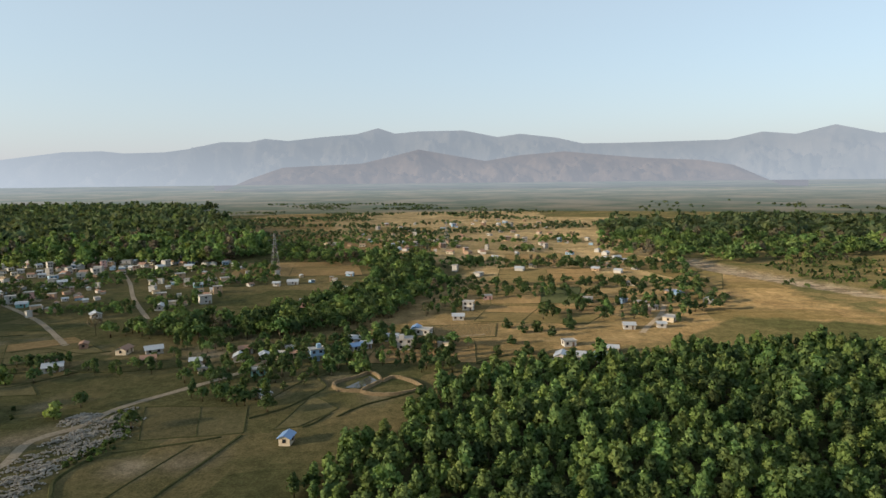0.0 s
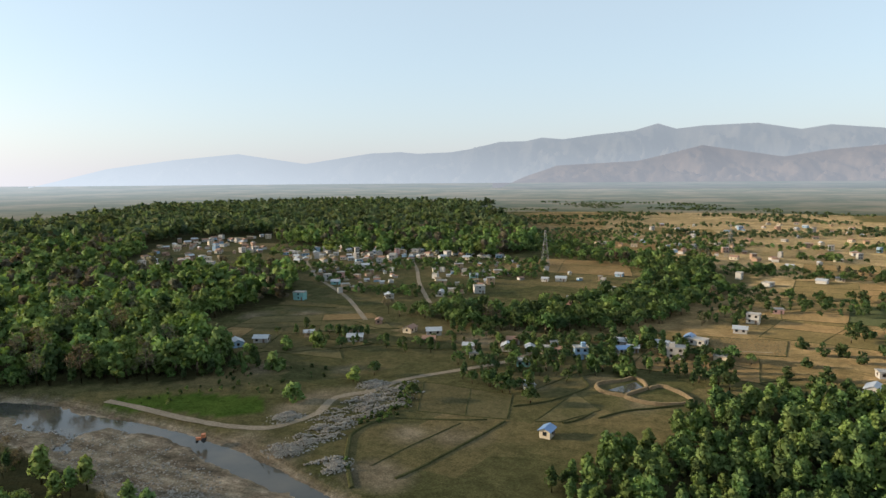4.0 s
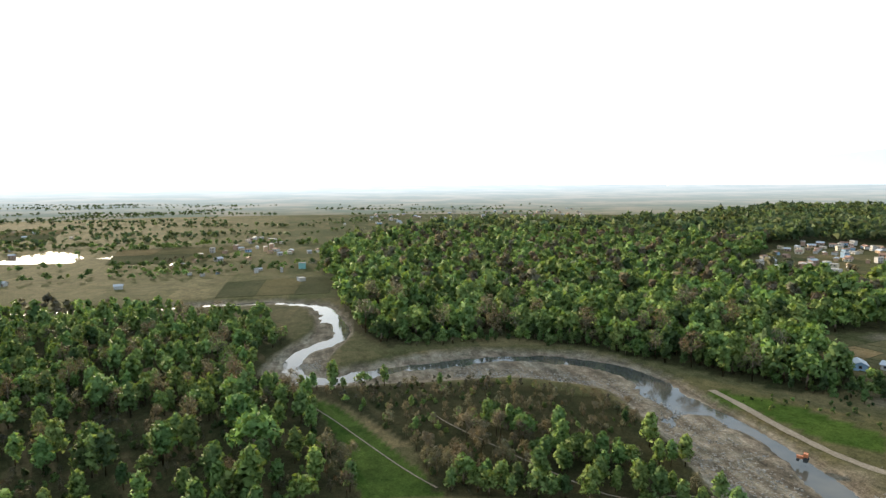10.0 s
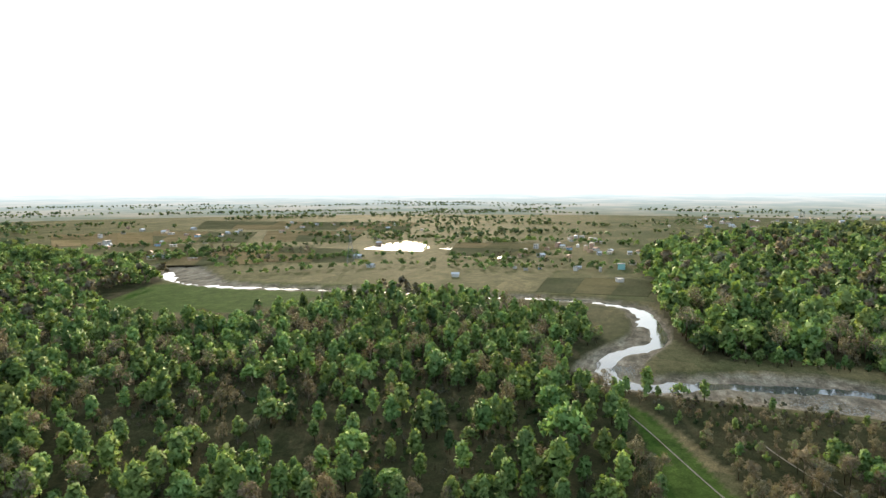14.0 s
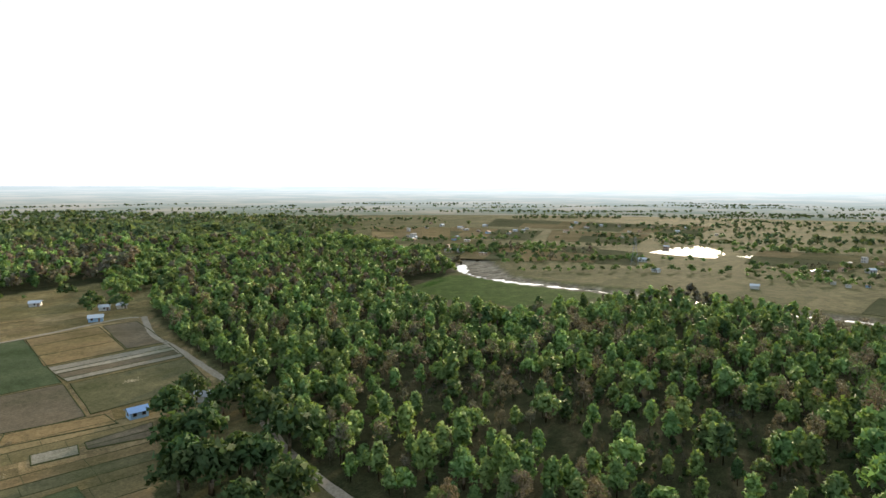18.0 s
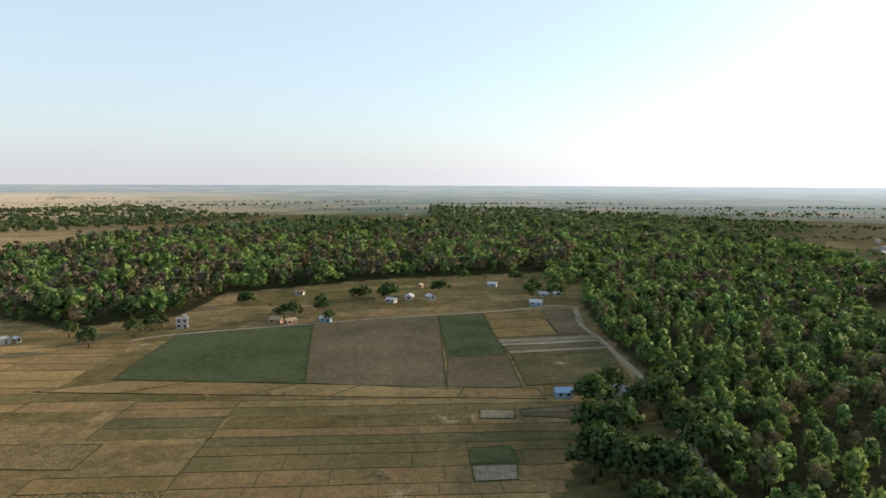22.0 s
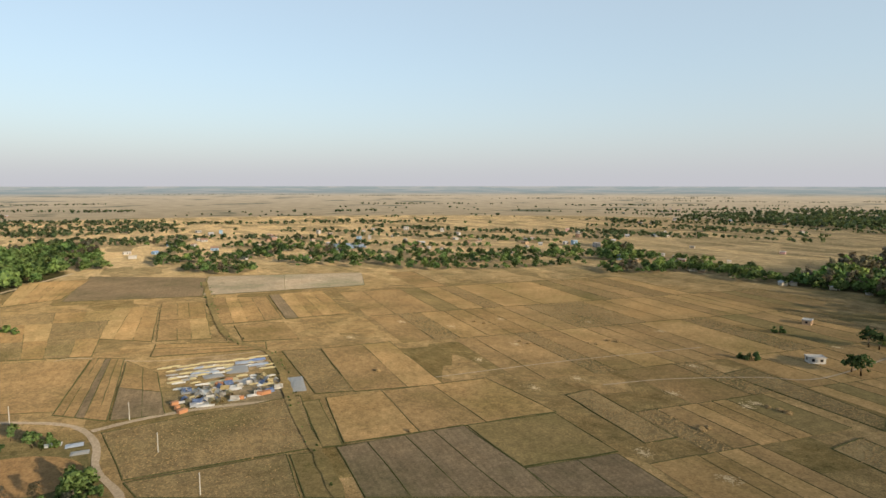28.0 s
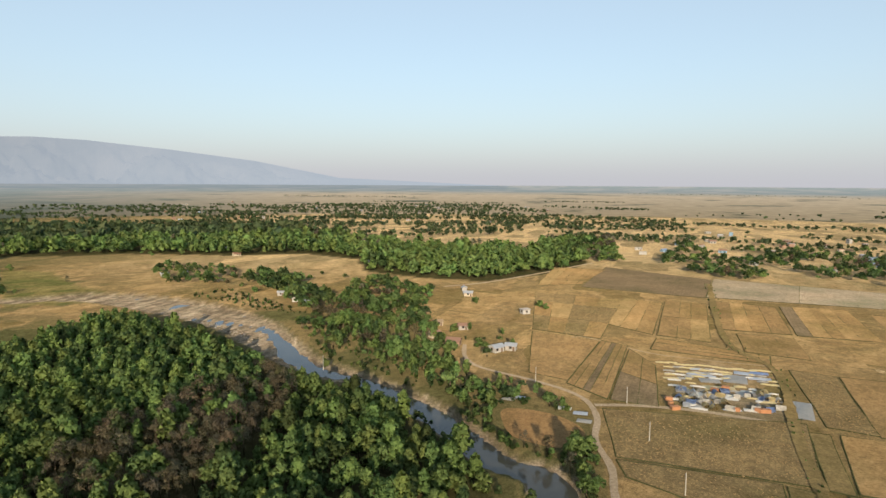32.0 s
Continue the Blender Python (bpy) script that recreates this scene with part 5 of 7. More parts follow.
# Long strips over the rest of the plain.
f_plain = field("wide plain of reaped rice plots in long strips")
UB = [66, 104, 142, 178, 222, 297, 366, 456, 545]
special_polys = [c for c, *_ in SPECIAL]
for u0, u1 in zip([-150] + UB, UB + [600]):
    v = -30.0
    while v > -430:
        w = frng.uniform(6.5, 11) if u0 < 170 else frng.uniform(10, 18) if u0 < 300 else frng.uniform(14, 24)
        if frng.random() < 0.2:
            w *= 1.7
        skew = (-30 - v) * 0.03
        e0, e1 = u0 - skew, u1 - skew
        if u0 == -150:                       # the long strips by the orchard end at its edge
            e0 = float(np.interp(v - 10, [-240, -228, -210, -180, -165, -149, -80], [-90, -84, -58, -52, -44, -34, 4]))
        q = [(uu * UX - vv * UY, uu * UY + vv * UX) for uu, vv in ((e0, v - w), (e1, v - w), (e1, v), (e0, v))]
        v -= w
        pts = np.array(q + [tuple(np.mean(q, 0))])
        ok = u0 == -150 and v > -236 or inside(pts[:, 0], pts[:, 1], DRY[3]).all()
        for poly in special_polys:
            ok = ok and not inside(pts[:, 0], pts[:, 1], poly).any()
        for outline, *_ in FORESTS:
            ok = ok and not inside(pts[:, 0], pts[:, 1], outline).any()
        if not ok:
            continue
        south = pts[4][1] < -150 and pts[4][0] < 60
        pool = ["dim", "brown", "olive", "brown", "dim", "gold"] if south else ["tan", "tan", "brown", "tan", "tan", "brown", "heap"] if frng.random() < 0.95 else ["dim"]
        plot(ccw(q), pool[int(frng.integers(len(pool)))], f_plain)
        bund(q[0], q[1], f_plain, 0.17, 0.17)
        bund(q[1], q[2], f_plain, 0.17, 0.17)
        if u0 == -150:                       # low cross ridges
            for k in range(1, int((e1 - e0) / 17)):
                f0 = k * 17 / (e1 - e0) + frng.normal() * 0.01
                bund(np.array(q[0]) * (1 - f0) + np.array(q[1]) * f0, np.array(q[3]) * (1 - f0) + np.array(q[2]) * f0, f_plain, 0.12, 0.13)

# Grazed plots by the hut, and the tan plots among the far houses.
f_graze = field("grazed olive plots with dark earth bunds")
GRAZE = []
GRAZE.append(([(-96, 187), (-65, 192), (-71, 216), (-108, 216)], 2, 1, ["olive"]))
GRAZE.append(([(-56, 194), (-48, 197), (-38, 213), (-50, 227)], 1, 1, ["olive"]))
GRAZE.append(([(-36, 267), (14, 267), (15, 305), (-30, 320)], 1, 2, ["brown", "brown"]))
GRAZE.append(([(-65, 224), (-53, 256), (-60, 263), (-75, 252)], 1, 1, ["olive"]))
GRAZE.append(([(-4, 307), (26, 312), (29, 343), (-7, 337)], 1, 1, ["heap"]))
GRAZE.append(([(17, 348), (79, 338), (108, 384), (29, 391)], 2, 2, ["brown", "dim"]))
GRAZE.append(([(30, 396), (86, 397), (102, 457), (34, 458)], 2, 2, ["brown", "dim", "green"]))
GRAZE.append(([(39, 465), (121, 471), (133, 554), (50, 552)], 2, 3, ["brown", "dim"]))
GRAZE.append(([(160, 592), (200, 441), (231, 511), (189, 679)], 3, 2, ["dim", "brown"]))
GRAZE.append(([(56, 567), (114, 575), (127, 671), (66, 663)], 2, 2, ["brown", "dim"]))
GRAZE.append(([(-186, 526), (-69, 525), (-87, 620), (-199, 614)], 2, 2, ["brown", "brown"]))
GRAZE.append(([(-135, 720), (-4, 724), (-19, 838), (-139, 825)], 2, 2, ["dim", "brown"]))
GRAZE.append(([(-124, 946), (-5, 957), (-25, 1071), (-120, 1063)], 2, 2, ["dim", "brown"]))
GRAZE.append(([(-243, 235), (-163, 291), (-195, 321), (-254, 284)], 2, 3, ["olive", "olive", "brown"]))
GRAZE.append(([(-236, 220), (-202, 230), (-217, 266), (-249, 258)], 2, 2, ["olive", "brown"]))
GRAZE.append(([(-187, 228), (-156, 230), (-168, 245), (-186, 242)], 1, 1, ["olive"]))
GRAZE.append(([(-503, -515), (-536, -444), (-681, -547), (-664, -645)], 3, 2, ["dim", "olive", "brown"]))
GRAZE.append(([(-547, -377), (-574, -271), (-687, -316), (-695, -463)], 3, 2, ["olive", "brown", "olive"]))
GRAZE.append(([(-691, -654), (-731, -503), (-891, -592), (-862, -773)], 4, 2, ["olive", "brown", "olive"]))
GRAZE.append(([(-749, -490), (-770, -363), (-952, -428), (-925, -594)], 3, 2, ["brown", "olive"]))
GRAZE.append(([(-665, -199), (-663, -115), (-834, -68), (-808, -225)], 3, 2, ["dim", "olive", "brown"]))
GRAZE.append(([(-454, -66), (-456, 12), (-541, 24), (-525, -67)], 3, 1, ["dim", "olive"]))
GRAZE.append(([(-926, -742), (-986, -363), (-1202, -418), (-1132, -879)], 6, 2, ["olive", "brown", "olive"]))
GRAZE.append(([(-613, -711), (-671, -604), (-843, -759), (-759, -881)], 3, 2, ["tan", "brown"]))
GRAZE.append(([(-465, -938), (-545, -875), (-671, -1076), (-572, -1153)], 2, 2, ["tan", "gold"]))
GRAZE.append(([(-499, -441), (-535, -354), (-664, -417), (-605, -506)], 3, 2, ["tan", "brown", "olive"]))
for corners, nu, nv, styles in GRAZE:
    PLOT_Z[0] += 0.006
    block(corners, nu, nv, styles, f_graze)


# Reaped straw lying in small heaps.
hv, hf = [], []
base = np.array([(math.cos(k * 1.2566), math.sin(k * 1.2566), 0) for k in range(5)] + [(0, 0, 1)])
for (c, r) in HEAPS:
    o = len(hv) * 6
    hv.append(base * (r * frng.uniform(0.7, 1.5), r, r * 0.75) @ np.array([[0.8, 0.6, 0], [-0.6, 0.8, 0], [0, 0, 1]]) + (c[0], c[1], 0.05))
    hf += [(o + k, o + (k + 1) % 5, o + 5) for k in range(5)]
tagged(new("straw_heaps", mesh_np("straw_heaps", np.concatenate(hv), hf, [M_STRAW])), "rows of small reaped straw heaps", "straw", kind="stuff")

# Larger hay stacks and spilled straw.
def hay_stack(x, y, r, seed):
    rng = np.random.default_rng(seed)
    bm = bmesh.new()
    bmesh.ops.create_icosphere(bm, subdivisions=3, radius=1.0)
    for vtx in bm.verts:
        p = vtx.co
        k = 1 + 0.28 * noise.noise(p * 2.1 + Vector((seed, 0, 0))) + 0.12 * noise.noise(p * 6)
        vtx.co = Vector((p.x * r * k, p.y * r * 0.8 * k, max(-0.05, p.z * r * 0.75 * k)))
    me = bpy.data.meshes.new("straw_mound")
    bm.to_mesh(me)
    bm.free()
    me.materials.append(M_STRAW)
    ob = tagged(new("straw_mound", me), "rounded golden heap of straw on a reaped field", "hay stack", "hay stacks")
    ob.location = (x, y, 0.05)


for k, ((x, y), r) in enumerate(zip([(246, -89), (139, -162), (139, -165), (139, -201), (136, -201), (143, -200), (240, -203), (244, -201), (306, -176), (312, -173), (256, -173), (262, -172), (239, -216), (243, -213), (782, -541), (179, -76)],
                                     [1.6, 1.7, 1.4, 1.5, 1.6, 1.3, 1.4, 1.2, 1.5, 1.3, 1.3, 1.2, 1.5, 1.4, 2, 1.3])):
    hay_stack(x, y, r, k)
for k, ((x, y), r) in enumerate(zip([(-9, -165), (-11, -163), (52, -237), (29, -237), (23, -236), (-45, -223), (-35, -202)], [1.7, 1.5, 1.3, 1.2, 1.2, 1.3, 1.0])):
    hay_stack(x, y, r, k + 40)

M_SPILL = earthy("straw_spill", (0.30, 0.235, 0.135), (0.42, 0.34, 0.215), 0.5, 2.5)
def spill(x, y, r, seed):
    """Thin scatter of threshed straw on the ground."""
    rng = np.random.default_rng(seed)
    v, f = [], []
    for i in range(170):
        a, d = rng.uniform(0, 6.28), r * abs(rng.normal()) * 0.55
        px_, py_, s, t = d * math.cos(a) * 1.5, d * math.sin(a), rng.uniform(0.08, 0.32), rng.uniform(0, 6.28)
        o = len(v)
        v += [(px_ + s * math.cos(t + k * 1.57) * (1.6 if k % 2 else 0.8), py_ + s * math.sin(t + k * 1.57), 0.10 + 0.05 * rng.random()) for k in range(4)]
        f.append((o, o + 1, o + 2, o + 3))
    ob = tagged(new("straw_litter", mesh_np("straw_litter", v, f, [M_SPILL])), "thin pale scatter of threshed straw on stubble", "straw", "straw litter")
    ob.location = (x, y, 0.02)


for k, (x, y) in enumerate([(203, -76), (200, -160), (195, -108), (198, -137), (134, -132), (111, -141), (192, -217), (169, -181), (308, -97), (331, -135), (242, -137), (312, -191), (258, -167), (308, -156), (247, -253), (283, -233), (147, -194), (148, -200), (184, -306), (371, -88), (-33, -203), (-35, -200), (-13, -153), (-95, -260), (143, -311), (98, -320)]):
    spill(x, y, 2.6, k)

# ------------------------------------------------------------------ houses
WALLS = [painted("wall_white", (0.42, 0.405, 0.375)), painted("wall_cream", (0.50, 0.43, 0.32)), painted("wall_teal", (0.20, 0.40, 0.39)),
         painted("wall_concrete", (0.36, 0.34, 0.31)), painted("wall_ochre", (0.40, 0.27, 0.16)), painted("wall_pink", (0.52, 0.31, 0.28)),
         painted("wall_blue", (0.22, 0.34, 0.46)), painted("wall_brick", (0.30, 0.19, 0.13))]
M_ROOFS = [painted("roof_concrete", (0.33, 0.315, 0.29), 0.9), painted("roof_tin", (0.38, 0.40, 0.42), 0.5, 0.2), painted("roof_blue_tin", (0.15, 0.25, 0.42), 0.45, 0.1),
           painted("roof_rust", (0.26, 0.15, 0.10), 0.8), painted("roof_thatch", (0.27, 0.20, 0.12), 0.95)]
M_GLASS, _nt, _b = nodes_of("window_glass")
_b.inputs["Base Color"].default_value, _b.inputs["Roughness"].default_value = (0.02, 0.025, 0.03, 1), 0.15
M_FRAME = painted("window_frame", (0.16, 0.10, 0.06), 0.6)
M_DOOR = painted("door_paint", (0.14, 0.09, 0.06), 0.6)
WALL_WORDS = ["white-painted", "cream-plastered", "turquoise-painted", "bare concrete", "ochre-painted", "pink-painted", "blue-painted", "brick-walled"]
ROOF_WORDS = ["a flat concrete roof", "a grey tin roof", "a blue tin roof", "a rusty tin roof", "a thatched roof"]


def box(bm, x0, y0, z0, x1, y1, z1):
    m = Matrix.Translation(((x0 + x1) / 2, (y0 + y1) / 2, (z0 + z1) / 2)) @ Matrix.Diagonal((x1 - x0, y1 - y0, z1 - z0, 1))
    bmesh.ops.create_cube(bm, size=1.0, matrix=m)


HOUSE_MESH = {}


def shared(name, key, make, material, parent, label=""):
    """A part whose mesh is made once for each key."""
    if key not in HOUSE_MESH:
        bm = bmesh.new()
        make(bm)
        me = bpy.data.meshes.new(name)
        bm.to_mesh(me)
        bm.free()
        me.materials.append(material)
        HOUSE_MESH[key] = me
    ob = new(name, HOUSE_MESH[key])
    ob.parent = parent
    if label:
        ob["label"] = label
    return ob


def house(x, y, w, storeys, wall, roof, yaw, near):
    """A village house: walls, roof, doors and windows."""
    w = round(min(w, 8.0) * 2) / 2
    d, hs = round(w * 0.75 * 2) / 2, 2.6
    h = hs * storeys
    thing = tagged(new("house"), f"{('small', 'two-storey', 'three-storey')[storeys - 1]} {WALL_WORDS[wall]} village house with {ROOF_WORDS[roof]}", "house", "village houses")
    thing.matrix_world = pose(x, y, 0, 0, 0, yaw)

    e, r = 0.55, d * 0.24

    def walls(bm):
        box(bm, -w / 2, -d / 2, -0.3, w / 2, d / 2, h)
        if roof:                          # gable ends rise into the roof
            top = [f for f in bm.faces if f.normal.z > 0.9][0]
            cut = [q for q in top.edges if abs(q.verts[0].co.x - q.verts[1].co.x) < 0.01]
            res = bmesh.ops.subdivide_edges(bm, edges=cut, cuts=1)
            mids = [q for q in res["geom_inner"] if isinstance(q, bmesh.types.BMVert)]
            bmesh.ops.connect_verts(bm, verts=mids)
            for q in mids:
                q.co.z = h + r - 0.02
    shared("wall", ("w", w, storeys, wall, roof == 0), walls, WALLS[wall], thing)

    def flat_roof(bm):
        box(bm, -w / 2 - 0.3, -d / 2 - 0.3, h, w / 2 + 0.3, d / 2 + 0.3, h + 0.5)
        top = [f for f in bm.faces if f.normal.z > 0.9]
        bmesh.ops.inset_region(bm, faces=top, thickness=0.16)
        bmesh.ops.translate(bm, verts=list(top[0].verts), vec=(0, 0, -0.34))

    def gable(bm):
        prof = [(-(d / 2 + e), h - 0.14 - 0.24 * e), (0, h + r), (d / 2 + e, h - 0.14 - 0.24 * e)]
        rows = [[bm.verts.new((sx * (w / 2 + e), py, pz + dz)) for py, pz in prof] for sx in (-1, 1) for dz in (0, 0.1)]
        lo0, up0, lo1, up1 = rows
        for k in range(2):
            bm.faces.new((up0[k], up0[k + 1], up1[k + 1], up1[k]))
            bm.faces.new((lo0[k], lo1[k], lo1[k + 1], lo0[k + 1]))
            bm.faces.new((lo0[k], lo0[k + 1], up0[k + 1], up0[k]))
            bm.faces.new((lo1[k], up1[k], up1[k + 1], lo1[k + 1]))
        bm.faces.new((lo0[0], up0[0], up1[0], lo1[0]))
        bm.faces.new((lo0[2], lo1[2], up1[2], up0[2]))
        bmesh.ops.recalc_face_normals(bm, faces=bm.faces)
    shared("roof", ("r", w, storeys, roof), flat_roof if roof == 0 else gable, M_ROOFS[roof], thing)
    if storeys > 1 and roof == 0 and near:      # balcony along the front
        for s in range(1, storeys):
            shared("balcony", ("bs", w, s), lambda bm: box(bm, -w / 2 - 0.05, -d / 2 - 1.1, s * hs - 0.15, w / 2 + 0.05, -d / 2 - 0.004, s * hs), M_ROOFS[0], thing)
            shared("railing", ("br", w, s, wall), lambda bm: box(bm, -w / 2 - 0.02, -d / 2 - 1.08, s * hs, w / 2 + 0.02, -d / 2 - 0.98, s * hs + 0.8), WALLS[wall], thing)
        for px_ in (-w / 2 + 0.1, w / 2 - 0.35):
            shared("post", ("bp", w, storeys, px_ > 0), lambda bm: box(bm, px_, -d / 2 - 0.95, 0, px_ + 0.22, -d / 2 - 0.73, hs - 0.15), WALLS[wall], thing)
    if roof == 0 and near and storeys > 1 and int(w * 2) % 3 == 0:
        shared("stair_head", ("sh", w, storeys, wall), lambda bm: box(bm, w * 0.05, -d * 0.1, h + 0.2, w * 0.36, d * 0.36, h + 2.0), WALLS[wall], thing)

    def pane(bm):
        box(bm, -0.55, -0.02, -0.55, 0.55, 0.02, 0.55)

    def wframe(bm):
        for a in ((-0.66, -0.04, 0.55, 0.66, 0.05, 0.66), (-0.66, -0.04, -0.66, 0.66, 0.05, -0.55), (-0.66, -0.04, -0.55, -0.55, 0.05, 0.55), (0.55, -0.04, -0.55, 0.66, 0.05, 0.55)):
            box(bm, *a)
    n = max(1, int(w / 3)) if near else 1
    for s in range(storeys):
        for k in range(n):
            for side in ((-1, 1) if near else (-1,)):
                cx = (k + 0.5) / n * w - w / 2
                if s == 0 and k == n // 2 and side == -1 and n > 1:
                    continue
                win = shared("window", "pane", pane, M_GLASS, thing)
                win.matrix_local = pose(cx, side * (d / 2 + 0.025), s * hs + 1.6)
                if near:
                    shared("frame", "frame", wframe, M_FRAME, win)
        if near:
            for side in (-1, 1):
                win = shared("window", "pane", pane, M_GLASS, thing)
                win.matrix_local = pose(side * (w / 2 + 0.025), 0, s * hs + 1.6, 0, 0, 90)
                shared("frame", "frame", wframe, M_FRAME, win)

    def door(bm):
        box(bm, -0.5, -0.05, 0, 0.5, 0.03, 2.05)
    cx = (n // 2 + 0.5) / n * w - w / 2 if n > 1 else w * 0.3
    dr = shared("door", "door", door, M_DOOR, thing)
    dr.matrix_local = pose(cx, -d / 2 - 0.03, 0)
    return thing


hrng = np.random.default_rng(5)
TAKEN, FAR_HOUSES = [], []


def put_house(x, y, w, storeys, wall, roof, near=None):
    r = math.hypot(x, y)
    if r > R_NEAR:
        FAR_HOUSES.append((x, y, w, storeys, wall, roof))
        return
    TAKEN.append((x, y, w))
    w *= 0.86 if near is not None or r < 330 else 0.74
    yaw = math.degrees(math.atan2(y, x)) - 90 + (hrng.choice([0, 0, 90, 180]) + hrng.normal() * 16)
    made_house = house(x, y, w, storeys, wall, roof, yaw, r < 430 if near is None else near)
    if near is not None:
        made_house.matrix_world = made_house.matrix_world @ Matrix.Scale(0.72, 4)


for h in [(-49, 184, 5.2, 1, 1, 2), (-78, 253, 7.0, 1, 2, 0), (-67, 224, 5.0, 1, 0, 1), (-102, 256, 6.0, 1, 1, 0), (-75, 277, 6.0, 1, 1, 0), (-58, 274, 7.0, 2, 6, 0), (-73, 288, 6.0, 1, 2, 0), (-68, 278, 5.0, 1, 4, 3), (-42, 290, 7.0, 1, 0, 2), (-38, 294, 6.0, 1, 3, 1), (-19, 291, 9.0, 2, 3, 0), (-11, 320, 11.0, 1, 0, 0), (-15, 325, 7.0, 1, 6, 2), (0, 295, 9.0, 1, 1, 0), (8, 353, 9.0, 1, 3, 1)]:
    put_house(*h)
for h in [(15, 380, 9.0, 2, 0, 0), (29, 414, 8.0, 1, 5, 0), (29, 518, 12.0, 1, 0, 0), (10, 547, 8.0, 2, 0, 0), (-90, 392, 7.0, 2, 5, 0), (-43, 446, 8.0, 1, 0, 0), (-58, 490, 9.0, 1, 5, 3), (-130, 477, 7.0, 1, 0, 1), (-119, 484, 12.0, 1, 0, 1), (-80, 524, 8.0, 1, 6, 1), (-74, 453, 7.0, 1, 1, 0), (-60, 443, 8.0, 1, 3, 1), (-173, 488, 8.0, 1, 4, 1), (-169, 452, 8.0, 1, 0, 1), (-188, 499, 8.0, 1, 0, 0)]:
    put_house(*h)
for h in [(94, 401, 11.0, 1, 0, 0), (115, 398, 9.0, 1, 6, 2), (124, 387, 10.0, 1, 4, 0), (128, 375, 7.0, 1, 0, 0), (120, 364, 7.0, 1, 7, 3), (141, 463, 8.0, 1, 1, 0), (127, 344, 12.0, 1, 1, 0), (157, 425, 14.0, 1, 4, 0), (160, 420, 8.0, 1, 6, 2), (99, 327, 8.0, 1, 0, 1), (117, 329, 6.0, 1, 0, 1), (170, 394, 9.0, 1, 3, 1), (60, 294, 7.0, 1, 0, 0), (52, 270, 9.0, 1, 0, 1), (60, 271, 8.0, 1, 0, 1)]:
    put_house(*h)
for h in [(70, 269, 10.0, 1, 3, 2), (48, 259, 7.0, 1, 0, 1), (78, 282, 6.0, 1, 1, 1), (175, 594, 9.0, 1, 1, 1), (169, 544, 8.0, 1, 0, 0), (133, 539, 9.0, 1, 4, 1), (149, 526, 9.0, 1, 0, 1), (160, 611, 9.0, 1, 0, 1), (67, 545, 10.0, 1, 0, 1), (81, 563, 9.0, 1, 1, 0), (52, 629, 9.0, 1, 0, 1), (-217, 229, 9.0, 1, 6, 1), (-211, 240, 8.0, 1, 3, 1), (-196, 259, 6.0, 1, 4, 1), (-169, 261, 9.0, 1, 3, 1)]:
    put_house(*h)
for h in [(-175, 270, 6.0, 1, 1, 3), (-177, 298, 6.0, 1, 7, 3), (-152, 288, 8.0, 1, 1, 3), (-133, 272, 7.0, 1, 4, 3), (-138, 288, 9.0, 1, 3, 1), (-110, 268, 6.0, 1, 3, 1), (-44, 304, 8.0, 1, 0, 1), (-27, 307, 8.0, 1, 0, 1), (-93, 274, 7.0, 1, 3, 1), (-94, 287, 7.0, 1, 3, 3), (-82, 276, 6.0, 1, 3, 1), (-264, 340, 10.0, 2, 2, 0), (-254, 380, 8.0, 2, 4, 0), (-248, 386, 9.0, 1, 4, 0), (-294, 415, 9.0, 2, 0, 0)]:
    put_house(*h)
for h in [(-291, 430, 8.0, 2, 5, 0), (-312, 489, 8.0, 2, 0, 0), (-297, 478, 9.0, 2, 0, 1), (-307, 520, 8.0, 2, 0, 0), (-322, 583, 6.0, 3, 5, 0), (-311, 606, 14.0, 2, 3, 0), (-386, 464, 9.0, 2, 3, 0), (-390, 534, 10.0, 2, 3, 0), (-278, 403, 9.0, 1, 2, 1), (-210, 368, 10.0, 1, 0, 1), (-181, 390, 12.0, 1, 0, 1), (-160, 410, 10.0, 2, 0, 0), (-165, 447, 8.0, 2, 4, 0), (-220, 513, 10.0, 2, 4, 0), (-190, 474, 9.0, 1, 2, 1)]:
    put_house(*h)
for h in [(-174, 488, 9.0, 2, 4, 0), (-194, 421, 8.0, 2, 4, 0), (-180, 404, 9.0, 1, 1, 0), (89, -356, 8.0, 2, 0, 0), (169, -332, 11.0, 1, 0, 0), (162, -334, 5.0, 1, 1, 1), (39, -361, 9.0, 1, 7, 4), (31, -357, 8.0, 1, 7, 4), (11, -360, 8.0, 1, 6, 1), (172, -271, 8.0, 1, 0, 0), (-31, -413, 8.0, 1, 3, 1), (-44, -423, 10.0, 1, 3, 1), (-59, -422, 9.0, 1, 0, 1), (-114, -468, 9.0, 1, 3, 1)]:
    put_house(*h)
for h in [(-125, -391, 10.0, 1, 6, 1), (-140, -421, 8.0, 1, 0, 1), (-150, -420, 8.0, 1, 1, 1), (-81, -218, 7.0, 1, 6, 2), (-104, -217, 8.0, 1, 0, 1), (32, -451, 8.0, 1, 3, 3), (-57, -469, 8.0, 1, 7, 4), (223, -342, 8.0, 1, 4, 0), (320, -457, 8.0, 1, 1, 1), (317, -465, 8.0, 1, 1, 0), (289, -473, 8.0, 1, 1, 1), (265, -475, 6.0, 1, 0, 1), (467, -664, 10.0, 1, 5, 0), (701, -966, 9.0, 1, 0, 0), (694, -1073, 9.0, 1, 0, 0)]:
    put_house(*h)
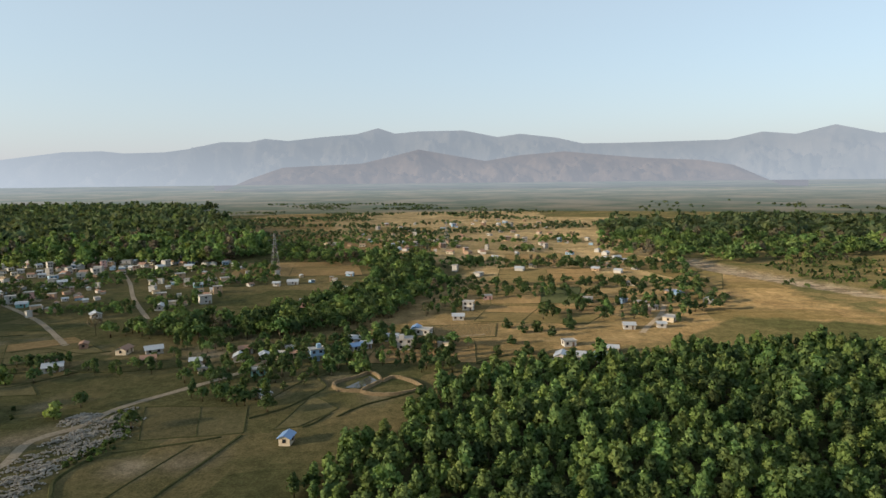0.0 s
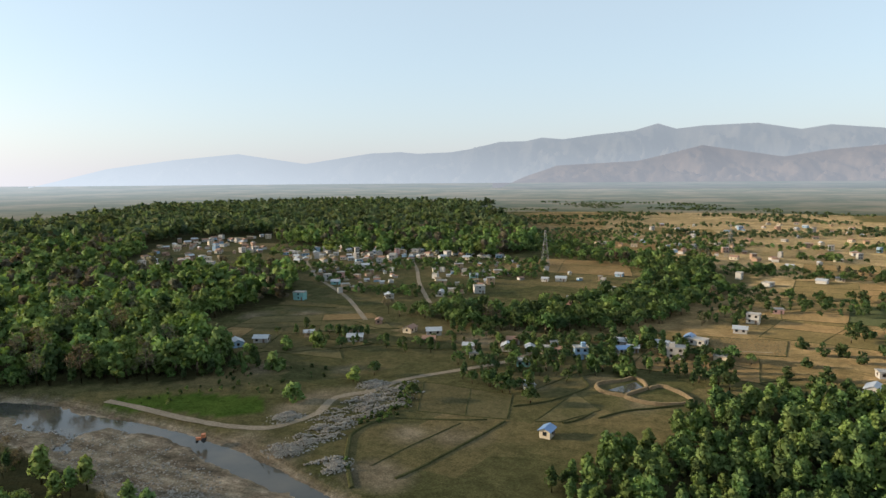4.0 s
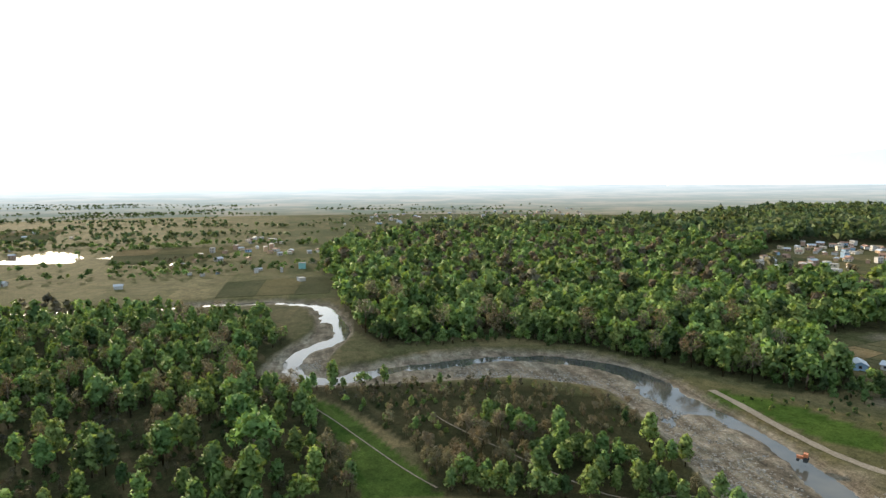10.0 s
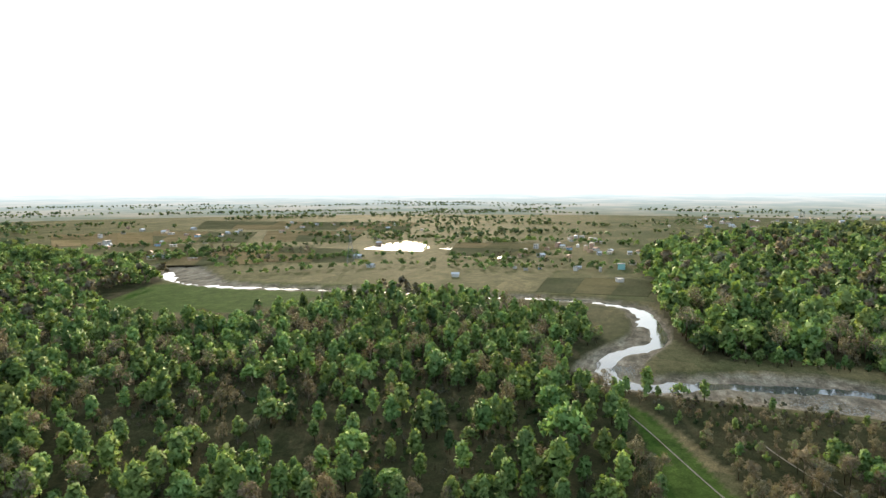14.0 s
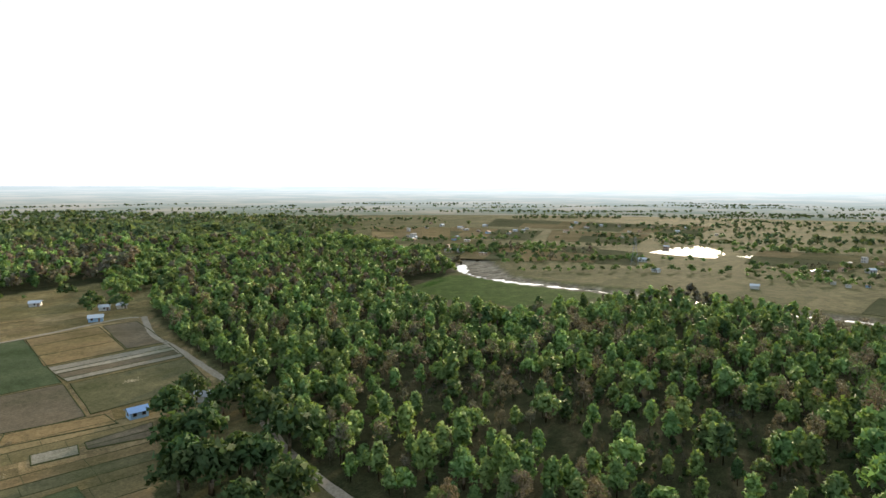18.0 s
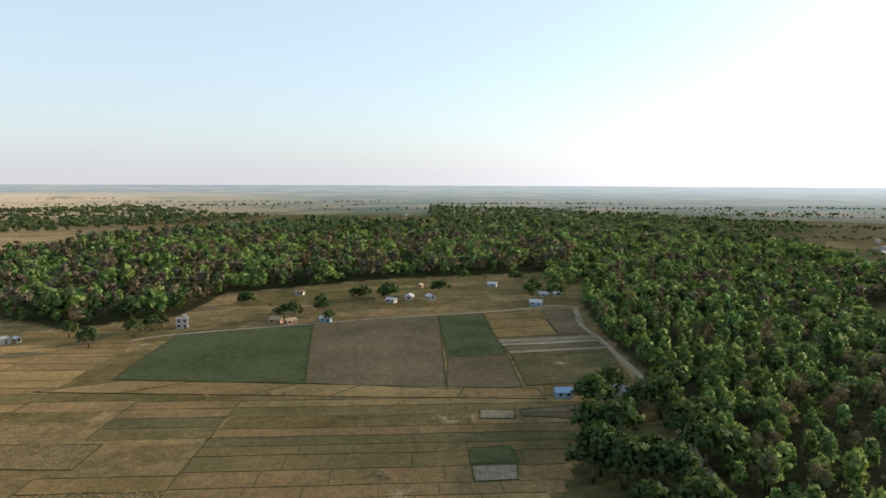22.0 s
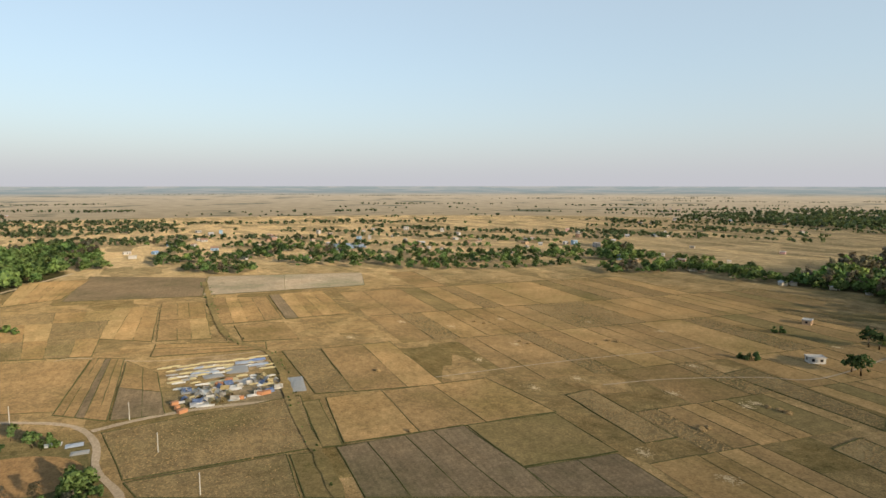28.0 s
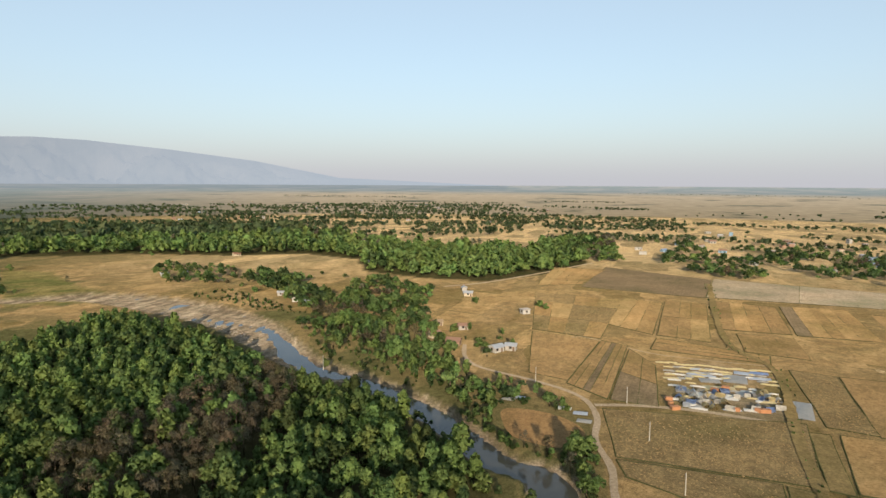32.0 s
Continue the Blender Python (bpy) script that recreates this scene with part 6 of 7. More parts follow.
for h in [(421, 122, 8.0, 1, 1, 1), (375, 72, 7.0, 1, 0, 0), (300, 105, 6.5, 1, 1, 3), (289, 91, 7.5, 1, 7, 3), (284, 68, 7.0, 1, 0, 1), (289, 62, 6.0, 1, 3, 1), (322, 96, 7.0, 1, 3, 3), (326, 112, 6.0, 1, 1, 4), (441, 131, 6.0, 1, 3, 1), (793, 14, 16.0, 1, 0, 0), (709, -215, 16.0, 1, 6, 0), (734, -210, 12.0, 1, 6, 0)]:
    put_house(*h)
for h in [(562, 267, 9.0, 1, 0, 1), (565, 426, 10.0, 1, 1, 3), (626, 485, 9.0, 1, 0, 1), (434, 382, 8.0, 1, 2, 1), (419, 389, 8.0, 1, 0, 1), (360, 225, 7.0, 1, 0, 1), (354, 212, 7.0, 1, 0, 1), (376, 247, 6.0, 1, 3, 1), (853, -653, 14.0, 2, 5, 0), (825, -655, 18.0, 1, 0, 0), (865, -627, 10.0, 1, 4, 0), (411, -458, 10.0, 1, 1, 0), (399, -456, 8.0, 1, 4, 0), (558, -620, 8.0, 1, 1, 0), (745, 8, 14.0, 1, 0, 0)]:
    put_house(*h)
for h in [(782, -15, 9.0, 1, 6, 2), (370, -461, 8.0, 1, 1, 1), (-519, -8, 9.0, 1, 0, 0), (-510, -144, 8.0, 1, 0, 1), (-545, -238, 9.0, 1, 0, 1), (-596, -8, 9.0, 2, 2, 0), (-543, -439, 18.0, 1, 4, 0), (-549, -478, 10.0, 1, 0, 1)]:
    put_house(*h)


# Villages: houses stand loosely in clusters.
VILLAGES = []  # outline, count
VILLAGES.append(([(-472, 570), (-280, 402), (-248, 363), (-235, 420), (-287, 523), (-266, 539), (-174, 370), (-147, 474), (-187, 601), (-313, 691), (-409, 659)], 185))
VILLAGES.append(([(-470, 380), (-666, 559), (-682, 662), (-612, 726), (-482, 562), (-438, 432)], 70))
VILLAGES.append(([(-139, 470), (-76, 479), (-69, 525), (-156, 548)], 5))
VILLAGES.append(([(-63, 672), (134, 649), (152, 464), (203, 825), (69, 848), (-75, 794)], 40))
VILLAGES.append(([(-162, 717), (149, 754), (186, 1265), (-110, 1163)], 48))
VILLAGES.append(([(-555, -139), (-577, 31), (-776, 27), (-942, -76), (-634, -134)], 40))
VILLAGES.append(([(-1117, 57), (-1273, 589), (-1782, 823), (-1485, 76)], 70))
VILLAGES.append(([(-539, -422), (-571, -234), (-986, -363), (-1079, -187), (-1164, -670), (-734, -677)], 22))
VILLAGES.append(([(778, -24), (645, -120), (589, -234), (559, -351), (515, -500), (725, -657), (1043, -415), (1004, -205), (1148, -46)], 62))
VILLAGES.append(([(977, 922), (1000, 535), (1163, 186), (2199, 311), (2388, 1029), (1894, 1781)], 34))
VILLAGES.append(([(679, -891), (308, -1206), (772, -2483), (1546, -2090)], 12))
VILLAGES.append(([(563, -482), (590, -545), (403, -514), (392, -485), (473, -459), (501, -428)], 14))
VILLAGES.append(([(981, -845), (668, -1245), (552, -1688), (1581, -2064), (1967, -1700)], 34))
VILLAGES.append(([(696, -644), (680, -719), (761, -795), (795, -718)], 5))
VILLAGES.append(([(-519, -544), (-514, -426), (-684, -526), (-941, -646), (-896, -935)], 26))
VILLAGES.append(([(-79, -1354), (-270, -1301), (-734, -1177), (-811, -1441), (-108, -1807)], 8))
for outline, n in VILLAGES:
    p = np.array(outline, float)
    lo, hi = p.min(0), p.max(0)
    made = tries = 0
    while made < n and tries < 4000:
        tries += 1
        x, y = hrng.uniform(lo, hi)
        if not inside(np.array([x]), np.array([y]), outline)[0] or any(math.hypot(x - a, y - b) < 8.0 for a, b, _ in TAKEN):
            continue
        far = math.hypot(x, y) > 800
        st = int(hrng.choice([1, 1, 1, 1, 1, 2]))
        spec = (x, y, float(hrng.uniform(4.6, 8.0)) * (1.1 if far else 1), st, int(hrng.choice([0, 0, 0, 1, 1, 3, 3, 3, 7, 7, 4, 6])), 0 if st > 1 else int(hrng.choice([0, 1, 1, 3, 3, 4])))
        if math.hypot(x, y) < 620:
            put_house(*spec, False)
        else:
            TAKEN.append((x, y, 9))
            FAR_HOUSES.append(spec)
        made += 1

fbm = bmesh.new()
for x, y, w, st, wall, roof in FAR_HOUSES:
    fx_, fy_, fz_, k = (float(v) for v in far_place(x, y))
    n0 = len(fbm.faces)
    m = pose(fx_, fy_, fz_, 0, 0, float(hrng.uniform(0, 180))) @ Matrix.Scale(k, 4)
    h = 2.9 * st
    bmesh.ops.create_cube(fbm, size=1.0, matrix=m @ Matrix.Translation((0, 0, h / 2)) @ Matrix.Diagonal((w, w * 0.75, h, 1)))
    fbm.faces.ensure_lookup_table()
    for f in fbm.faces[n0:]:
        f.material_index = wall
    n1 = len(fbm.faces)
    vs = [fbm.verts.new(m @ Vector(c)) for c in ((-w * 0.55, -w * 0.45, h), (w * 0.55, -w * 0.45, h), (w * 0.55, w * 0.45, h), (-w * 0.55, w * 0.45, h),
                                              (-w * 0.55, 0, h + (w * 0.2 if roof else 0.4)), (w * 0.55, 0, h + (w * 0.2 if roof else 0.4)))]
    for idx in ((0, 1, 5, 4), (2, 3, 4, 5), (1, 2, 5), (3, 0, 4), (0, 3, 2, 1)):
        fbm.faces.new([vs[i] for i in idx])
    fbm.faces.ensure_lookup_table()
    for f in fbm.faces[n1:]:
        f.material_index = 8 + roof
    for s in range(st):                     # dark openings
        for cx in (-0.25, 0.2):
            n2 = len(fbm.faces)
            bmesh.ops.create_cube(fbm, size=1.0, matrix=m @ Matrix.Translation((cx * w, 0, 2.9 * s + 1.4)) @ Matrix.Diagonal((1.1, w * 0.75 + 0.08, 1.3, 1)))
            fbm.faces.ensure_lookup_table()
            for f in fbm.faces[n2:]:
                f.material_index = 13
fme = bpy.data.meshes.new("distant_houses")
fbm.to_mesh(fme)
fbm.free()
for m_ in WALLS + M_ROOFS + [M_GLASS]:
    fme.materials.append(m_)
tagged(new("distant_houses", fme), "far village houses, pale specks among trees", "houses", kind="stuff")

# ------------------------------------------------------------------ camp of tarpaulins and huts among the fields
TARP_COL = [painted("tarp_blue", (0.16, 0.23, 0.40), 0.5), painted("tarp_white", (0.62, 0.585, 0.51), 0.6), painted("tarp_grey", (0.30, 0.285, 0.25), 0.6),
            painted("tarp_straw", (0.52, 0.42, 0.21), 0.8), painted("tarp_pale_blue", (0.36, 0.39, 0.43), 0.5)]
TARP_WORDS = ["blue", "white", "grey", "straw-yellow", "pale blue"]
M_CLAY = painted("clay_brick", (0.40, 0.19, 0.09), 0.9)
crng = np.random.default_rng(33)
CAMP = [np.array(p, float) for p in [(293, -5), (293, -52), (239, -47), (226, -8)]]


def camp_at(u, v):
    return CAMP[0] * (1 - u) * (1 - v) + CAMP[1] * u * (1 - v) + CAMP[2] * u * v + CAMP[3] * (1 - u) * v


CAMP_YAW = math.degrees(math.atan2(*(CAMP[1] - CAMP[0])[::-1]))


def tarp_sheet(x, y, lx, ly, col):
    """A tarpaulin spread over a low heap."""
    n, m = 7, 5
    seed = crng.uniform(0, 99)
    v = [((i / (n - 1) - 0.5) * lx, (j / (m - 1) - 0.5) * ly,
          0.12 + (0.35 + 0.3 * noise.noise((i * 0.9 + seed, j * 0.9, 0))) * math.sin(math.pi * i / (n - 1)) ** 0.5 * math.sin(math.pi * j / (m - 1)) ** 0.5) for j in range(m) for i in range(n)]
    f = [(j * n + i, j * n + i + 1, (j + 1) * n + i + 1, (j + 1) * n + i) for j in range(m - 1) for i in range(n - 1)]
    ob = tagged(new("tarpaulin", mesh_np("tarpaulin", v, f, [TARP_COL[col]])), f"{TARP_WORDS[col]} tarpaulin spread over a low heap", "tarpaulin", "camp tarpaulins")
    ob.matrix_world = pose(x, y, 0, 0, 0, CAMP_YAW + crng.normal() * 5)


def tarp_hut(x, y, w, col):
    """A low hut of poles with a tarpaulin over it."""
    d = w * 0.6
    hut = tagged(new("tarp_hut"), f"low makeshift hut under a {TARP_WORDS[col]} tarpaulin", "hut", "camp huts")
    hut.matrix_world = pose(x, y, 0, 0, 0, CAMP_YAW + crng.normal() * 12 + crng.choice([0, 90]))
    bm = bmesh.new()
    prof = [(-d * 0.75, 0.05), (-d * 0.5, 0.9), (0, 1.55), (d * 0.5, 0.9), (d * 0.75, 0.05)]
    rows = [[bm.verts.new((-w / 2 + w * k / 4, py, pz + 0.14 * noise.noise((k, py * 3 + x, 0)))) for py, pz in prof] for k in range(5)]
    for k in range(4):
        for q in range(4):
            bm.faces.new((rows[k][q], rows[k + 1][q], rows[k + 1][q + 1], rows[k][q + 1]))
    bmesh.ops.solidify(bm, geom=bm.faces[:], thickness=0.05)
    part("cover", bm, TARP_COL[col], hut)
    for sx in (-1, 1):
        bm = bmesh.new()
        box(bm, sx * w * 0.49 - 0.05, -0.05, 0, sx * w * 0.49 + 0.05, 0.05, 1.5)
        part("pole", bm, M_BARK, hut)


def clay_block(x, y, s):
    bm = bmesh.new()
    box(bm, -s, -s * 0.6, 0, s, s * 0.6, 1.3)
    bmesh.ops.bevel(bm, geom=bm.edges[:], offset=0.08, segments=1)
    for vtx in bm.verts:
        vtx.co += Vector((noise.noise(vtx.co * 2), noise.noise(vtx.co * 3 + Vector((5, 0, 0))), 0)) * 0.15
    me = bpy.data.meshes.new("clay_block")
    bm.to_mesh(me)
    bm.free()
    me.materials.append(M_CLAY)
    ob = tagged(new("clay_block", me), "rough orange block of stacked clay", "clay block", "camp clay blocks")
    ob.matrix_world = pose(x, y, 0.05, 0, 0, CAMP_YAW + crng.normal() * 20)


for k in range(12):                            # straw-yellow bales along the far edge
    tarp_sheet(*camp_at((k + 0.5) / 12, 0.03 + crng.normal() * 0.01), 6.0 * crng.uniform(0.7, 1.2), 2.0, 3)
for u_, v_, n_, col_ in ((0.1, 0.12, 4, 3), (0.5, 0.14, 3, 3), (0.24, 0.13, 3, 3), (0.36, 0.12, 3, 4), (0.8, 0.16, 2, 1), (0.9, 0.3, 2, 3)):
    for k in range(n_):                        # rows of bales and folded sheets
        for q_ in range(2):
            tarp_sheet(*camp_at(u_ + q_ * 0.085 + crng.normal() * 0.012, v_ + k * 0.085 + crng.normal() * 0.012), 5.2 * crng.uniform(0.6, 1.3), 2.3 * crng.uniform(0.6, 1.3), col_ if crng.random() < 0.75 else int(crng.choice([1, 2])))
for u_, v_, lx, ly, col_ in ((0.66, 0.3, 9, 12, 2), (0.43, 0.38, 8, 6, 2), (0.75, 0.14, 8, 5, 4), (0.88, 0.1, 7, 4, 0), (0.87, 0.25, 9, 4, 4), (0.32, 0.68, 9, 8, 1), (0.34, 0.82, 6, 5, 0), (0.75, 0.64, 10, 7, 2), (0.56, 0.72, 6, 6, 1), (0.9, 0.72, 8, 6, 4), (0.18, 0.62, 6, 5, 2), (0.5, 0.54, 12, 6, 3)):
    tarp_sheet(*camp_at(u_, v_), lx, ly, col_)  # broad sheets laid flat
for k in range(46):                            # small heaps and folded sheets between them
    tarp_sheet(*camp_at(crng.uniform(0.05, 0.97), crng.uniform(0.1, 0.96)), crng.uniform(2.5, 6.5), crng.uniform(1.5, 3.2), int(crng.choice([3, 1, 2, 4, 1, 3])))
for k in range(44):
    x, y = camp_at(crng.uniform(0.12, 0.98), crng.uniform(0.58, 0.97))
    tarp_hut(x, y, crng.uniform(2.2, 3.8), int(crng.choice([1, 1, 2, 3, 4, 1, 3, 0])))
for u, v in ((0.04, 0.88), (0.07, 0.95), (0.03, 0.8), (0.6, 0.97), (0.78, 0.98), (0.84, 0.99), (0.55, 0.55), (0.45, 0.6)):
    clay_block(*camp_at(u, v), crng.uniform(0.9, 1.6))
tarp_sheet(244, -54, 6, 19, 2)
for x, y in [(208, 19), (215, 21), (218, 27), (221, 48), (224, 45)]:
    tarp_sheet(x, y, 5, 3.4, int(crng.choice([1, 2, 4])))

# ------------------------------------------------------------------ quarried stone, pond walls, poles
M_STONE = earthy("river_stone", (0.17, 0.155, 0.13), (0.38, 0.35, 0.3), 0.5, 3.0, 0.9, 0.05)
grng = np.random.default_rng(12)
ico = bmesh.new()
bmesh.ops.create_icosphere(ico, subdivisions=1, radius=1.0)
ICO_V = np.array([q.co[:] for q in ico.verts])
ICO_F = np.array([[q.index for q in f.verts] for f in ico.faces])
ico.free()


def stone_field(name, patches, n_per, size, label, zfun=0.0, mound=False):
    vs, fs, o = [], [], 0
    for outline in patches:
        p = np.array(outline, float)
        lo, hi = p.min(0), p.max(0)
        made = tries = 0
        while made < n_per and tries < n_per * 8:
            tries += 1
            x, y = grng.uniform(lo, hi)
            if not inside(np.array([x]), np.array([y]), outline)[0]:
                continue
            if mound and made % 26 and vs:            # most stones of a mound lie round its first one
                dx, dy = grng.normal(size=2) * (1.9, 0.8)
                x, y = mx_ + dx * 0.75 - dy * 0.66, my_ + dx * 0.66 + dy * 0.75
                lift = 0.9 * math.exp(-dx * dx / 5 - dy * dy)
            else:
                mx_, my_, lift = x, y, 0.6 if mound else 0.0
            s = size * grng.uniform(0.4, 1.3)
            v = ICO_V * (1 + grng.normal(size=ICO_V.shape) * 0.16) * (s * grng.uniform(0.8, 1.5), s, s * grng.uniform(0.5, 0.9))
            a = grng.uniform(0, 6.28)
            v = v @ np.array([[math.cos(a), -math.sin(a), 0], [math.sin(a), math.cos(a), 0], [0, 0, 1]])
            vs.append(v + (x, y, zfun + s * 0.2 + lift))
            fs.append(ICO_F + o)
            o += len(v)
            made += 1
    return tagged(new(name, mesh_np(name, np.concatenate(vs), np.concatenate(fs), [M_STONE])), label, "stones", kind="stuff")


HEAP_PATCHES = [[(-122, 152), (-121, 164), (-126, 176), (-123, 187), (-119, 198), (-118, 207), (-115, 215), (-110, 213), (-103, 199), (-103, 187), (-108, 174), (-109, 156), (-111, 148), (-115, 146)]] * 5
HEAP_PATCHES.append([(-138, 163), (-136, 167), (-132, 166), (-132, 160)])
HEAP_PATCHES.append([(-105, 139), (-103, 145), (-96, 141), (-93, 136), (-98, 136)])
HEAP_PATCHES.append([(-123, 145), (-118, 145), (-114, 144), (-114, 140), (-118, 139)])
HEAP_PATCHES.append([(-131, 202), (-127, 209), (-121, 209), (-123, 201)])
stone_field("stone_heaps", HEAP_PATCHES, 520, 0.34, "pale heaps of quarried river stones", 0.0, True)
BED_PATCHES = []
BED_PATCHES.append([(-167, 108), (-171, 124), (-150, 127), (-123, 116), (-121, 103), (-141, 106)])
BED_PATCHES.append([(-252, 42), (-239, 87), (-220, 114), (-230, 114), (-252, 76)])
BED_PATCHES.append([(-279, -8), (-291, 8), (-278, 17), (-263, 7)])
BED_PATCHES.append([(310, 285), (289, 219), (256, 177), (272, 206), (295, 259)])
BED_PATCHES.append([(-259, 53), (-256, 93), (-237, 118), (-204, 121), (-215, 112), (-240, 88), (-247, 60)])
BED_PATCHES.append([(-147, 111), (-123, 115), (-117, 114), (-123, 99)])
BED_PATCHES.append([(-202, 125), (-177, 138), (-140, 130), (-115, 118), (-123, 99), (-152, 110), (-181, 112)])
BED_PATCHES.append([(-198, 128), (-163, 132), (-127, 125), (-104, 110), (-111, 101), (-145, 105), (-188, 112)])
BED_PATCHES.append([(-267, 65), (-235, 122), (-200, 129), (-198, 117), (-223, 111), (-247, 60)])
stone_field("bed_stones", BED_PATCHES, 420, 0.3, "grey stones strewn over the river bed", -1.9)

M_EARTH = earthy("earth_wall", (0.17, 0.125, 0.07), (0.27, 0.205, 0.125), 0.2, 1.4, 0.95, 0.1)


def bank_wall(name, pts, width, height, label, material=None):
    """An earth wall that runs along the points."""
    a = np.array(smooth_line([(*p, 0) for p in pts], 1.5))[:, :2]
    t = np.gradient(a, axis=0)
    t /= np.linalg.norm(t, axis=1, keepdims=True) + 1e-9
    nrm = np.stack([-t[:, 1], t[:, 0]], 1)
    rows = []
    for i in range(len(a)):
        hh = height * (0.85 + 0.3 * grng.random())
        for off, z in ((width, -0.1), (width * 0.45, hh), (-width * 0.45, hh), (-width, -0.1)):
            rows.append((*(a[i] + nrm[i] * off), z))
    f = [(4 * i + j, 4 * i + j + 1, 4 * i + j + 5, 4 * i + j + 4) for i in range(len(a) - 1) for j in range(3)]
    f += [(0, 1, 2, 3), tuple(4 * (len(a) - 1) + k for k in (3, 2, 1, 0))]
    return tagged(new(name, mesh_np(name, rows, np.array(f)[:, ::-1], [material or M_EARTH])), label, "bank", kind="structure")


bank_wall("pond_bank", [(-32, 230), (-41, 232), (-44, 240), (-37, 247), (-31, 253), (-26, 243), (-32, 230), (-21, 226), (-9, 234), (-20, 247), (-25, 242)], 0.8, 1.1, "earth bank round two fish basins")
HEDGE_BANK = [(-87, 131), (-91, 136), (-98, 145), (-103, 154), (-106, 160), (-106, 167), (-104, 173), (-100, 178)]
bank_wall("field_bank", HEDGE_BANK, 0.8, 0.6, "broad overgrown bank at a field edge", M_BUND)
bank_wall("field_bank", [(-100, 178), (-93, 180), (-85, 183), (-77, 186), (-71, 189)], 0.5, 0.4, "dark grassy bank at a field edge", M_BUND)
bank_wall("field_bank", [(-79, 140), (-76, 148), (-73, 159), (-69, 174), (-65, 190)], 0.6, 0.45, "dark grassy bank at a field edge", M_BUND)
bank_wall("field_bank", [(-89, 144), (-86, 157), (-82, 170), (-78, 183)], 0.25, 0.22, "dark grassy bank at a field edge", M_BUND)
bank_wall("field_bank", [(-188, 198), (-196, 212), (-198, 225), (-187, 228), (-179, 236), (-169, 243), (-156, 260)], 0.45, 0.4, "dark grassy bank at a field edge", M_BUND)
bank_wall("field_bank", [(-193, 255), (-170, 260), (-142, 258), (-115, 264)], 0.45, 0.4, "dark grassy bank at a field edge", M_BUND)
bank_wall("field_bank", [(-291, 297), (-277, 305), (-265, 317), (-225, 325)], 0.45, 0.4, "dark grassy bank at a field edge", M_BUND)
bank_wall("field_bank", [(-208, 290), (-193, 297), (-173, 288), (-160, 291)], 0.45, 0.4, "dark grassy bank at a field edge", M_BUND)
bank_wall("field_bank", [(-67, 204), (-57, 214), (-50, 227), (-47, 237), (-52, 248), (-48, 253)], 0.5, 0.5, "dark grassy bank at a field edge", M_BUND)
bank_wall("field_bank", [(-37, 205), (-30, 215), (-21, 222), (-9, 231), (-3, 232)], 0.5, 0.5, "dark grassy bank at a field edge", M_BUND)
bank_wall("field_bank", [(-47, 196), (-43, 201), (-40, 209)], 0.5, 0.5, "dark grassy bank at a field edge", M_BUND)
bank_wall("field_bank", [(11, 253), (25, 261), (18, 264), (14, 267), (29, 278)], 0.5, 0.5, "dark grassy bank at a field edge", M_BUND)
for k, outline in enumerate([[(-39, 235), (-31, 249), (-27, 243), (-33, 234)], [(-695, -313), (-760, -316), (-812, -300), (-790, -268), (-736, -240), (-690, -236), (-687, -268)], [(-724, -226), (-747, -218), (-738, -196), (-716, -206)],
                             [(773, -211), (812, -233), (811, -273), (749, -259), (732, -217)]]):
    bm = bmesh.new()
    bm.faces.new([bm.verts.new((x, y, 0.16)) for x, y in ccw(outline)])
    me = bpy.data.meshes.new("pond")
    bm.to_mesh(me)
    bm.free()
    me.materials.append(M_WATER)
    tagged(new("pond", me), "still pond that mirrors the sky", "pond", kind="structure")

bm = bmesh.new()                                # dried-up clay pond with a soft rim
rim = [bm.verts.new((198.2 + -5.50 * ca + 15.00 * sa, 32.5 + -14.50 * ca + 0.50 * sa, 0.14)) for ca, sa in ((math.cos(k) * (1 + 0.12 * math.sin(3 * k)), math.sin(k) * (1 + 0.1 * math.sin(2 * k + 1))) for k in np.arange(0, 6.28, 0.2))]
bm.faces.new(rim)
inner = bmesh.ops.inset_region(bm, faces=bm.faces[:], thickness=1.2)
for f in bm.faces:
    if len(f.verts) > 4:
        for vtx in f.verts:
            vtx.co.z = 0.05
me = bpy.data.meshes.new("clay_pond")
bm.to_mesh(me)
bm.free()
me.materials.append(STYLES["ochre"])
tagged(new("clay_pond", me), "dried-up round pond of bare ochre clay", "pond", kind="structure")

M_POLE = painted("pole_concrete", (0.40, 0.38, 0.34), 0.85)
M_STEEL = painted("pylon_steel", (0.20, 0.205, 0.21), 0.6, 0.3)
for x, y in [(198, -2), (165, -11), (231, 6), (230, 131), (244, 42)]:
    bm = bmesh.new()
    bmesh.ops.create_cone(bm, segments=8, radius1=0.17, radius2=0.1, depth=6.4, cap_ends=True, matrix=Matrix.Translation((0, 0, 3.1)))
    pl = tagged(new("utility_pole"), "pale concrete utility pole with a short crossarm", "utility pole", "utility poles")
    pl.location = (x, y, 0)
    part("post", bm, M_POLE, pl)
    bm = bmesh.new()
    box(bm, -0.6, 0.1, 5.7, 0.6, 0.2, 5.82)
    part("crossarm", bm, M_STEEL, pl)


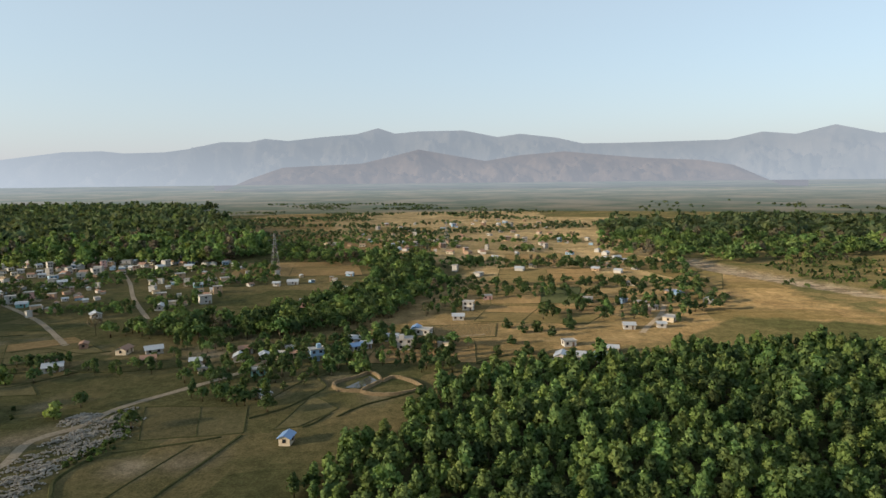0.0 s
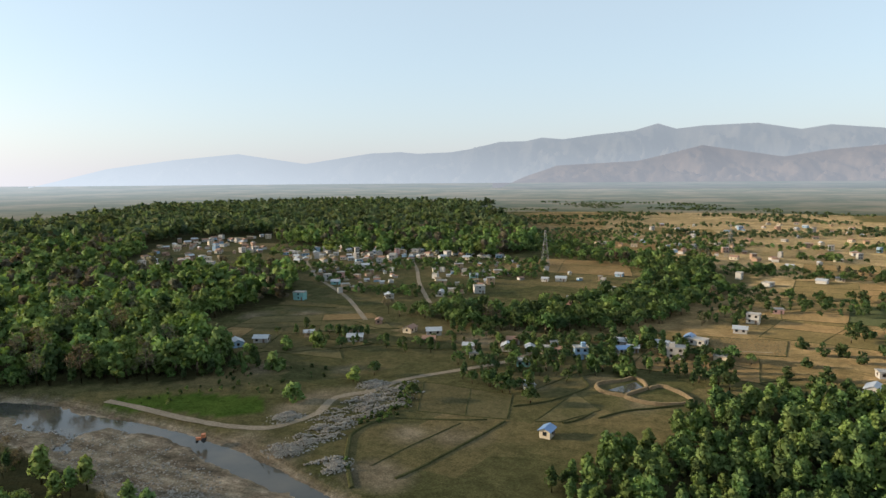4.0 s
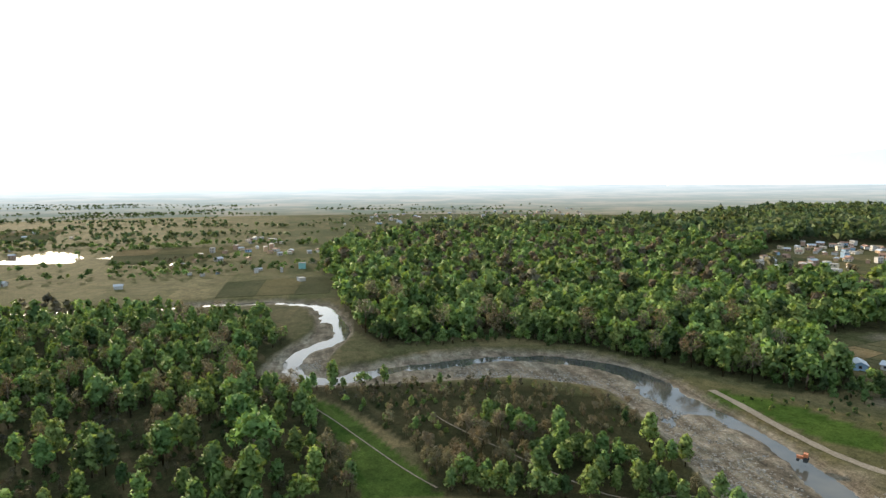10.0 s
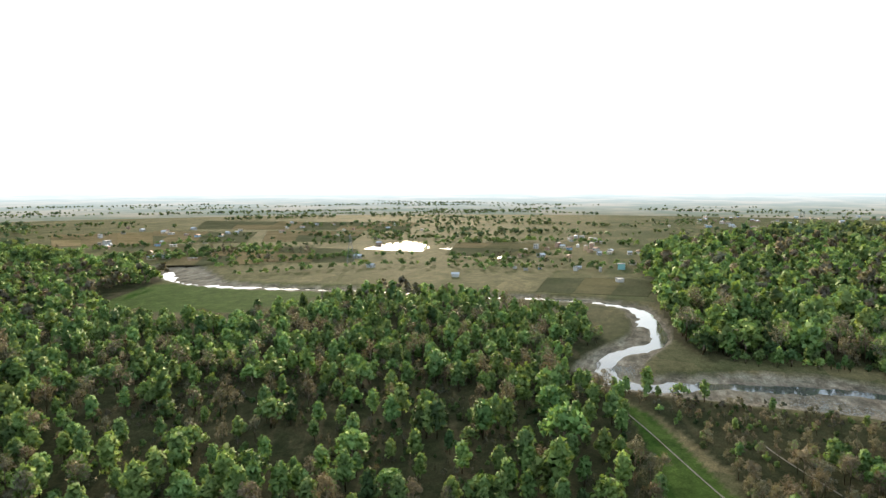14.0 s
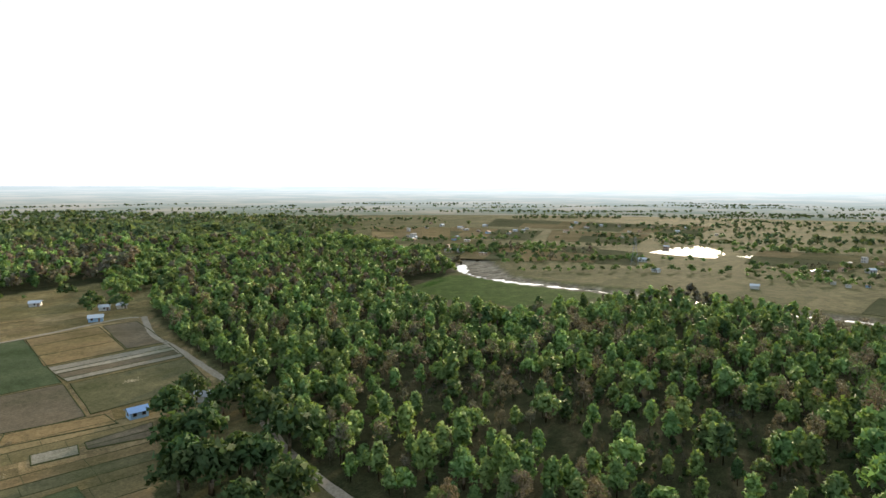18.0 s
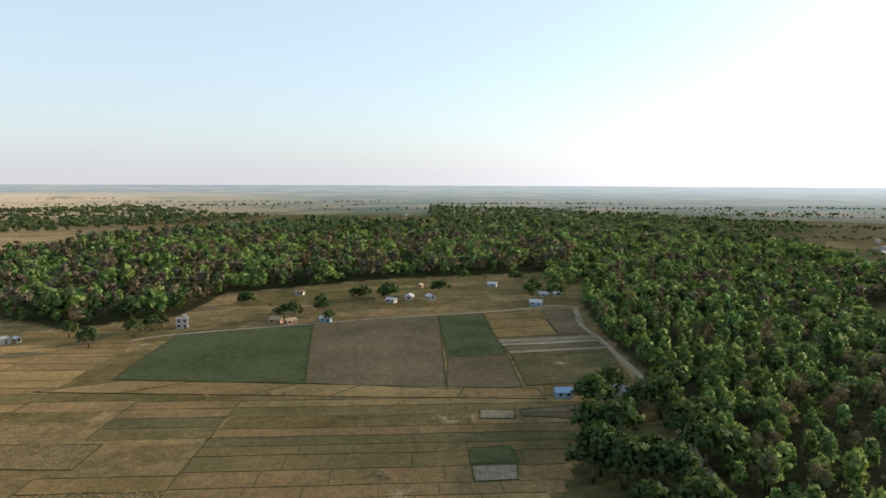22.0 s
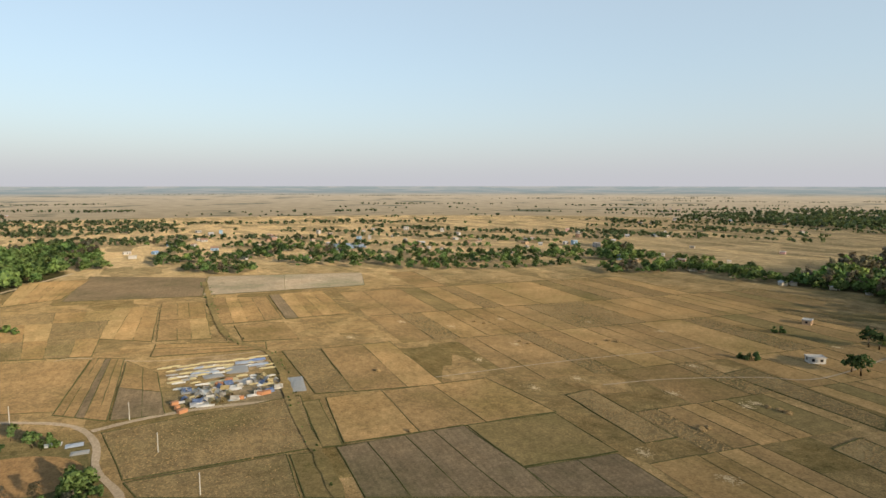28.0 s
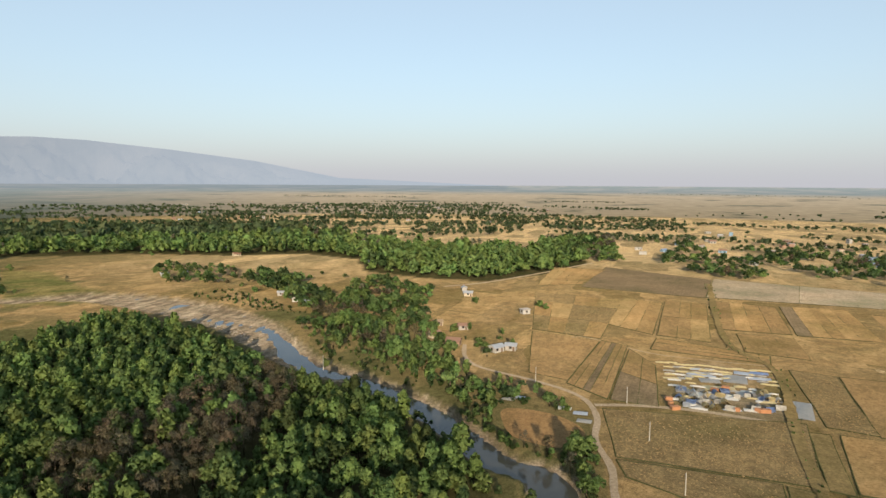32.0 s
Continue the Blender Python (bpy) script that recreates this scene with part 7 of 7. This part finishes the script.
def pylon(x, y, h, yaw):
    """A lattice power pylon: four legs, braces and three arms."""
    py = tagged(new("power_pylon"), "grey steel lattice power pylon", "pylon", "power pylons")
    py.matrix_world = pose(x, y, 0, 0, 0, yaw)

    def beam(name, p, q, r):
        v, f = tube(p, q, r, r, 4)
        o = new(name, mesh_np(name, v, f, [M_STEEL]))
        o.parent = py

    def wid(z):
        return 3.2 * (1 - z / h) ** 1.2 + 0.45
    levels = [0, h * 0.2, h * 0.38, h * 0.54, h * 0.68, h * 0.8, h * 0.9, h]
    for sx, sy_ in ((-1, -1), (1, -1), (1, 1), (-1, 1)):
        for z0, z1 in zip(levels, levels[1:]):
            beam("leg", (sx * wid(z0), sy_ * wid(z0), z0), (sx * wid(z1), sy_ * wid(z1), z1), 0.10)
    for z0, z1 in zip(levels, levels[1:]):
        for a, b in (((-1, -1), (1, -1)), ((1, -1), (1, 1)), ((1, 1), (-1, 1)), ((-1, 1), (-1, -1))):
            beam("brace", (a[0] * wid(z0), a[1] * wid(z0), z0), (b[0] * wid(z1), b[1] * wid(z1), z1), 0.045)
            beam("brace", (b[0] * wid(z0), b[1] * wid(z0), z0), (a[0] * wid(z1), a[1] * wid(z1), z1), 0.045)
    for z in (h * 0.7, h * 0.82, h * 0.94):
        for s in (-1, 1):
            beam("arm", (0, 0, z + 0.6), (s * 5.5, 0, z), 0.08)


for (x, y), h in zip([(-153, 560), (3, 696), (-566, -269), (-1227, 289), (-1329, 307)], (34, 34, 30, 30, 30)):
    pylon(x, y, h, 30)

# Tractor at the river's edge.
M_ORANGE = painted("tractor_paint", (0.42, 0.15, 0.06), 0.5)
M_TYRE = painted("tyre_rubber", (0.03, 0.03, 0.03), 0.9)
tr = tagged(new("tractor"), "small orange tractor at the river's edge", "tractor")
tr.matrix_world = pose(*[(-147, 138)][0], -0.6, 0, 0, 40)
bm = bmesh.new()
box(bm, -1.6, -0.45, 0.7, 1.2, 0.45, 1.5)
bmesh.ops.bevel(bm, geom=bm.edges[:], offset=0.1, segments=2)
part("body", bm, M_ORANGE, tr)
bm = bmesh.new()
box(bm, 0.1, -0.7, 1.5, 1.3, 0.7, 2.5)
bmesh.ops.bevel(bm, geom=bm.edges[:], offset=0.1, segments=2)
part("cab", bm, M_ORANGE, tr)
for x, y, r in ((-1.2, -0.7, 0.45), (-1.2, 0.7, 0.45), (0.8, -0.8, 0.75), (0.8, 0.8, 0.75)):
    bm = bmesh.new()
    bmesh.ops.create_cone(bm, segments=16, radius1=r, radius2=r, depth=0.35, cap_ends=True, matrix=Matrix.Translation((x, y, r)) @ Matrix.Rotation(math.pi / 2, 4, "X"))
    part("wheel", bm, M_TYRE, tr)

# Ditch with rough grass and shrubs through the fields.
DITCH = [(*p, 1.8) for p in [(538, -46), (395, -39), (333, -40), (300, -52), (275, -53), (239, -49), (207, -46), (180, -45), (148, -43)]]
tagged(ribbon("ditch", DITCH, 0.36, STYLES["dim"], 0.3, 9), "overgrown ditch between fields", "ditch", kind="structure")
